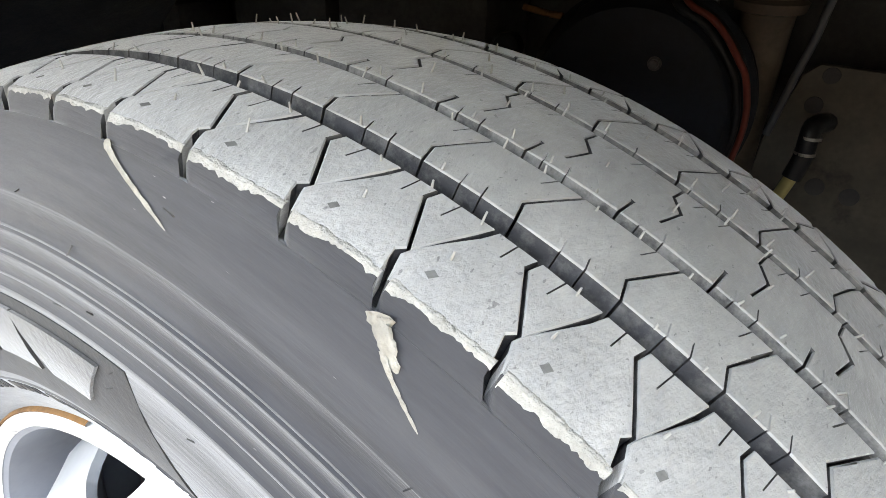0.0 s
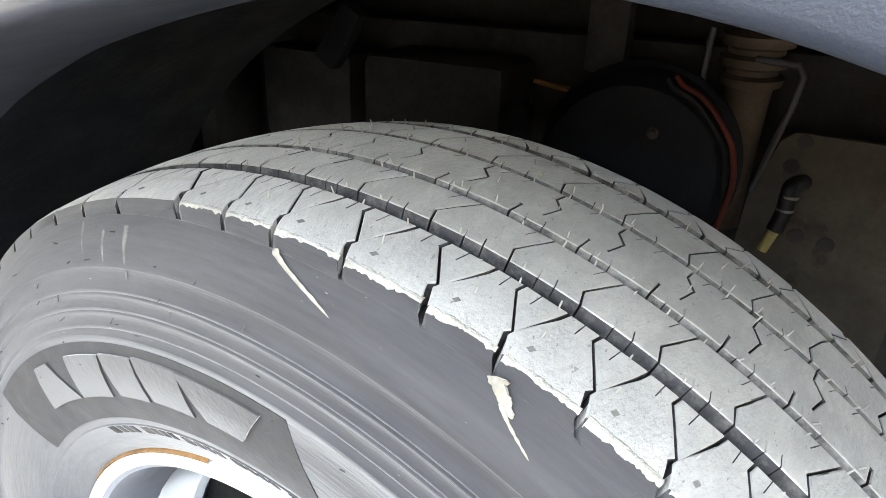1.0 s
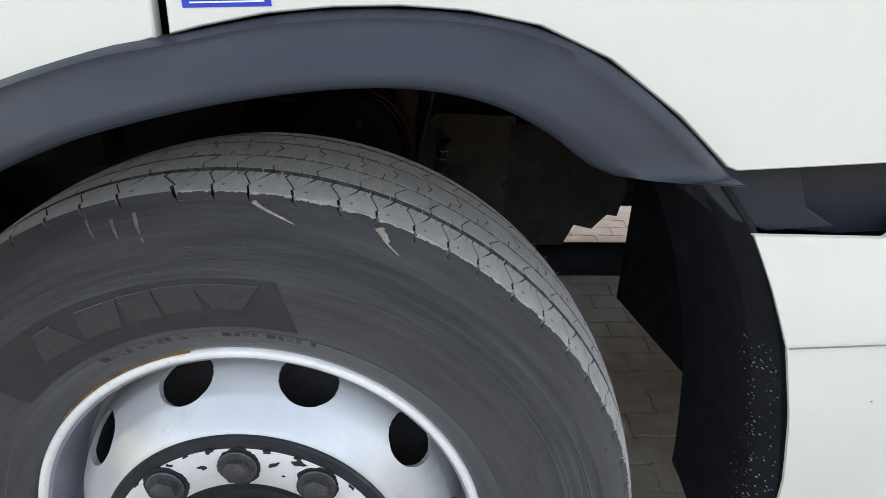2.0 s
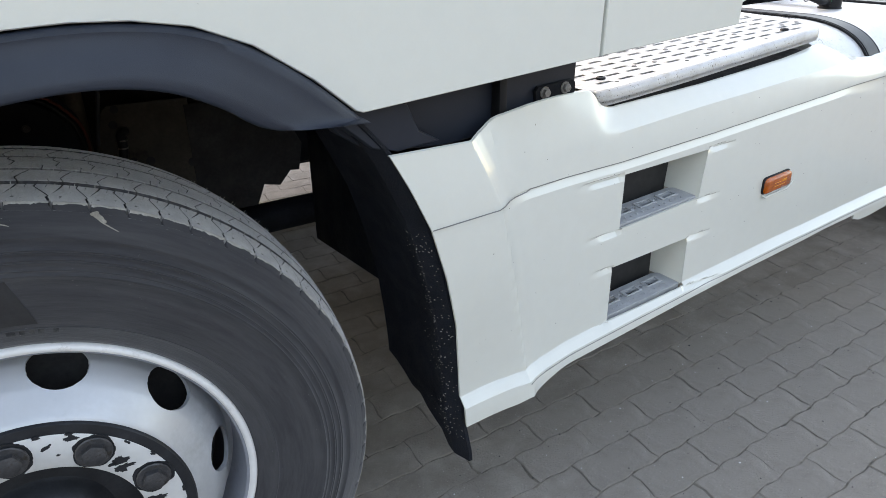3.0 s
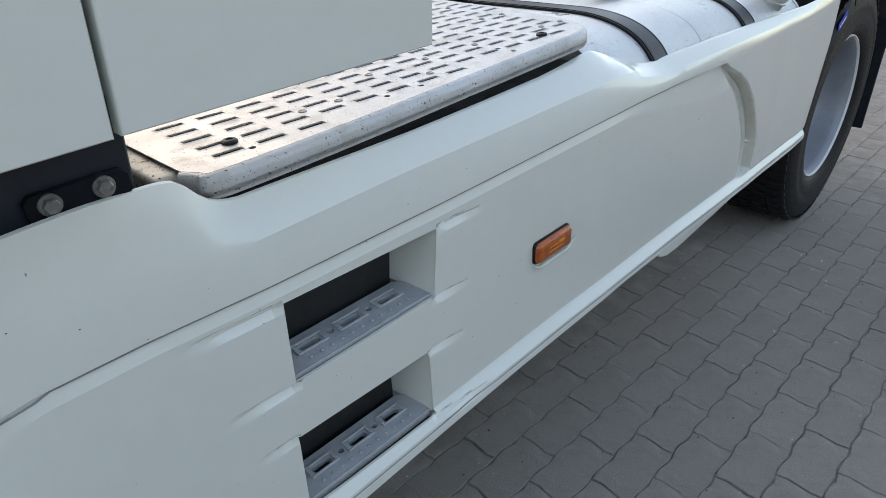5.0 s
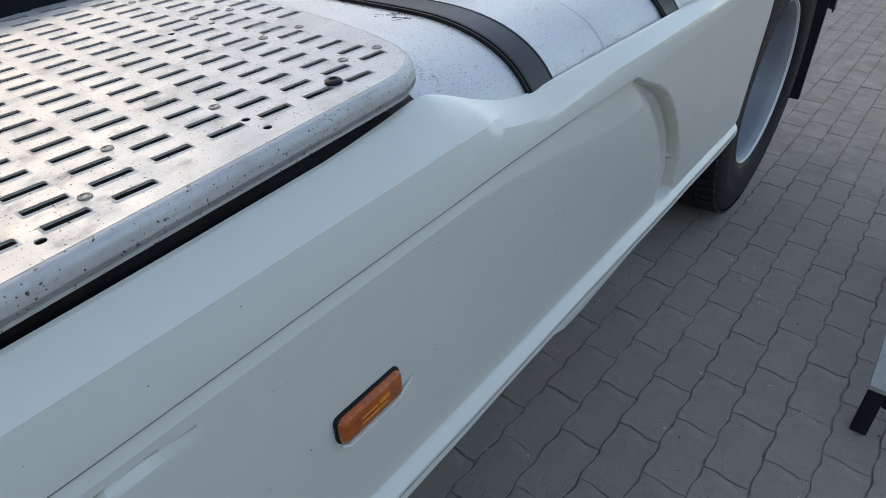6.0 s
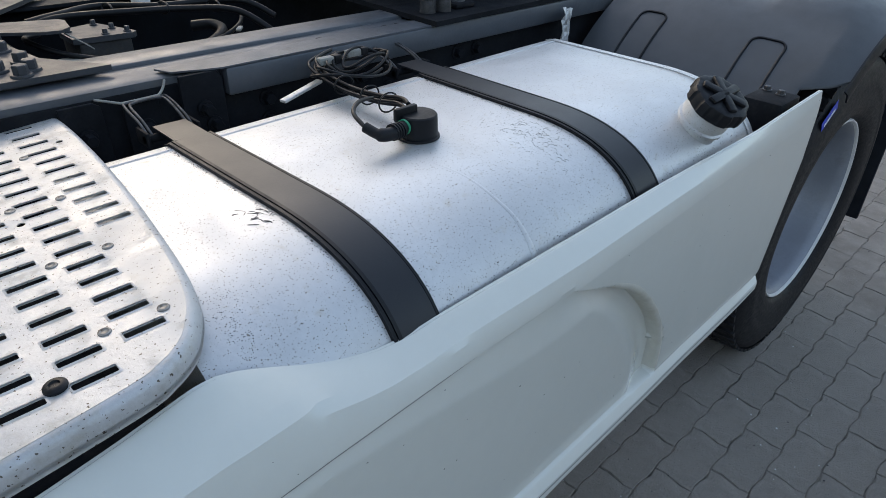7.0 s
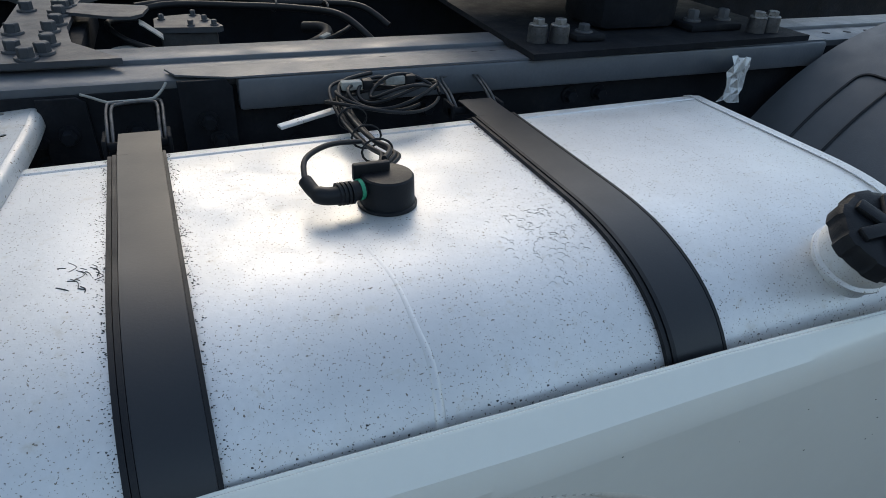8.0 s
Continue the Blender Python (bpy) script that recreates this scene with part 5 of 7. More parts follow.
def fuel_tank():
    tank = part("fuel_tank", loft([1.925, 2.02, 2.1, 2.4, 2.7, 3.0, 3.112, 3.122, 3.130, 3.135], lambda x: -0.020 * max(0.0, (x - 3.105) / 0.03) ** 2), TANK, truck, "dull brushed aluminium fuel tank speckled with dirt", 45)
    part("end_weld", band(3.088, 3.094, 0.0, 0.0016, 3, 27), TANK, tank, "welded rib near the tank's end", 40)
    seam = bmesh.new()
    sheet(seam, [[Vector((x, y, tank_top(x) + h)) for y, h in ((0.571, 0.0003), (0.5735, 0.0018), (0.576, 0.0003))] for x in (1.97, 2.5, 3.086)], 0.0004, (0, 0, -1))
    part("seam", seam, TANK, tank, "raised seam along the tank")
    for a, b, lean in ((2.142, 2.199, -0.016), (2.661, 2.722, 0.0)):
        part("strap_rubber", band(a - 0.012, b + 0.0045, 0.0002, 0.0030, 3, 25, lean), BLACK, tank, "black rubber under the strap", 60)
        part("strap", band(a, b, 0.0034, 0.0026, 4, 25, lean), STRAP, tank, "black steel tank strap", 60)
        for u, w, up in ((a - 0.0118, 0.0052, 0.0024), (a - 0.0056, 0.0052, 0.0038), (b + 0.0004, 0.0040, 0.0032)):
            part("strap_bead", band(u, u + w, 0.0034, up, 4, 25, lean), BLACK, tank, "raised black rubber bead along the strap", 60)
        mid, z, half = (a + b) / 2 + lean - 0.004, tank_top(a), (b - a) / 2
        part("strap_end", box(bmesh.new(), (a + lean, 0.5902, z + 0.0036), (b + lean, 0.672, z + 0.0062), 0.0), STRAP, tank, "", 30)
        for wide in (0.0035, 0.0105):
            hook = bmesh.new()
            w = half + wide
            tube(hook, curve_points([(mid - w, 0.655, z - 0.006), (mid - w, 0.690, z + 0.012), (mid - w, 0.728 + wide, z + 0.024), (mid - w + 0.010, 0.742 + wide, z + 0.026), (mid + w - 0.010, 0.746 + wide, z + 0.026), (mid + w, 0.732 + wide, z + 0.024), (mid + w, 0.690, z + 0.012), (mid + w, 0.655, z - 0.006)], 5), 0.0026, 8)
            part("strap_hook", hook, NUT, tank, "dark wire hook at the strap's end", 60)
        part("hook_pin", tube(bmesh.new(), [(mid - half - 0.018, 0.658, z - 0.008), (mid + half + 0.018, 0.658, z - 0.008)], 0.0070, 12), CHASSIS, tank, "dark pin through the strap's end", 50)
        for s in (-1, 1):
            part("hook_ear", box(bmesh.new(), (mid + s * (half + 0.015) - 0.003, 0.645, z - 0.020), (mid + s * (half + 0.015) + 0.003, 0.690, z + 0.006), 0.002), CHASSIS, tank, "dark ear holding the hook", 40)
    sec = sorted(tank_section(0.0)[7:24])
    sec_y, sec_z = [p[0] for p in sec], [p[1] for p in sec]
    # sender unit with its plug and cable tail
    sx, sy = 2.434, 0.356
    z = tank_top(sx)
    sender = part("sender", lathe(bmesh.new(), [(0.0005, 0.0365), (0.004, 0.0365), (0.005, 0.0335), (0.030, 0.0325), (0.038, 0.0320), (0.0400, 0.0300), (0.0404, 0.0002)], 40), BLACK, tank, "round black plastic fuel sender", 40, Matrix.Translation((sx, sy, z)) @ Matrix.Rotation(radians(90), 4, "X"))
    plug = bmesh.new()
    tube(plug, curve_points([(sx - 0.030, sy - 0.004, z + 0.026), (sx - 0.062, sy - 0.012, z + 0.025), (sx - 0.085, sy - 0.006, z + 0.026), (sx - 0.095, sy + 0.018, z + 0.034)], 6), [0.0118] * 7 + [0.0108] * 6 + [0.0085] * 6, 12)
    for q in range(4):
        tube(plug, [(sx - 0.046 - 0.005 * q, sy - 0.010, z + 0.0255), (sx - 0.049 - 0.005 * q, sy - 0.0105, z + 0.0255)], 0.0140, 12)
    part("sender_plug", plug, BLACK, tank, "black ribbed corner plug", 50)
    part("sender_clip", box(bmesh.new(), (sx - 0.040, sy + 0.006, z + 0.030), (sx + 0.006, sy + 0.016, z + 0.052), 0.003), BLACK, tank, "raised clip across the sender")
    part("green_seal", tube(bmesh.new(), [(sx - 0.0335, sy - 0.005, z + 0.0258), (sx - 0.038, sy - 0.006, z + 0.0258)], 0.0130, 14), GREEN, tank, "green seal ring", 50)
    for q, (dx, dz) in enumerate(((0, 0), (0.010, 0.005), (-0.009, 0.007), (0.003, 0.012), (0.016, 0.001))):
        cable = bmesh.new()
        tube(cable, curve_points([(sx + 0.004 + dx * 0.5, sy + 0.030, z + 0.034 + dz), (2.455 + dx, 0.424, z + 0.030 + dz), (2.447 + dx, 0.475, z + 0.024 + dz), (2.442 + dx, 0.554, z + 0.022 + dz), (2.441 + dx, 0.625, z + 0.030 + dz), (2.455 + dx * 1.5, 0.675, z + 0.042 + dz), (2.51 + dx * 2, 0.705, z + 0.045 + dz)], 6), 0.0035 - 0.0004 * (q % 3), 8)
        part("cable", cable, BLACK, tank, "thin black cable", 60)
    for q in range(5):
        loop = bmesh.new()
        cx, cy, cz = 2.518 + 0.008 * q, 0.640 + 0.006 * (q % 2), z + 0.036 + 0.004 * q
        ra, rb = 0.094 - 0.010 * q, 0.062 - 0.007 * q
        tube(loop, [Vector((cx + ra * math.cos(t) + 0.02 * math.sin(t), cy + rb * math.sin(t), cz + 0.010 * math.sin(2 * t + q))) for t in (2 * math.pi * i / 36 for i in range(36 - 4 * (q % 2)))], 0.0028, 7)
        part("cable_loop", loop, BLACK, tank, "coiled black cable", 60)
    loop = bmesh.new()
    tube(loop, curve_points([(sx - 0.095, sy + 0.018, z + 0.034), (sx - 0.086, sy + 0.058, z + 0.044), (sx - 0.050, sy + 0.090, z + 0.046), (sx - 0.002, sy + 0.115, z + 0.036)], 6), 0.0036, 8)
    part("cable", loop, BLACK, tank, "black corrugated cable", 60)
    for x0, y0 in ((2.470, 0.660), (2.545, 0.672)):
        part("connector", box(bmesh.new(), (x0 - 0.017, y0 - 0.008, z + 0.046), (x0 + 0.017, y0 + 0.008, z + 0.060), 0.003), CONCRETE, tank, "pale grey cable connector")
        part("connector_cap", box(bmesh.new(), (x0 + 0.0175, y0 - 0.009, z + 0.045), (x0 + 0.034, y0 + 0.009, z + 0.061), 0.003), BLACK, tank, "black end of a cable connector")
    for q in (0.448, 0.50, 0.575):
        tie = tube(bmesh.new(), [Vector((2.449 + 0.021 * math.cos(t), q, z + 0.030 + 0.017 * math.sin(t))) for t in (2 * math.pi * i / 16 for i in range(17))], 0.0016, 5)
        part("cable_tie", tie, BLACK, tank, "black cable tie")
    lever = box(bmesh.new(), (sx - 0.085, 0.635, z + 0.010), (sx + 0.020, 0.650, z + 0.016), 0.002, Matrix.Translation((sx - 0.03, 0.64, z)) @ Matrix.Rotation(0.25, 4, "Z") @ Matrix.Rotation(-0.12, 4, "Y") @ Matrix.Translation((-sx + 0.03, -0.64, -z)))
    part("steel_tab", lever, PLATE, tank, "pale metal tab behind the tank")
    # a few scratches
    rs = random.Random(6)
    for q in range(16):
        x, y, a = 2.10 + rs.gauss(0, 0.010), 0.295 + rs.gauss(0, 0.014), rs.uniform(0, 3.1)
        d = rs.uniform(0.004, 0.012)
        mark = tube(bmesh.new(), curve_points([(x, y, tank_top(x)), (x + d * math.cos(a), y + d * math.sin(a), tank_top(x)), (x + d * math.cos(a + 0.9), y + 2 * d * math.sin(a + 0.3), tank_top(x))], 3), 0.0005, 4)
        part("scratch", mark, GROOVE, tank, "dark scratch on the tank", 0)
    # a shallow crease across the middle and dried splash marks
    line = curve_points([(2.363, 0.332, 0), (2.379, 0.274, 0), (2.393, 0.213, 0), (2.397, 0.145, 0), (2.400, 0.112, 0), (2.396, 0.069, 0)], 8)
    part("dent_line", tube(bmesh.new(), [(p.x, p.y, tank_top(p.x) + float(np.interp(p.y, sec_y, sec_z)) - 0.0066) for p in line], 0.0070, 20), TANK, tank, "shallow crease in the tank's skin", 60)
    splash = bmesh.new()
    for q in range(120):
        x, y, a = 2.585 + rs.gauss(0, 0.024), 0.24 + rs.gauss(0, 0.045), rs.uniform(0, 3.1)
        if x > 2.632:
            continue
        d = rs.uniform(0.002, 0.007)
        tube(splash, [(x + d * u * math.cos(a + u), y + d * u * math.sin(a + u), tank_top(x) + float(np.interp(y + d * u * math.sin(a + u), sec_y, sec_z)) + 0.0001) for u in (0, 0.5, 1.0, 1.5)], 0.00024, 4)
    tagged(part("splash_marks", splash, CONCRETE, tank, "dried grey splash marks", 0), kind="stuff")
    # dirt caught along the straps' edges
    for edge, side, lean in ((2.130, -1, -0.016), (2.204, 1, -0.016), (2.649, -1, 0.0), (2.727, 1, 0.0)):
        crumbs = bmesh.new()
        for q in range(380):
            y = rs.uniform(0.075, 0.59)
            x = edge + lean * (y - 0.05) / 0.55 + side * abs(rs.gauss(0, 0.0045 + 0.004 * (0.6 - y)))
            r = rs.uniform(0.0003, 0.0008)
            zz = tank_top(x) + float(np.interp(y, sec_y, sec_z))
            tube(crumbs, [(x - r, y, zz), (x + r, y + r * rs.uniform(-1, 1), zz)], [r, r * 0.6], 4)
        tagged(part("strap_dirt", crumbs, GROOVE, tank, "dark dirt crumbs along the strap", 0), kind="stuff")
    # dirt gathered along the skirt and beside the step plate
    for name, count, r0, r1 in (("edge_dirt", 300, 0.0004, 0.0014), ("plate_dirt", 320, 0.0003, 0.0008)):
        crumbs = bmesh.new()
        for q in range(count):
            if name == "edge_dirt":
                x, y = rs.uniform(2.22, 3.07), 0.062 + abs(rs.gauss(0, 0.010))
            else:
                x, y = 1.965 + abs(rs.gauss(0, 0.030)), rs.uniform(0.075, 0.20)
            r = rs.uniform(r0, r1) * rs.uniform(0.4, 1)
            zz = tank_top(x) + float(np.interp(y, sec_y, sec_z))
            tube(crumbs, [(x - r, y, zz), (x + r, y + r * rs.uniform(-1, 1), zz)], [r, r * 0.6], 4)
        tagged(part(name, crumbs, GROOVE, tank, "dark dirt crumbs on the tank", 0), kind="stuff")
    # filler neck and cap
    at = Matrix.Translation((2.938, 0.113, tank_top(2.9) - 0.046)) @ Matrix.Rotation(radians(29), 4, "X") @ Matrix.Rotation(radians(-5), 4, "Y") @ Matrix.Rotation(radians(90), 4, "X") @ Matrix.Scale(0.84, 4)
    part("filler_neck", lathe(bmesh.new(), [(-0.02, 0.052), (0.030, 0.052), (0.034, 0.0555), (0.062, 0.0555), (0.070, 0.053), (0.072, 0.045), (0.072, 0.0002)], 48), TANK, tank, "aluminium filler neck", 40, at)
    part("neck_weld", lathe(bmesh.new(), [(0.016, 0.052), (0.019, 0.0575), (0.024, 0.0575), (0.027, 0.052)], 48), TANK, tank, "", 50, at)
    cap = bmesh.new()
    rings = []
    for y, r, wob in ((0.064, 0.061, 0), (0.068, 0.066, 1), (0.090, 0.066, 1), (0.098, 0.062, 1), (0.101, 0.054, 0.4), (0.100, 0.040, 0), (0.100, 0.0005, 0)):
        rings.append([cap.verts.new(((r * (1 + 0.035 * wob * (1 if math.cos(8 * t) > 0 else -0.6))) * math.sin(t), y, (r * (1 + 0.035 * wob * (1 if math.cos(8 * t) > 0 else -0.6))) * math.cos(t))) for t in (2 * math.pi * i / 96 for i in range(96))])
    for a, b in zip(rings, rings[1:]):
        for i in range(96):
            cap.faces.new((a[i], a[(i + 1) % 96], b[(i + 1) % 96], b[i]))
    part("filler_cap", cap, BLACK, tank, "black ribbed plastic filler cap", 40, at)
    grip = bmesh.new()
    for q in range(3):
        m = Matrix.Rotation(radians(60 * q), 4, "Y")
        box(grip, (-0.052, 0.0985, -0.010), (0.052, 0.109, 0.010), 0.004, m)
    part("cap_grip", grip, BLACK, tank, "raised star grip on the cap", 40, at)
    return tank


fuel_tank()


# ---- chassis ----
def rail(y, side):
    bm = bmesh.new()
    z = 1.080
    prof = [(0, 0), (0.010, 0.004), (0.088, 0.004), (0.0881, -0.004), (0.010, -0.004), (0.008, -0.012), (0.008, -0.262), (0.088, -0.266), (0.088, -0.274), (0.002, -0.274), (0, -0.268)]
    rings = [[bm.verts.new((x, y + side * a, z + b - 0.004)) for a, b in prof] for x in (0.55, 5.2)]
    n = len(prof)
    for k in range(n):
        bm.faces.new((rings[0][k], rings[0][(k + 1) % n], rings[1][(k + 1) % n], rings[1][k]))
    for r in rings:
        bmesh.ops.triangle_fill(bm, edges=[bm.edges.get((r[k], r[(k + 1) % n])) for k in range(n)], use_beauty=True)
    return bm


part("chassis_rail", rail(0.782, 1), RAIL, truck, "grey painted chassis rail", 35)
# far rail: same part, coloured near black for the shade there
part("chassis_rail", rail(1.622, -1), SHADE_BLACK, truck, "far chassis rail, shade put into its black colour", 35)
part("inner_rail", box(bmesh.new(), (1.2, 0.872, 0.82), (5.1, 0.955, 1.088), 0.004), RAIL, truck, "second layer of the chassis rail")
# thin dark sheet over the grey web paints the rail's shaded side
part("rail_web", box(bmesh.new(), (1.6, 0.7765, 0.80), (5.0, 0.7815, 1.064), 0.001), CHASSIS, truck, "outer web of the rail, side shade put into its colour")
chan = part("outer_channel", box(bmesh.new(), (2.306, 0.744, 1.030), (3.60, 0.7745, 1.0835), 0.006), RAIL, truck, "grey outer channel along the rail", 40)
part("channel_top", prism(bmesh.new(), [(2.200, 0.812), (2.215, 0.775), (2.275, 0.753), (2.300, 0.746), (3.60, 0.752), (3.60, 0.812)], 0.003), RAIL, chan, "pointed top plate of the channel", 0, Matrix.Translation((0, 0, 1.0868)))
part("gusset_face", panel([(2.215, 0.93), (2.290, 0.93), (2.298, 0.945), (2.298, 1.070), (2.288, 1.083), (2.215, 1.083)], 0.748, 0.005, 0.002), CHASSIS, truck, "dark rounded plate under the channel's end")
# pale tube paints the light on the black bracket's top edge
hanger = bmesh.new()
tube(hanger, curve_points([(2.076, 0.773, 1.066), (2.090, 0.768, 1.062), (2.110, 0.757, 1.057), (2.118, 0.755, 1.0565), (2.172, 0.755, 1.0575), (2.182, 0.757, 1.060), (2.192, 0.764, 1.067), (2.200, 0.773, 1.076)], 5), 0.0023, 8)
part("bracket_rim", hanger, CONCRETE, truck, "edge of the strap bracket, its light put into pale colour", 60)
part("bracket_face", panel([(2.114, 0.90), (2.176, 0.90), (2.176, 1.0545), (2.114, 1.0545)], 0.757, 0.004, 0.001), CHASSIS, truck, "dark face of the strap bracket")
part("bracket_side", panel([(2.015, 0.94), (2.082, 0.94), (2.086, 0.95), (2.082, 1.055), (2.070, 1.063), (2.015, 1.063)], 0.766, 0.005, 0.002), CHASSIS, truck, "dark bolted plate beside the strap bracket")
for x, y, z in ((2.050, 0.766, 1.006), (2.147, 0.757, 1.006), (2.255, 0.748, 1.018), (2.268, 0.748, 0.985)):
    part("bracket_bolt", hexbolt(bmesh.new(), (x, y, z), (0, -1, 0), 0.011, 0.020), CHASSIS, truck, "dark flanged bolt", 35)
for x0 in (2.01, 2.135, 2.26, 2.40, 2.64, 2.72, 2.95, 3.02):
    b = hexbolt(bmesh.new(), (x0, 0.7760, 1.0), (0, -1, 0), 0.012, 0.016)
    hexbolt(b, (x0, 0.7760, 0.955), (0, -1, 0), 0.012, 0.016)
    part("rail_bolt", b, CHASSIS, truck, "dark bolts in the rail's web", 35)
# near-black discs on the rail paint the shade of its holes
for x in (2.575, 2.76, 2.80):
    part("rail_hole", lathe(bmesh.new(), [(0.0006, 0.0001), (0.0006, 0.0100), (0.0, 0.0102)], 20), SHADE_BLACK, truck, "", 0, Matrix.Translation((x, 0.828, 1.0802)) @ Matrix.Rotation(radians(90), 4, "X"))
for k in range(9):
    part("rail_hole", lathe(bmesh.new(), [(0.0006, 0.0001), (0.0006, 0.0090), (0.0, 0.0092)], 20), SHADE_BLACK, truck, "", 0, Matrix.Translation((3.62 + 0.07 * k, 0.828, 1.0802)) @ Matrix.Rotation(radians(90), 4, "X"))

cross = part("cross_member", box(bmesh.new(), (1.925, 0.958, 1.02), (2.065, 1.446, 1.078), 0.004), CHASSIS, truck, "dark cross member between the rails")
part("cross_plate", prism(bmesh.new(), [(1.850, 1.62), (2.262, 1.62), (2.188, 1.525), (2.083, 1.401), (2.045, 1.335), (2.042, 1.080), (2.058, 0.965), (2.140, 0.845), (1.890, 0.845), (1.946, 0.930), (1.935, 1.010), (1.932, 1.350), (1.900, 1.405), (1.850, 1.43)], 0.010), DULL, truck, "flat grey plate across the rails", 0, Matrix.Translation((0, 0, 1.0990)))
for x, y in ((1.959, 1.238), (2.016, 1.242), (2.022, 1.185), (1.961, 1.043), (2.018, 1.049), (2.024, 1.105), (1.979, 0.915), (2.026, 0.951), (2.024, 0.894), (2.003, 0.866), (1.960, 1.462), (1.982, 1.547), (2.010, 1.514), (2.010, 1.409)):
    part("cross_bolt", hexbolt(bmesh.new(), (x, y, 1.0992), (0, 0, 1), 0.0125, 0.016), DULL, cross, "dark flanged bolt", 35)
gear = part("gearbox", box(bmesh.new(), (2.10, 1.00, 0.86), (2.62, 1.40, 0.955), 0.02), GEARBOX, truck, "dusty cast gearbox between the rails")
part("selector_housing", box(bmesh.new(), (2.198, 1.212, 0.955), (2.316, 1.325, 1.0515), 0.008), GEARBOX, gear, "cast selector housing")
part("selector_cover", prism(bmesh.new(), [(2.188, 1.212), (2.262, 1.204), (2.318, 1.200), (2.328, 1.212), (2.304, 1.285), (2.286, 1.335), (2.268, 1.342), (2.200, 1.322), (2.188, 1.300)], 0.012), DULL, gear, "flat dark cover plate on the housing", 0, Matrix.Translation((0, 0, 1.064)))
for x, y in ((2.204, 1.288), (2.272, 1.322), (2.293, 1.265), (2.310, 1.217), (2.262, 1.220)):
    part("cover_bolt", hexbolt(bmesh.new(), (x, y, 1.0642), (0, 0, 1), 0.006, 0.010), DULL, gear, "", 35)
part("gearbox_arm", prism(bmesh.new(), [(1.998, 1.205), (2.120, 1.128), (2.150, 1.124), (2.172, 1.146), (2.184, 1.215), (2.176, 1.232), (2.030, 1.282), (2.004, 1.268)], 0.006), DULL, gear, "flat dark arm reaching over the housing", 0, Matrix.Translation((0, 0, 1.1060)))
wing = bmesh.new()
sheet(wing, [[Vector((x, y, z)) for x, z in ((2.163, 1.092), (2.170, 1.088), (2.200, 1.064), (2.204, 1.060))] for y in (1.128, 1.134, 1.160, 1.168)], 0.003, (0, 0, -1))
part("arm_tongue", wing, CONCRETE, gear, "pale bent tongue on the arm", 40)
for x, y in ((2.035, 1.246), (2.028, 1.226)):
    part("arm_bolt", hexbolt(bmesh.new(), (x, y, 1.1062), (0, 0, 1), 0.010, 0.012), DULL, gear, "", 35)
part("valve_block", box(bmesh.new(), (2.20, 1.03, 0.985), (2.29, 1.10, 1.04), 0.012), GEARBOX, gear, "small cast valve block")
part("dirty_pump", lathe(bmesh.new(), [(0, 0.045), (0.03, 0.045), (0.04, 0.03), (0.04, 0.0002)], 24), CONCRETE, gear, "dusty grey round housing", 40, Matrix.Translation((2.135, 1.09, 1.012)) @ Matrix.Rotation(radians(90), 4, "X"))
HOSES = [(0.0085, ((2.150, 1.398, 1.072), (2.226, 1.430, 1.075), (2.340, 1.476, 1.075), (2.462, 1.391, 1.075), (2.578, 1.370, 1.075), (2.667, 1.312, 1.075), (2.72, 1.25, 1.04))),
         (0.0085, ((2.120, 1.372, 1.060), (2.222, 1.410, 1.072), (2.382, 1.363, 1.075), (2.511, 1.312, 1.075), (2.599, 1.227, 1.072), (2.66, 1.15, 1.02))),
         (0.0055, ((2.645, 1.30, 1.04), (2.60, 1.235, 1.035), (2.53, 1.20, 1.02), (2.433, 1.20, 1.005), (2.36, 1.22, 1.00), (2.31, 1.24, 1.01))),
         (0.014, ((2.53, 1.36, 1.02), (2.57, 1.32, 1.025), (2.565, 1.26, 1.02), (2.50, 1.20, 1.01), (2.42, 1.18, 1.00))),
         (0.006, ((2.15, 1.32, 1.06), (2.10, 1.22, 1.075), (2.14, 1.12, 1.06), (2.24, 1.05, 1.04))),
         (0.005, ((2.40, 1.14, 1.03), (2.46, 1.08, 1.045), (2.43, 1.02, 1.04), (2.36, 1.0, 1.03)))]
for radius, line in HOSES:
    part("hose", tube(bmesh.new(), curve_points(line, 8), radius, 9), BLACK, truck, "black hose between the rails", 60)
for x, y in ((2.345, 1.425), (2.462, 1.362), (2.575, 1.310)):
    part("hose_tie", tube(bmesh.new(), [Vector((x + 0.004 * math.sin(t), y + 0.034 * math.cos(t), 1.075 + 0.013 * math.sin(t))) for t in (2 * math.pi * i / 18 for i in range(19))], 0.0028, 6), BLACK, truck, "black tie round two hoses")
part("white_cap", lathe(bmesh.new(), [(0.0, 0.024), (0.014, 0.024), (0.018, 0.016), (0.026, 0.014), (0.028, 0.0002)], 24), PRINT, truck, "white plastic cap behind the hoses", 40, Matrix.Translation((2.457, 1.490, 1.068)) @ Matrix.Rotation(radians(90), 4, "X"))
for x, y, z, turn in ((2.30, 1.035, 1.052, 0.4), (2.352, 1.01, 1.05, 0.2), (2.525, 1.09, 1.062, 0.9)):
    part("pale_tag", box(bmesh.new(), (-0.018, -0.006, -0.003), (0.018, 0.006, 0.003), 0.002), CONCRETE, truck, "pale tag on a hose", 30, Matrix.Translation((x, y, z)) @ Matrix.Rotation(turn, 4, "Z"))
part("belly_pan", box(bmesh.new(), (1.3, 0.97, 0.45), (3.6, 1.43, 0.50)), SHADE_BLACK, truck, "dark driveline below")

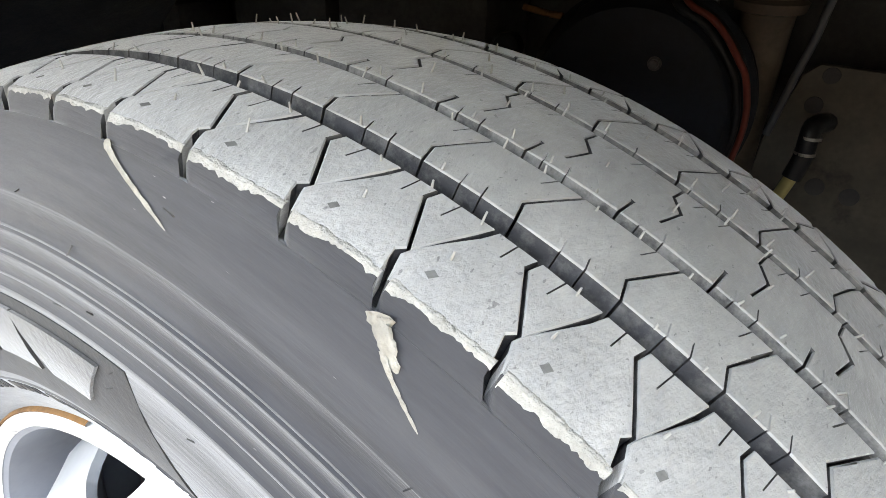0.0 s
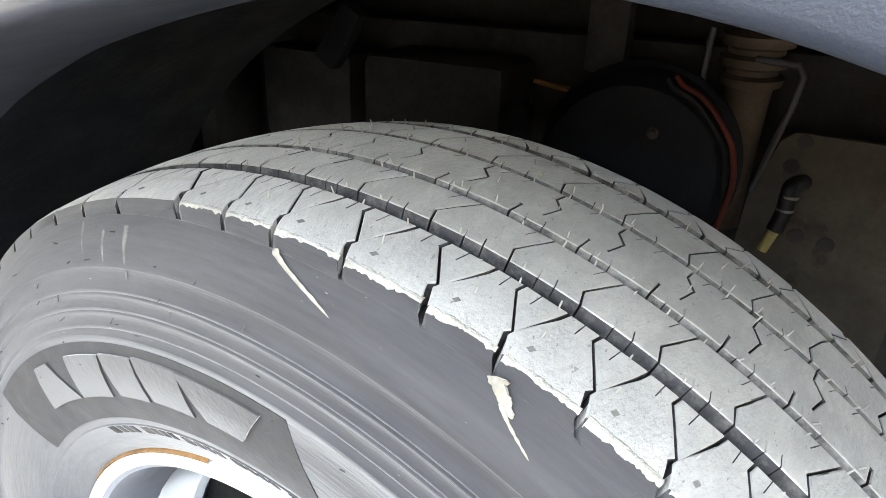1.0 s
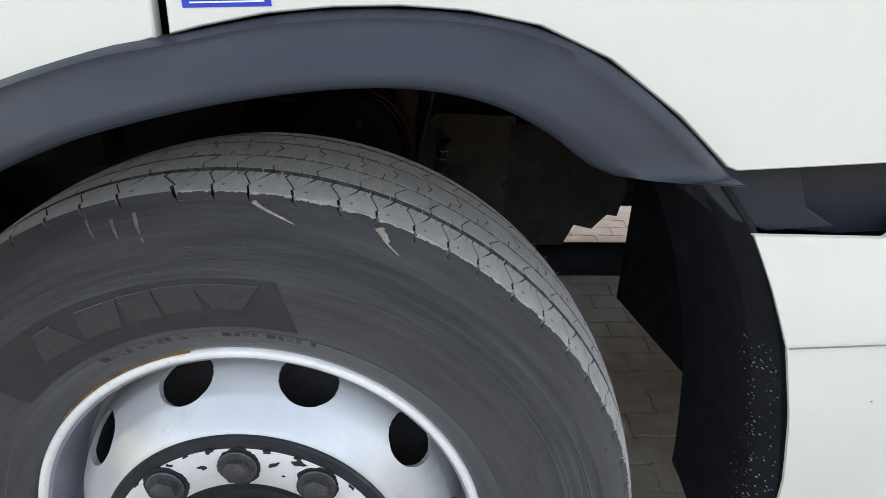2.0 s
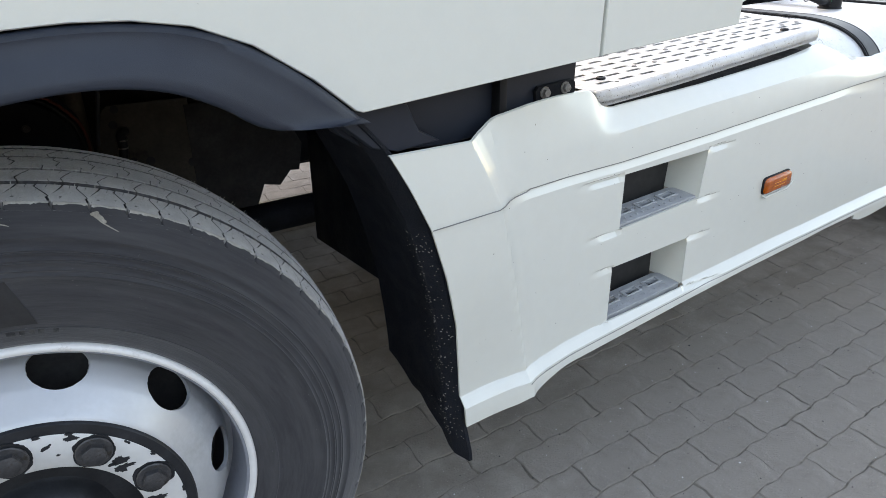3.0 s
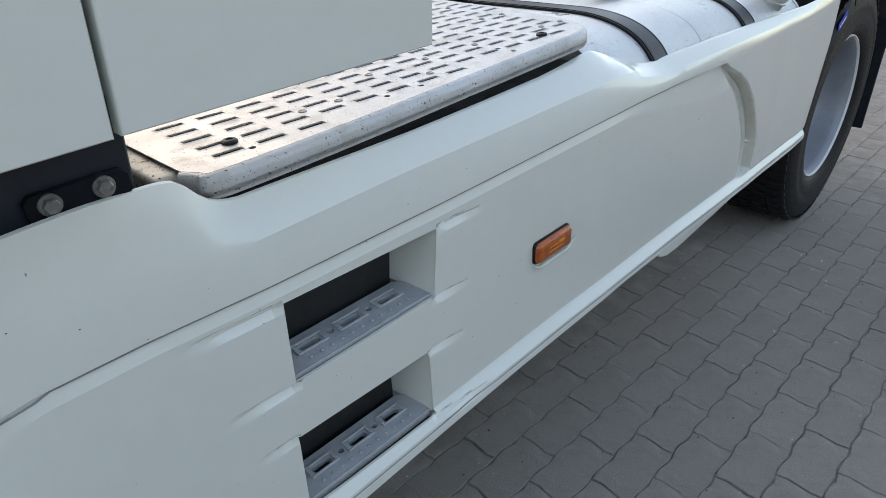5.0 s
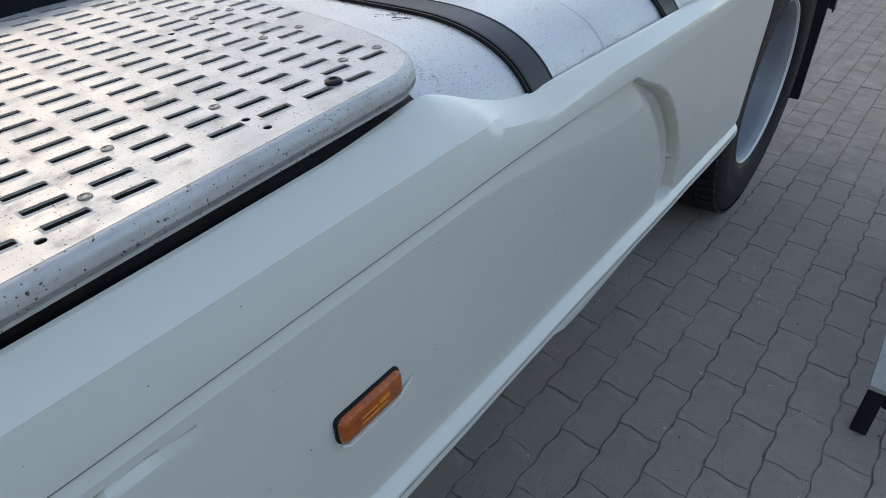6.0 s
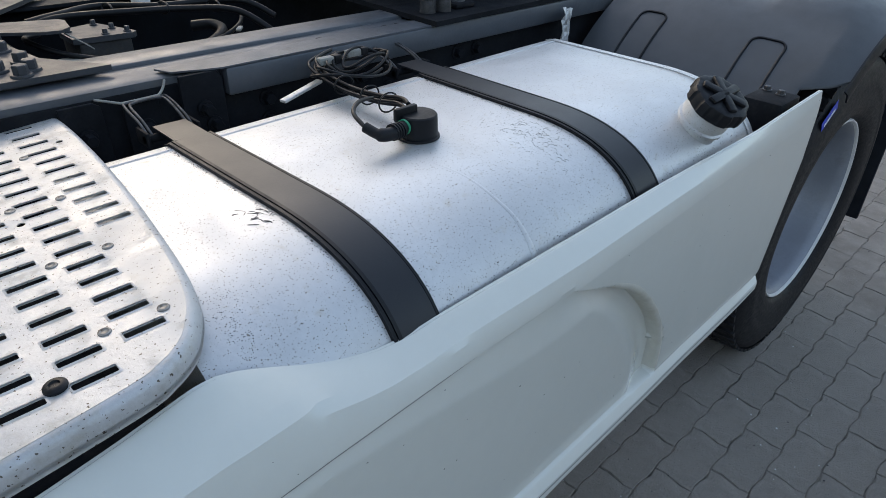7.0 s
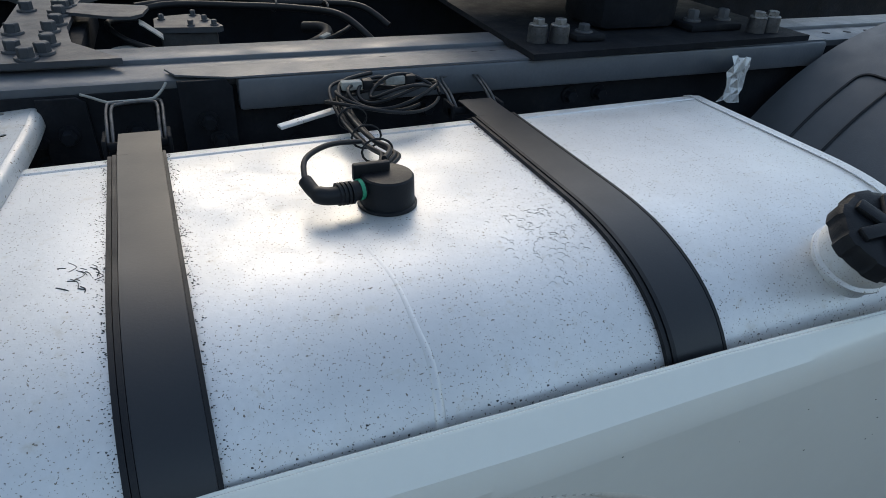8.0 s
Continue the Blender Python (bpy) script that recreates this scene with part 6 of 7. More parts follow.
# fifth wheel and its mounting plate
fifth = part("mounting_plate", prism(bmesh.new(), [(2.832, 0.728), (3.545, 0.752), (3.545, 1.652), (2.90, 1.676), (2.86, 1.2)], 0.012), CHASSIS, truck, "dark steel mounting plate on the rails", 0, Matrix.Translation((0, 0, 1.0985)))
sp = mesh_of(lathe(bmesh.new(), [(0.0, 0.020), (0.030, 0.019), (0.031, 0.016), (0.031, 0.0002)], 20), NUT, 35, "spacer")
for x, y in ((2.885, 0.815), (2.928, 0.805), (3.43, 0.80), (3.47, 0.80)):
    s = part("spacer", sp, NUT, truck, "rusty spacer sleeve", at=Matrix.Translation((x, y, 1.0990)) @ Matrix.Rotation(radians(90), 4, "X"))
    part("spacer_bolt", hexbolt(bmesh.new(), (x, y, 1.1302), (0, 0, 1), 0.0125, 0.011), STEEL, truck, "bare steel hexagon bolt", 35)
part("clamp_foot", box(bmesh.new(), (2.96, 0.79, 1.099), (3.03, 0.85, 1.113), 0.006), CHASSIS, truck, "clamp under a bolt")
part("clamp_bolt", hexbolt(bmesh.new(), (2.992, 0.818, 1.113), (0, 0, 1), 0.0125, 0.013), DULL, truck, "dark bolt", 35)
part("pedestal", box(bmesh.new(), (3.06, 0.86, 1.099), (3.26, 1.02, 1.28), 0.02), CHASSIS, truck, "dark cast pedestal of the fifth wheel")
box_bm = box(bmesh.new(), (3.27, 0.82, 1.099), (3.41, 0.90, 1.115), 0.005)
part("clamp_foot", box_bm, CHASSIS, truck, "long clamp foot on the plate")
for x in (3.30, 3.385):
    part("clamp_bolt", hexbolt(bmesh.new(), (x, 0.86, 1.115), (0, 0, 1), 0.013, 0.020), DULL, truck, "dark bolt", 35)
part("fifth_wheel", prism(bmesh.new(), [(2.85, 0.95), (3.5, 0.90), (3.9, 1.05), (3.9, 1.35), (3.5, 1.50), (2.85, 1.45)], 0.06), CHASSIS, truck, "dark greasy coupling plate", 0, Matrix.Translation((0, 0, 1.34)))
part("red_tag", box(bmesh.new(), (3.075, 0.852, 1.225), (3.095, 0.86, 1.25), 0.003), RED, truck, "small red tag")
foil, crumple = bmesh.new(), random.Random(8)
foil_at = Matrix.Translation((3.305, 0.7, 1.0)) @ Matrix.Rotation(0.4, 4, "Z") @ Matrix.Rotation(0.2, 4, "Y") @ Matrix.Translation((-3.2, -0.7, -1.0))
sheet(foil, [[foil_at @ Vector((3.150 + 0.017 * i + crumple.uniform(-0.003, 0.003), 0.700 + crumple.uniform(-0.006, 0.006), 0.982 + 0.0155 * k + crumple.uniform(-0.004, 0.004))) for k in range(7)] for i in range(7)], 0.0010, (0, 1, 0))
part("foil_label", foil, PLATE, truck, "crumpled silvery foil label behind the tank", 0)

# ---- rear wheel and mudguard ----
REAR_X = 3.86
REAR_Y = 0.048


def rear_wheel():
    wheel = new("rear_wheel")
    wheel.parent = truck
    wheel.matrix_basis = Matrix.Translation((REAR_X, REAR_Y, HUB_Z))
    tagged(wheel, "outer rear wheel with a deep silver dish")
    side = [(0.040, 0.2965), (0.022, 0.303), (0.010, 0.318), (0.003, 0.345), (0.0, 0.375), (0.0022, 0.400), (0.0012, 0.402), (0.003, 0.418), (0.009, 0.452), (0.020, 0.478), (0.034, 0.486)]
    whole = side + [(0.10, 0.492), (0.20, 0.492)] + [(0.300 - y, r) for y, r in side[::-1]]
    tyre = part("tyre", lathe(bmesh.new(), whole, 160), DRIVE, wheel, "black rubber drive tyre", 55)
    lug = bmesh.new()
    for k in range(64):
        a = 2 * math.pi * k / 64
        for y0, y1, da, w in ((0.018, 0.085, 0.0, 0.030), (0.093, 0.147, 0.05, 0.031), (0.155, 0.208, 0.02, 0.031), (0.216, 0.283, 0.06, 0.030)):
            c = [Vector((r * math.sin(a + da + s * w * 0.5 * 2 + e), y, r * math.cos(a + da + s * w * 0.5 * 2 + e))) for r in (0.484, 0.499) for y, e in ((y0, 0.0), (y1, 0.02)) for s in (-1, 1)]
            vs = [lug.verts.new(p) for p in c]
            if y0 < 0.02:
                vs[4].co *= 0.99
                vs[5].co *= 0.99
            for q in ((4, 5, 7, 6), (0, 1, 5, 4), (2, 3, 7, 6), (0, 2, 6, 4), (1, 3, 7, 5)):
                lug.faces.new([vs[i] for i in q])
    part("drive_tread", lug, DRIVE, tyre, "chunky black drive tread", 0)
    part("rim_flange", lathe(bmesh.new(), [(0.040, 0.2990), (0.026, 0.2990), (0.0215, 0.2965), (0.0215, 0.2925), (0.026, 0.2895), (0.034, 0.2890)], 120), FLANGE, wheel, "bright rolled edge of the rim", 50)
    rim = [(0.030, 0.2890), (0.034, 0.2830), (0.060, 0.2770), (0.090, 0.2740), (0.130, 0.2690), (0.150, 0.2600), (0.165, 0.2400), (0.172, 0.2000), (0.170, 0.1500), (0.168, 0.0001)]
    part("rim", lathe(bmesh.new(), rim, 120), DISH, wheel, "deep grey painted rim dish", 45)
    part("hub_end", lathe(bmesh.new(), [(0.168, 0.125), (0.140, 0.120), (0.125, 0.100), (0.122, 0.0002)], 40), HUB, wheel, "dark planetary hub")
    part("inner_tyre", lathe(bmesh.new(), [(0.33 + y, r) for y, r in side] + [(0.63 - y, r) for y, r in side[::-1]], 60), SIDEWALL, wheel, "inner twin tyre", 60)
    return wheel


rear_wheel()


def mudguard():
    rows = []
    ys = [0.020, 0.026, 0.045, 0.085, 0.10, 0.12, 0.20, 0.28, 0.30, 0.32, 0.44, 0.56, 0.70, 0.728]
    for k in range(45):
        a = radians(-74 + 150 * k / 44)
        row = []
        front = 0.085 * smooth(radians(-38), radians(-43), a)
        for y in ys:
            y = y + front * max(0.0, 1 - (y - 0.020) / 0.18)
            r = 0.600 - 0.030 * smooth(0.08, 0.02, y) + 0.012 * smooth(0.15, 0.5, y)
            r += 0.014 * smooth(radians(-22), radians(-17), a) * smooth(0.085, 0.12, y) * smooth(0.32, 0.28, y)
            row.append(Vector((REAR_X + 0.02 + r * math.sin(a), y, HUB_Z + 0.035 + r * math.cos(a))))
        rows.append(row)
    return sheet(bmesh.new(), rows, 0.006, (0, 0, -1))


guard = part("mudguard", mudguard(), GUARD, truck, "matt dark grey plastic mudguard over the rear wheels", 50)
for y0, y1, a0, a1 in ((0.190, 0.282, -50, -31.8), (0.530, 0.612, -50, -31.0)):
    loop, bend = [], 2.4
    steps = [(a0 + (a1 - bend - a0) * k / 12, y1) for k in range(12)]
    steps += [(a1 - bend + bend * math.sin(q), y1 - 0.025 * (1 - math.cos(q))) for q in (radians(90 * k / 6) for k in range(7))]
    steps += [(a1 - bend + bend * math.cos(q), y0 + 0.025 * (1 - math.sin(q))) for q in (radians(90 * k / 6) for k in range(7))]
    steps += [(a0 + (a1 - bend - a0) * k / 12, y0) for k in range(11, -1, -1)]
    for a, y in steps:
        r = 0.6008 + 0.012 * smooth(0.15, 0.5, y)
        loop.append(Vector((REAR_X + 0.02 + r * math.sin(radians(a)), y, HUB_Z + 0.035 + r * math.cos(radians(a)))))
    part("guard_rib", tube(bmesh.new(), loop, 0.0035, 6), BLACK, guard, "dark arched edge pressed in the mudguard", 60)
lip_rows = []
for k in range(45):
    a = radians(-40 + 116 * k / 44)
    lip_rows.append([Vector((REAR_X + 0.02 + r * math.sin(a), y, HUB_Z + 0.035 + r * math.cos(a))) for r, y in ((0.572, 0.016), (0.560, 0.010), (0.530, 0.012))])
part("guard_lip", sheet(bmesh.new(), lip_rows, 0.004, (0, 1, 0)), BLACK, guard, "turned down outer lip of the mudguard", 50)
part("rear_flap", box(bmesh.new(), (4.355, 0.03, 0.30), (4.372, 0.62, 0.80), 0.004), FLAP, truck, "black rear mud flap")
bkt = part("guard_bracket", box(bmesh.new(), (3.180, 0.045, 0.93), (3.285, 0.130, 1.000), 0.005), CHASSIS, truck, "black bracket beside the filler", 40)
for x, y in ((3.264, 0.112), (3.254, 0.078)):
    part("guard_bolt", hexbolt(bmesh.new(), (x, y, 1.0005), (0, 0, 1), 0.0075, 0.008), NUT, bkt, "", 35)
label = part("tyre_sticker", box(bmesh.new(), (-0.045, 0, -0.016), (0.045, 0.0010, 0.016), 0.0004), BLUE, truck, "small blue label stuck to the rear tyre", 0, Matrix.Translation((3.608, 0.0545, 0.874)) @ Matrix.Rotation(radians(-32), 4, "Y"))
for x0, x1 in ((-0.030, -0.018), (-0.014, 0.004), (0.008, 0.030)):
    part("print_bar", box(bmesh.new(), (x0, -0.0006, -0.012), (x1, 0.0004, -0.003), 0.0002), PRINT, label, "", 0)

# ---- inside the front wheel arch ----
part("engine_block", box(bmesh.new(), (-0.95, 0.95, 0.55), (0.50, 1.50, 1.23), 0.03), HAZED_SHADE, truck, "black engine behind the wheel")
part("front_rail", box(bmesh.new(), (-1.3, 0.80, 0.72), (0.549, 0.87, 1.02), 0.005), HAZED_SHADE, truck, "black front chassis rail")
# rear half of the mounting plate, darker to hold the shade there
part("rear_plate", panel([(0.40, 0.668), (0.455, 0.664), (0.535, 0.664), (0.556, 0.712), (0.596, 0.703), (0.626, 0.736), (0.649, 0.733), (0.662, 0.80), (0.60, 0.93), (0.40, 0.93)], 0.644, 0.010, 0.002), HAZED_SHADE, truck, "rear half of the mounting plate, shade put into its colour")
mount = part("mount_plate", panel([(0.205, 0.690), (0.420, 0.668), (0.428, 0.76), (0.41, 0.945), (0.250, 0.948), (0.236, 0.935), (0.215, 0.86)], 0.645, 0.010, 0.002), BRACKET, truck, "sandy painted steel mounting plate")
# dark discs on the plate paint the shade of its holes
for x, z, r in ((0.254, 0.907, 0.0085), (0.312, 0.818, 0.0095), (0.278, 0.822, 0.0095), (0.262, 0.938, 0.008), (0.40, 0.80, 0.010)):
    part("plate_hole", lathe(bmesh.new(), [(-0.0006, 0.0001), (-0.0006, r), (0, r + 0.0003)], 20), HAZED_SHADE, mount, "", 0, Matrix.Translation((x, 0.6444, z)))
part("damper", lathe(bmesh.new(), [(-0.20, 0.0002), (-0.20, 0.024), (-0.03, 0.027), (-0.012, 0.028), (-0.010, 0.036), (0.0, 0.038), (0.004, 0.030), (0.010, 0.030), (0.014, 0.040), (0.024, 0.041), (0.028, 0.033), (0.034, 0.033), (0.038, 0.042), (0.05, 0.042), (0.055, 0.020), (0.09, 0.018), (0.09, 0.0002)], 36), DAMPER, truck, "brown dusty damper on its bracket", 40, Matrix.Translation((0.187, 0.690, 1.0)) @ Matrix.Rotation(radians(94), 4, "X"))
for line in (((0.136, 0.66, 1.055), (0.134, 0.66, 1.0), (0.150, 0.66, 0.93)), ((0.190, 0.652, 1.024), (0.236, 0.642, 1.022), (0.243, 0.640, 1.010), (0.238, 0.640, 0.970), (0.230, 0.640, 0.935), (0.218, 0.640, 0.870))):
    part("damper_fork", tube(bmesh.new(), list(line), 0.0042, 8), DULL, truck, "steel fork round the damper", 50)
part("brake_chamber", lathe(bmesh.new(), [(-0.05, 0.0002), (-0.05, 0.105), (-0.035, 0.118), (0.0, 0.122), (0.004, 0.128), (0.018, 0.128), (0.022, 0.122), (0.08, 0.110), (0.08, 0.0002)], 48), SHADE_BLACK, truck, "black round brake chamber", 40, Matrix.Translation((0.075, 0.63, 0.885)))
part("chamber_bolt", hexbolt(bmesh.new(), (0.100, 0.579, 0.938), (0, -1, 0), 0.005, 0.006), NUT, truck, "small dull bolt", 35)
part("round_cap", lathe(bmesh.new(), [(0, 0.018), (-0.02, 0.018), (-0.024, 0.014), (-0.024, 0.0002)], 24), CHASSIS, truck, "round dark cap", 40, Matrix.Translation((-0.096, 0.66, 0.922)))
part("brown_bar", box(bmesh.new(), (-0.022, 0.68, 0.985), (0.032, 0.72, 1.24), 0.004), HAZED_SHADE, truck, "upright bar behind the wheel")
part("copper_pipe", tube(bmesh.new(), [(-0.075, 0.64, 0.972), (-0.040, 0.64, 0.967), (-0.025, 0.64, 0.966)], 0.004, 8), RUST, truck, "copper coloured pipe end", 50)
HOSE_LINE = [(0.116, 0.580, 1.006), (0.126, 0.575, 0.997), (0.146, 0.573, 0.988), (0.162, 0.573, 0.974), (0.178, 0.573, 0.954), (0.188, 0.574, 0.939), (0.193, 0.575, 0.923), (0.197, 0.580, 0.901), (0.196, 0.590, 0.870), (0.185, 0.600, 0.800)]
part("red_hose", tube(bmesh.new(), curve_points(HOSE_LINE, 6), 0.0034, 9), RED, truck, "red air hose curving over the brake chamber", 60)
part("black_hose", tube(bmesh.new(), curve_points([(x - 0.009, y + 0.004, z - 0.005) for x, y, z in HOSE_LINE], 6), 0.0042, 9), BLACK, truck, "black air hose beside the red one", 60)
part("hose_end", tube(bmesh.new(), curve_points([(0.270, 0.62, 0.897), (0.258, 0.59, 0.897), (0.257, 0.585, 0.870), (0.252, 0.583, 0.846)], 6), 0.0095, 10), BLACK, truck, "black hose end", 60)
part("yellow_fitting", tube(bmesh.new(), [(0.252, 0.583, 0.846), (0.244, 0.581, 0.820)], 0.0065, 10), YELLOW, truck, "yellow fitting on a hose end", 60)
for x, z, r in ((0.2575, 0.872, 0.0102), (0.2590, 0.888, 0.0100)):
    part("hose_band", tube(bmesh.new(), [(x, 0.5855, z - 0.0015), (x, 0.5855, z + 0.0015)], r, 12), STEEL, truck, "", 50)
for lo, hi in (((-1.30, 0.62, 0.70), (-0.92, 0.79, 0.98)), ((-0.88, 0.66, 0.74), (-0.70, 0.79, 0.92)), ((-0.62, 0.70, 0.80), (-0.42, 0.79, 0.97)), ((-0.36, 0.64, 0.84), (-0.12, 0.79, 0.985)), ((0.42, 0.66, 0.86), (0.62, 0.79, 1.20)), ((-0.75, 0.50, 0.55), (-0.58, 0.72, 0.72))):
    part("housing", box(bmesh.new(), lo, hi, 0.02), HAZED_SHADE, truck, "black housing in the wheel arch")
part("stay", box(bmesh.new(), (-0.40, 0.60, 0.96), (-0.36, 0.63, 1.06), 0.006, Matrix.Translation((-0.38, 0.6, 1.0)) @ Matrix.Rotation(0.6, 4, "Y") @ Matrix.Translation((0.38, -0.6, -1.0))), CHASSIS, truck, "slanting steel stay")
part("air_reservoir", tube(bmesh.new(), [(0.40, 0.90, 0.515), (0.42, 0.90, 0.515), (1.56, 0.90, 0.515), (1.58, 0.90, 0.515)], [0.03, 0.045, 0.045, 0.03], 24), SHADE_BLACK, truck, "black air reservoir beneath the chassis rail", 50)
part("front_bumper", box(bmesh.new(), (-1.32, 0.0, 0.20), (-1.20, 2.40, 1.0), 0.05), WHITE, truck, "white front bumper")
# unseen block between the rails, added to darken the ground below
part("transmission", box(bmesh.new(), (0.51, 0.96, 0.63), (2.08, 1.44, 0.98), 0.04), SHADE_BLACK, truck, "unseen black block between the rails, added to stop light")
part("front_bulkhead", box(bmesh.new(), (-0.80, 0.02, 0.16), (-0.74, 2.30, 1.24), 0.01), SHADE_BLACK, truck, "black panel ahead of the wheel arch")
part("axle_beam", box(bmesh.new(), (-0.06, 0.34, 0.40), (0.06, 2.06, 0.50), 0.02), CHASSIS, truck, "dark front axle beam")
part("far_wheel", lathe(bmesh.new(), [(0, 0.30), (0, 0.44), (0.03, 0.485), (0.28, 0.485), (0.31, 0.44), (0.31, 0.30)], 48), SIDEWALL, truck, "far front wheel", 50, Matrix.Translation((0, 2.07, HUB_Z)))
part("far_skirt", box(bmesh.new(), (0.45, 2.36, 0.24), (3.2, 2.39, 0.98), 0.01), WHITE, truck, "white skirt on the far side")
part("far_box", box(bmesh.new(), (1.852, 1.80, 0.48), (3.1, 2.34, 1.0), 0.08), SHADE_BLACK, truck, "black box on the far side")
# unseen far-side panel, flap and box, added to keep sun from under the truck
part("far_arch_panel", box(bmesh.new(), (-1.19, 2.385, 0.50), (0.449, 2.405, 0.98), 0.004), SHADE_BLACK, truck, "unseen dark panel round the far wheel, added to stop light")
part("far_mud_flap", box(bmesh.new(), (0.60, 1.80, 0.22), (0.615, 2.35, 0.98), 0.003), SHADE_BLACK, truck, "unseen black flap behind the far wheel, added to stop light")
part("far_battery_box", box(bmesh.new(), (0.62, 1.85, 0.32), (1.85, 2.34, 0.95), 0.03), SHADE_BLACK, truck, "unseen black box on the far side, added to stop light")
part("spring_hanger", box(bmesh.new(), (0.34, 0.72, 0.54), (0.49, 0.795, 0.78), 0.02), SHADE_BLACK, truck, "black spring hanger below the rail")
part("far_rear_wheel", lathe(bmesh.new(), [(0, 0.30), (0, 0.44), (0.03, 0.485), (0.60, 0.485), (0.63, 0.44), (0.63, 0.30)], 48), SIDEWALL, truck, "far rear wheels", 50, Matrix.Translation((REAR_X, 1.77, HUB_Z)))

# ---- pressure sticker on the door ----
sticker = part("sticker", box(bmesh.new(), (0, -0.0008, 0), (0.074, 0.0005, 0.040), 0.0003), BLUE, door, "blue tyre pressure sticker", 0, Matrix.Translation((-0.020, CAB_Y, 1.1745)) @ Matrix.Rotation(-0.055, 4, "Y"))


def words(text, size, where, material, parent):
    font = bpy.data.curves.new("words", "FONT")
    font.body, font.size, font.extrude = text, size, 0.0002
    tmp = bpy.data.objects.new("words", font)
    scene.collection.objects.link(tmp)
    me = bpy.data.meshes.new_from_object(tmp.evaluated_get(bpy.context.evaluated_depsgraph_get()))
    bpy.data.objects.remove(tmp)
    me.materials.clear()
    me.materials.append(material)
    return part("printed_words", me, material, parent, "", at=where)


UP = Matrix.Translation((-0.0195, CAB_Y - 0.0012, 1.1745)) @ Matrix.Rotation(-0.055, 4, "Y") @ Matrix.Rotation(radians(90), 4, "X")
words("Reifenfülldruck", 0.0072, UP @ Matrix.Translation((0.002, 0.0225, 0)), PRINT, door)
words("9,0", 0.0075, UP @ Matrix.Translation((0.0515, 0.0225, 0)), YPRINT, door)
words("bar", 0.0072, UP @ Matrix.Translation((0.0625, 0.0225, 0)), PRINT, door)
for lo, hi in (((0.020, 0.0075, 0), (0.068, 0.0145, 0.0004)), ((0.006, 0.0065, 0), (0.017, 0.0155, 0.0004)), ((0.006, 0.0035, 0), (0.068, 0.0048, 0.0004))):
    part("sticker_bar", box(bmesh.new(), lo, hi), PRINT, door, "plain white bar on the sticker", 0, UP)

# ---- low metal stand beside the truck ----
stand = thing("metal_stand", "weathered grey metal stand with holes on dark legs", "stand")
part("top_plate", prism(bmesh.new(), [(2.835, -0.535), (3.75, -0.535), (3.75, -0.95), (2.835, -0.95)], 0.012, [slot(2.90 + 0.14 * k, -0.60, 0.05, 0.030, 4) for k in range(5)]), CONCRETE, stand, "grey plate with round holes", 0, Matrix.Translation((0, 0, 0.155)))
for lo, hi in (((2.836, -0.575, 0.0), (2.862, -0.537, 0.142)), ((2.836, -0.948, 0.0), (2.862, -0.91, 0.142)), ((3.72, -0.575, 0.0), (3.748, -0.537, 0.142)), ((3.72, -0.948, 0.0), (3.748, -0.91, 0.142)), ((2.8625, -0.56, 0.10), (3.7195, -0.545, 0.142)), ((2.838, -0.9095, 0.10), (2.852, -0.5755, 0.142))):
    part("leg" if lo[2] == 0 else "rim_bar", box(bmesh.new(), lo, hi, 0.004), CHASSIS, stand)

# ---- pavers ----
L, W, J = 0.217, 0.1085, 0.0032


def paver_mesh(seed):
    r = random.Random(seed)
    bm = bmesh.new()
    n = 7
    ring = []
    for (ax, ay), (bx, by) in (((-L / 2, -W / 2), (L / 2, -W / 2)), ((L / 2, -W / 2), (L / 2, W / 2)), ((L / 2, W / 2), (-L / 2, W / 2)), ((-L / 2, W / 2), (-L / 2, -W / 2))):
        k = n if abs(bx - ax) > abs(by - ay) else 4
        for i in range(k):
            t = i / k
            x, y = ax + (bx - ax) * t, ay + (by - ay) * t
            wave = 0.0040 * math.sin(2 * math.pi * x / L * 2) if abs(by - ay) < 1e-6 else 0.0
            wx = 0.0045 * math.sin(2 * math.pi * (y / W)) if abs(bx - ax) < 1e-6 else 0.0
            shrink = 1 - J / W
            ring.append((x * (1 - J / L) + wx + r.uniform(-0.0016, 0.0016), y * shrink + wave + r.uniform(-0.0016, 0.0016)))
    top = [bm.verts.new((x * 0.984, y * 0.968, r.uniform(-0.0006, 0.0003))) for x, y in ring]
    mid = [bm.verts.new((x, y, -0.0018 + r.uniform(-0.0012, 0.0007))) for x, y in ring]
    low = [bm.verts.new((x, y, -0.02)) for x, y in ring]
    bm.faces.new(top)
    for a, b in ((top, mid), (mid, low)):
        for i in range(len(a)):
            bm.faces.new((a[i], b[i], b[(i + 1) % len(a)], a[(i + 1) % len(a)]))
    return mesh_of(bm, PAVER, 12, "paver")


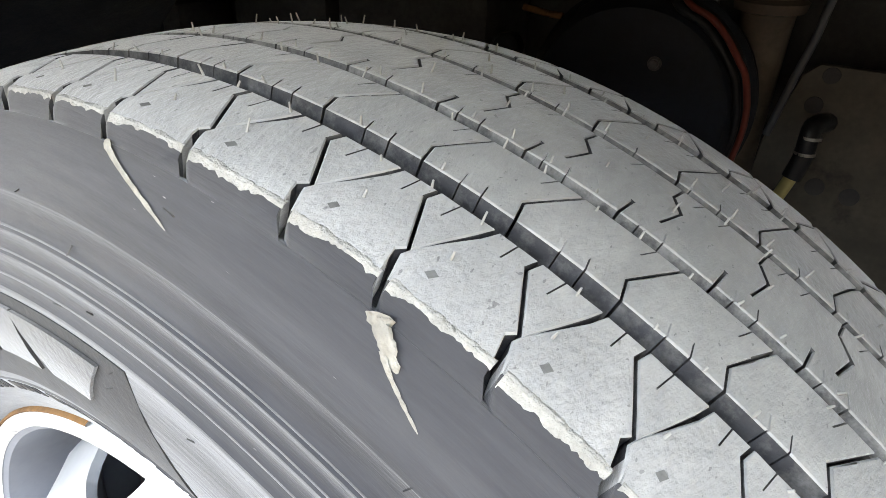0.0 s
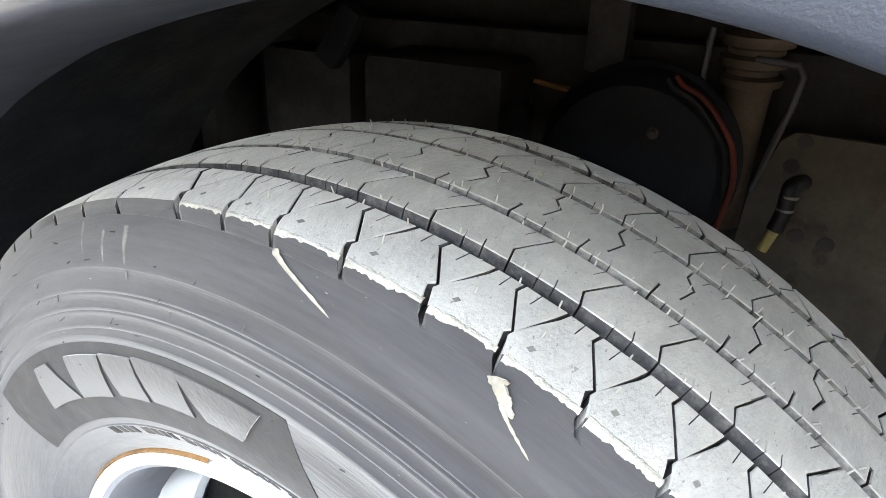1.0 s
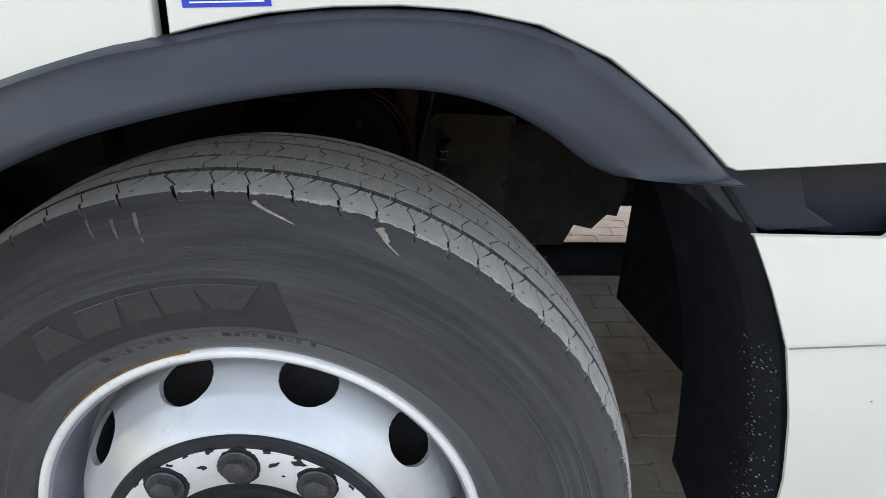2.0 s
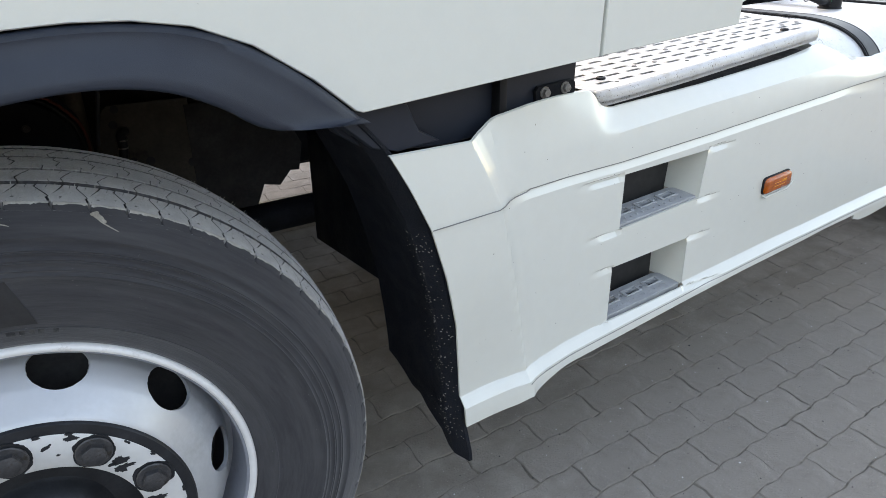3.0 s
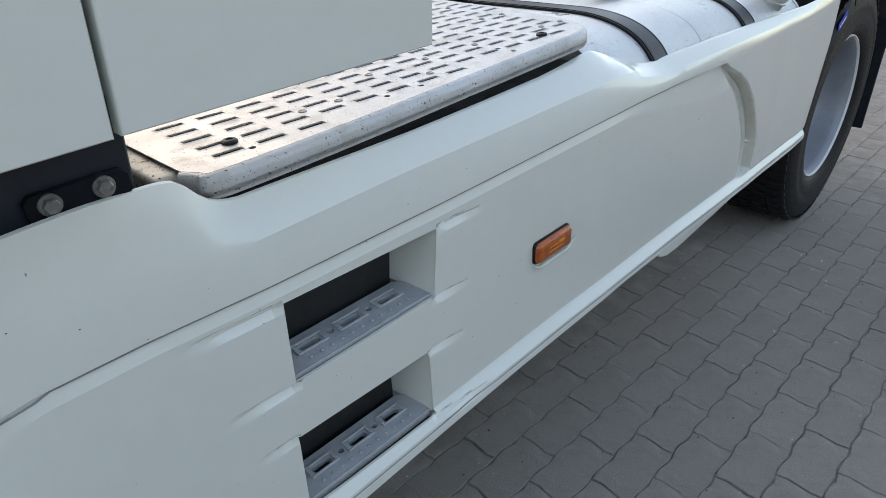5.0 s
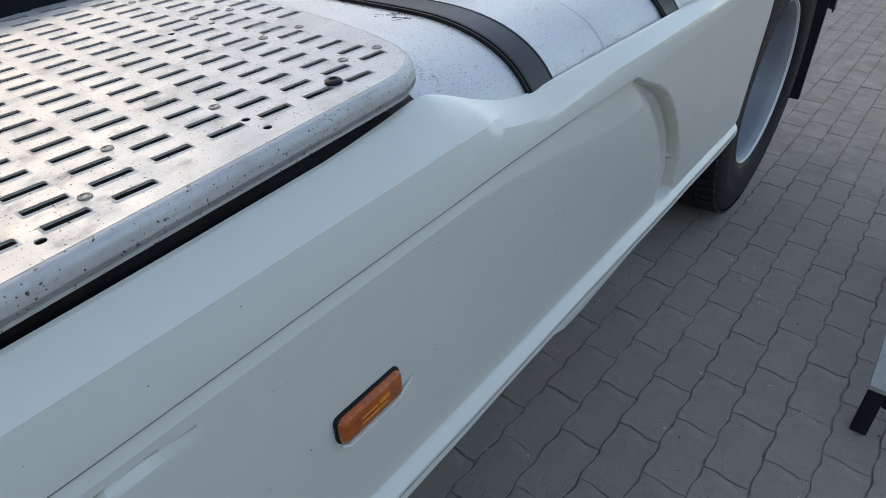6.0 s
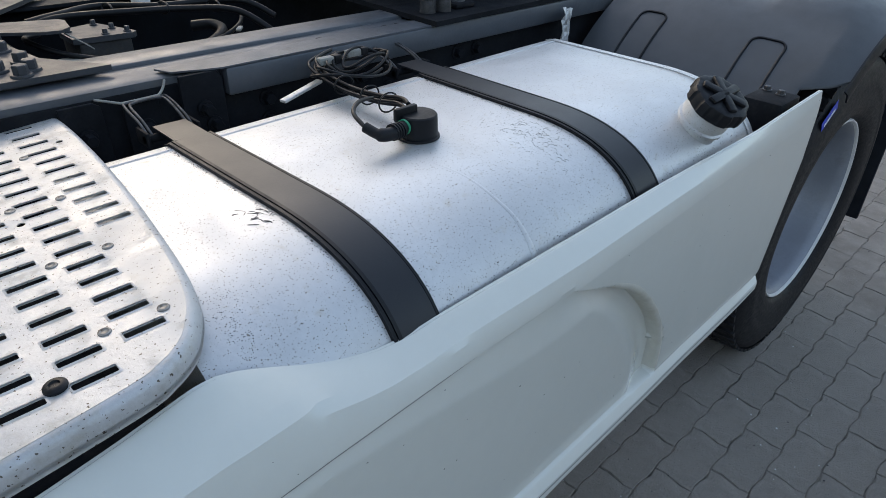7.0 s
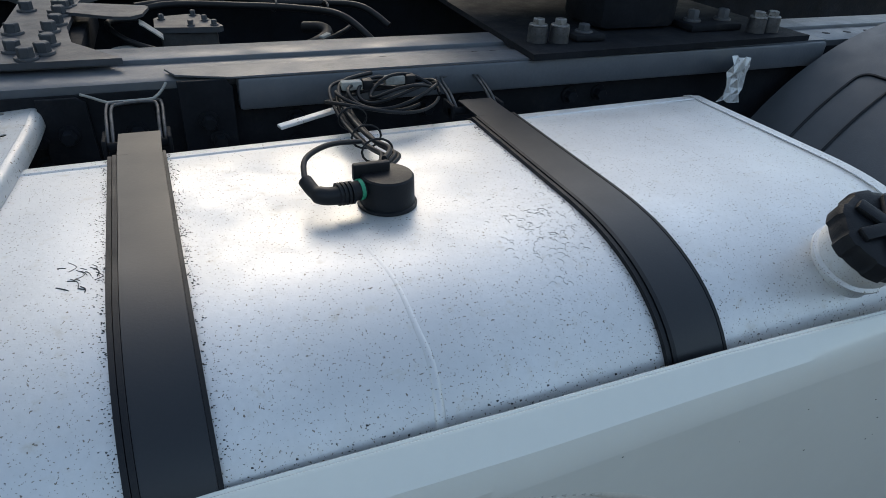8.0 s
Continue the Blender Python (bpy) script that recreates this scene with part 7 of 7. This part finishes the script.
kinds = [paver_mesh(k) for k in range(8)]
paving = tagged(new("paving"), "worn grey concrete pavers laid in rows with sandy joints", "paving", kind="structure")
rnd = random.Random(21)
rest = []
for j in range(-26, 40):
    for i in range(-14, 52):
        x, y = i * L + (0.5 * L if j % 2 else 0) + rnd.uniform(-0.002, 0.002), 0.0415 + (j + 0.5) * W
        at = Matrix.Translation((x, y, rnd.uniform(-0.0012, 0.0006))) @ Euler((rnd.gauss(0, 0.004), rnd.gauss(0, 0.003), rnd.gauss(0, 0.005))).to_matrix().to_4x4()
        if 1.0 < x < 4.3 and -0.75 < y < 0.26:
            part("paver", kinds[rnd.randrange(8)], PAVER, paving, at=at)
            continue
        rest.append((rnd.randrange(8), at))
raw = []
for me in kinds:
    co = np.empty(len(me.vertices) * 3)
    me.vertices.foreach_get("co", co)
    raw.append((co.reshape(-1, 3), [tuple(p.vertices) for p in me.polygons]))
verts, faces = [], []
for k, at in rest:
    co, polys = raw[k]
    m = np.array(at)
    base = len(verts)
    verts.extend((co @ m[:3, :3].T + m[:3, 3]).tolist())
    faces.extend(tuple(v + base for v in p) for p in polys)
me = bpy.data.meshes.new("pavers")
me.from_pydata(verts, [], faces)
me.materials.append(PAVER)
for p in me.polygons:
    p.use_smooth = True
me.set_sharp_from_angle(angle=radians(12))
tagged(part("pavers", me, PAVER, paving, "grey pavers further off"), kind="stuff")

# ---- grit scattered on the pavers ----
for name, shade, count, seed in (("pale_grit", PRINT, 260, 5), ("grey_grit", CONCRETE, 900, 6), ("dark_grit", GROOVE, 500, 7)):
    pick = random.Random(seed)
    verts, faces = [], []
    for _ in range(count):
        x, y, r = pick.uniform(0.6, 5.2), pick.uniform(-1.0, 0.35), pick.uniform(0.0008, 0.0032) * pick.uniform(0.6, 1.3)
        base = len(verts)
        turn = pick.uniform(0, 6.28)
        ring = [(x + r * pick.uniform(0.6, 1.2) * math.cos(turn + q * 1.57), y + r * pick.uniform(0.6, 1.2) * math.sin(turn + q * 1.57), -0.0005 + r * pick.uniform(0.0, 0.4)) for q in range(4)]
        verts += ring + [(x, y, r * pick.uniform(0.7, 1.1)), (x, y, -0.003)]
        for q in range(4):
            faces += [(base + q, base + (q + 1) % 4, base + 4), (base + (q + 1) % 4, base + q, base + 5)]
    me = bpy.data.meshes.new(name)
    me.from_pydata(verts, [], faces)
    me.materials.append(shade)
    tagged(part(name, me, shade, paving, "small stones and crumbs lying on the pavers"), kind="stuff")
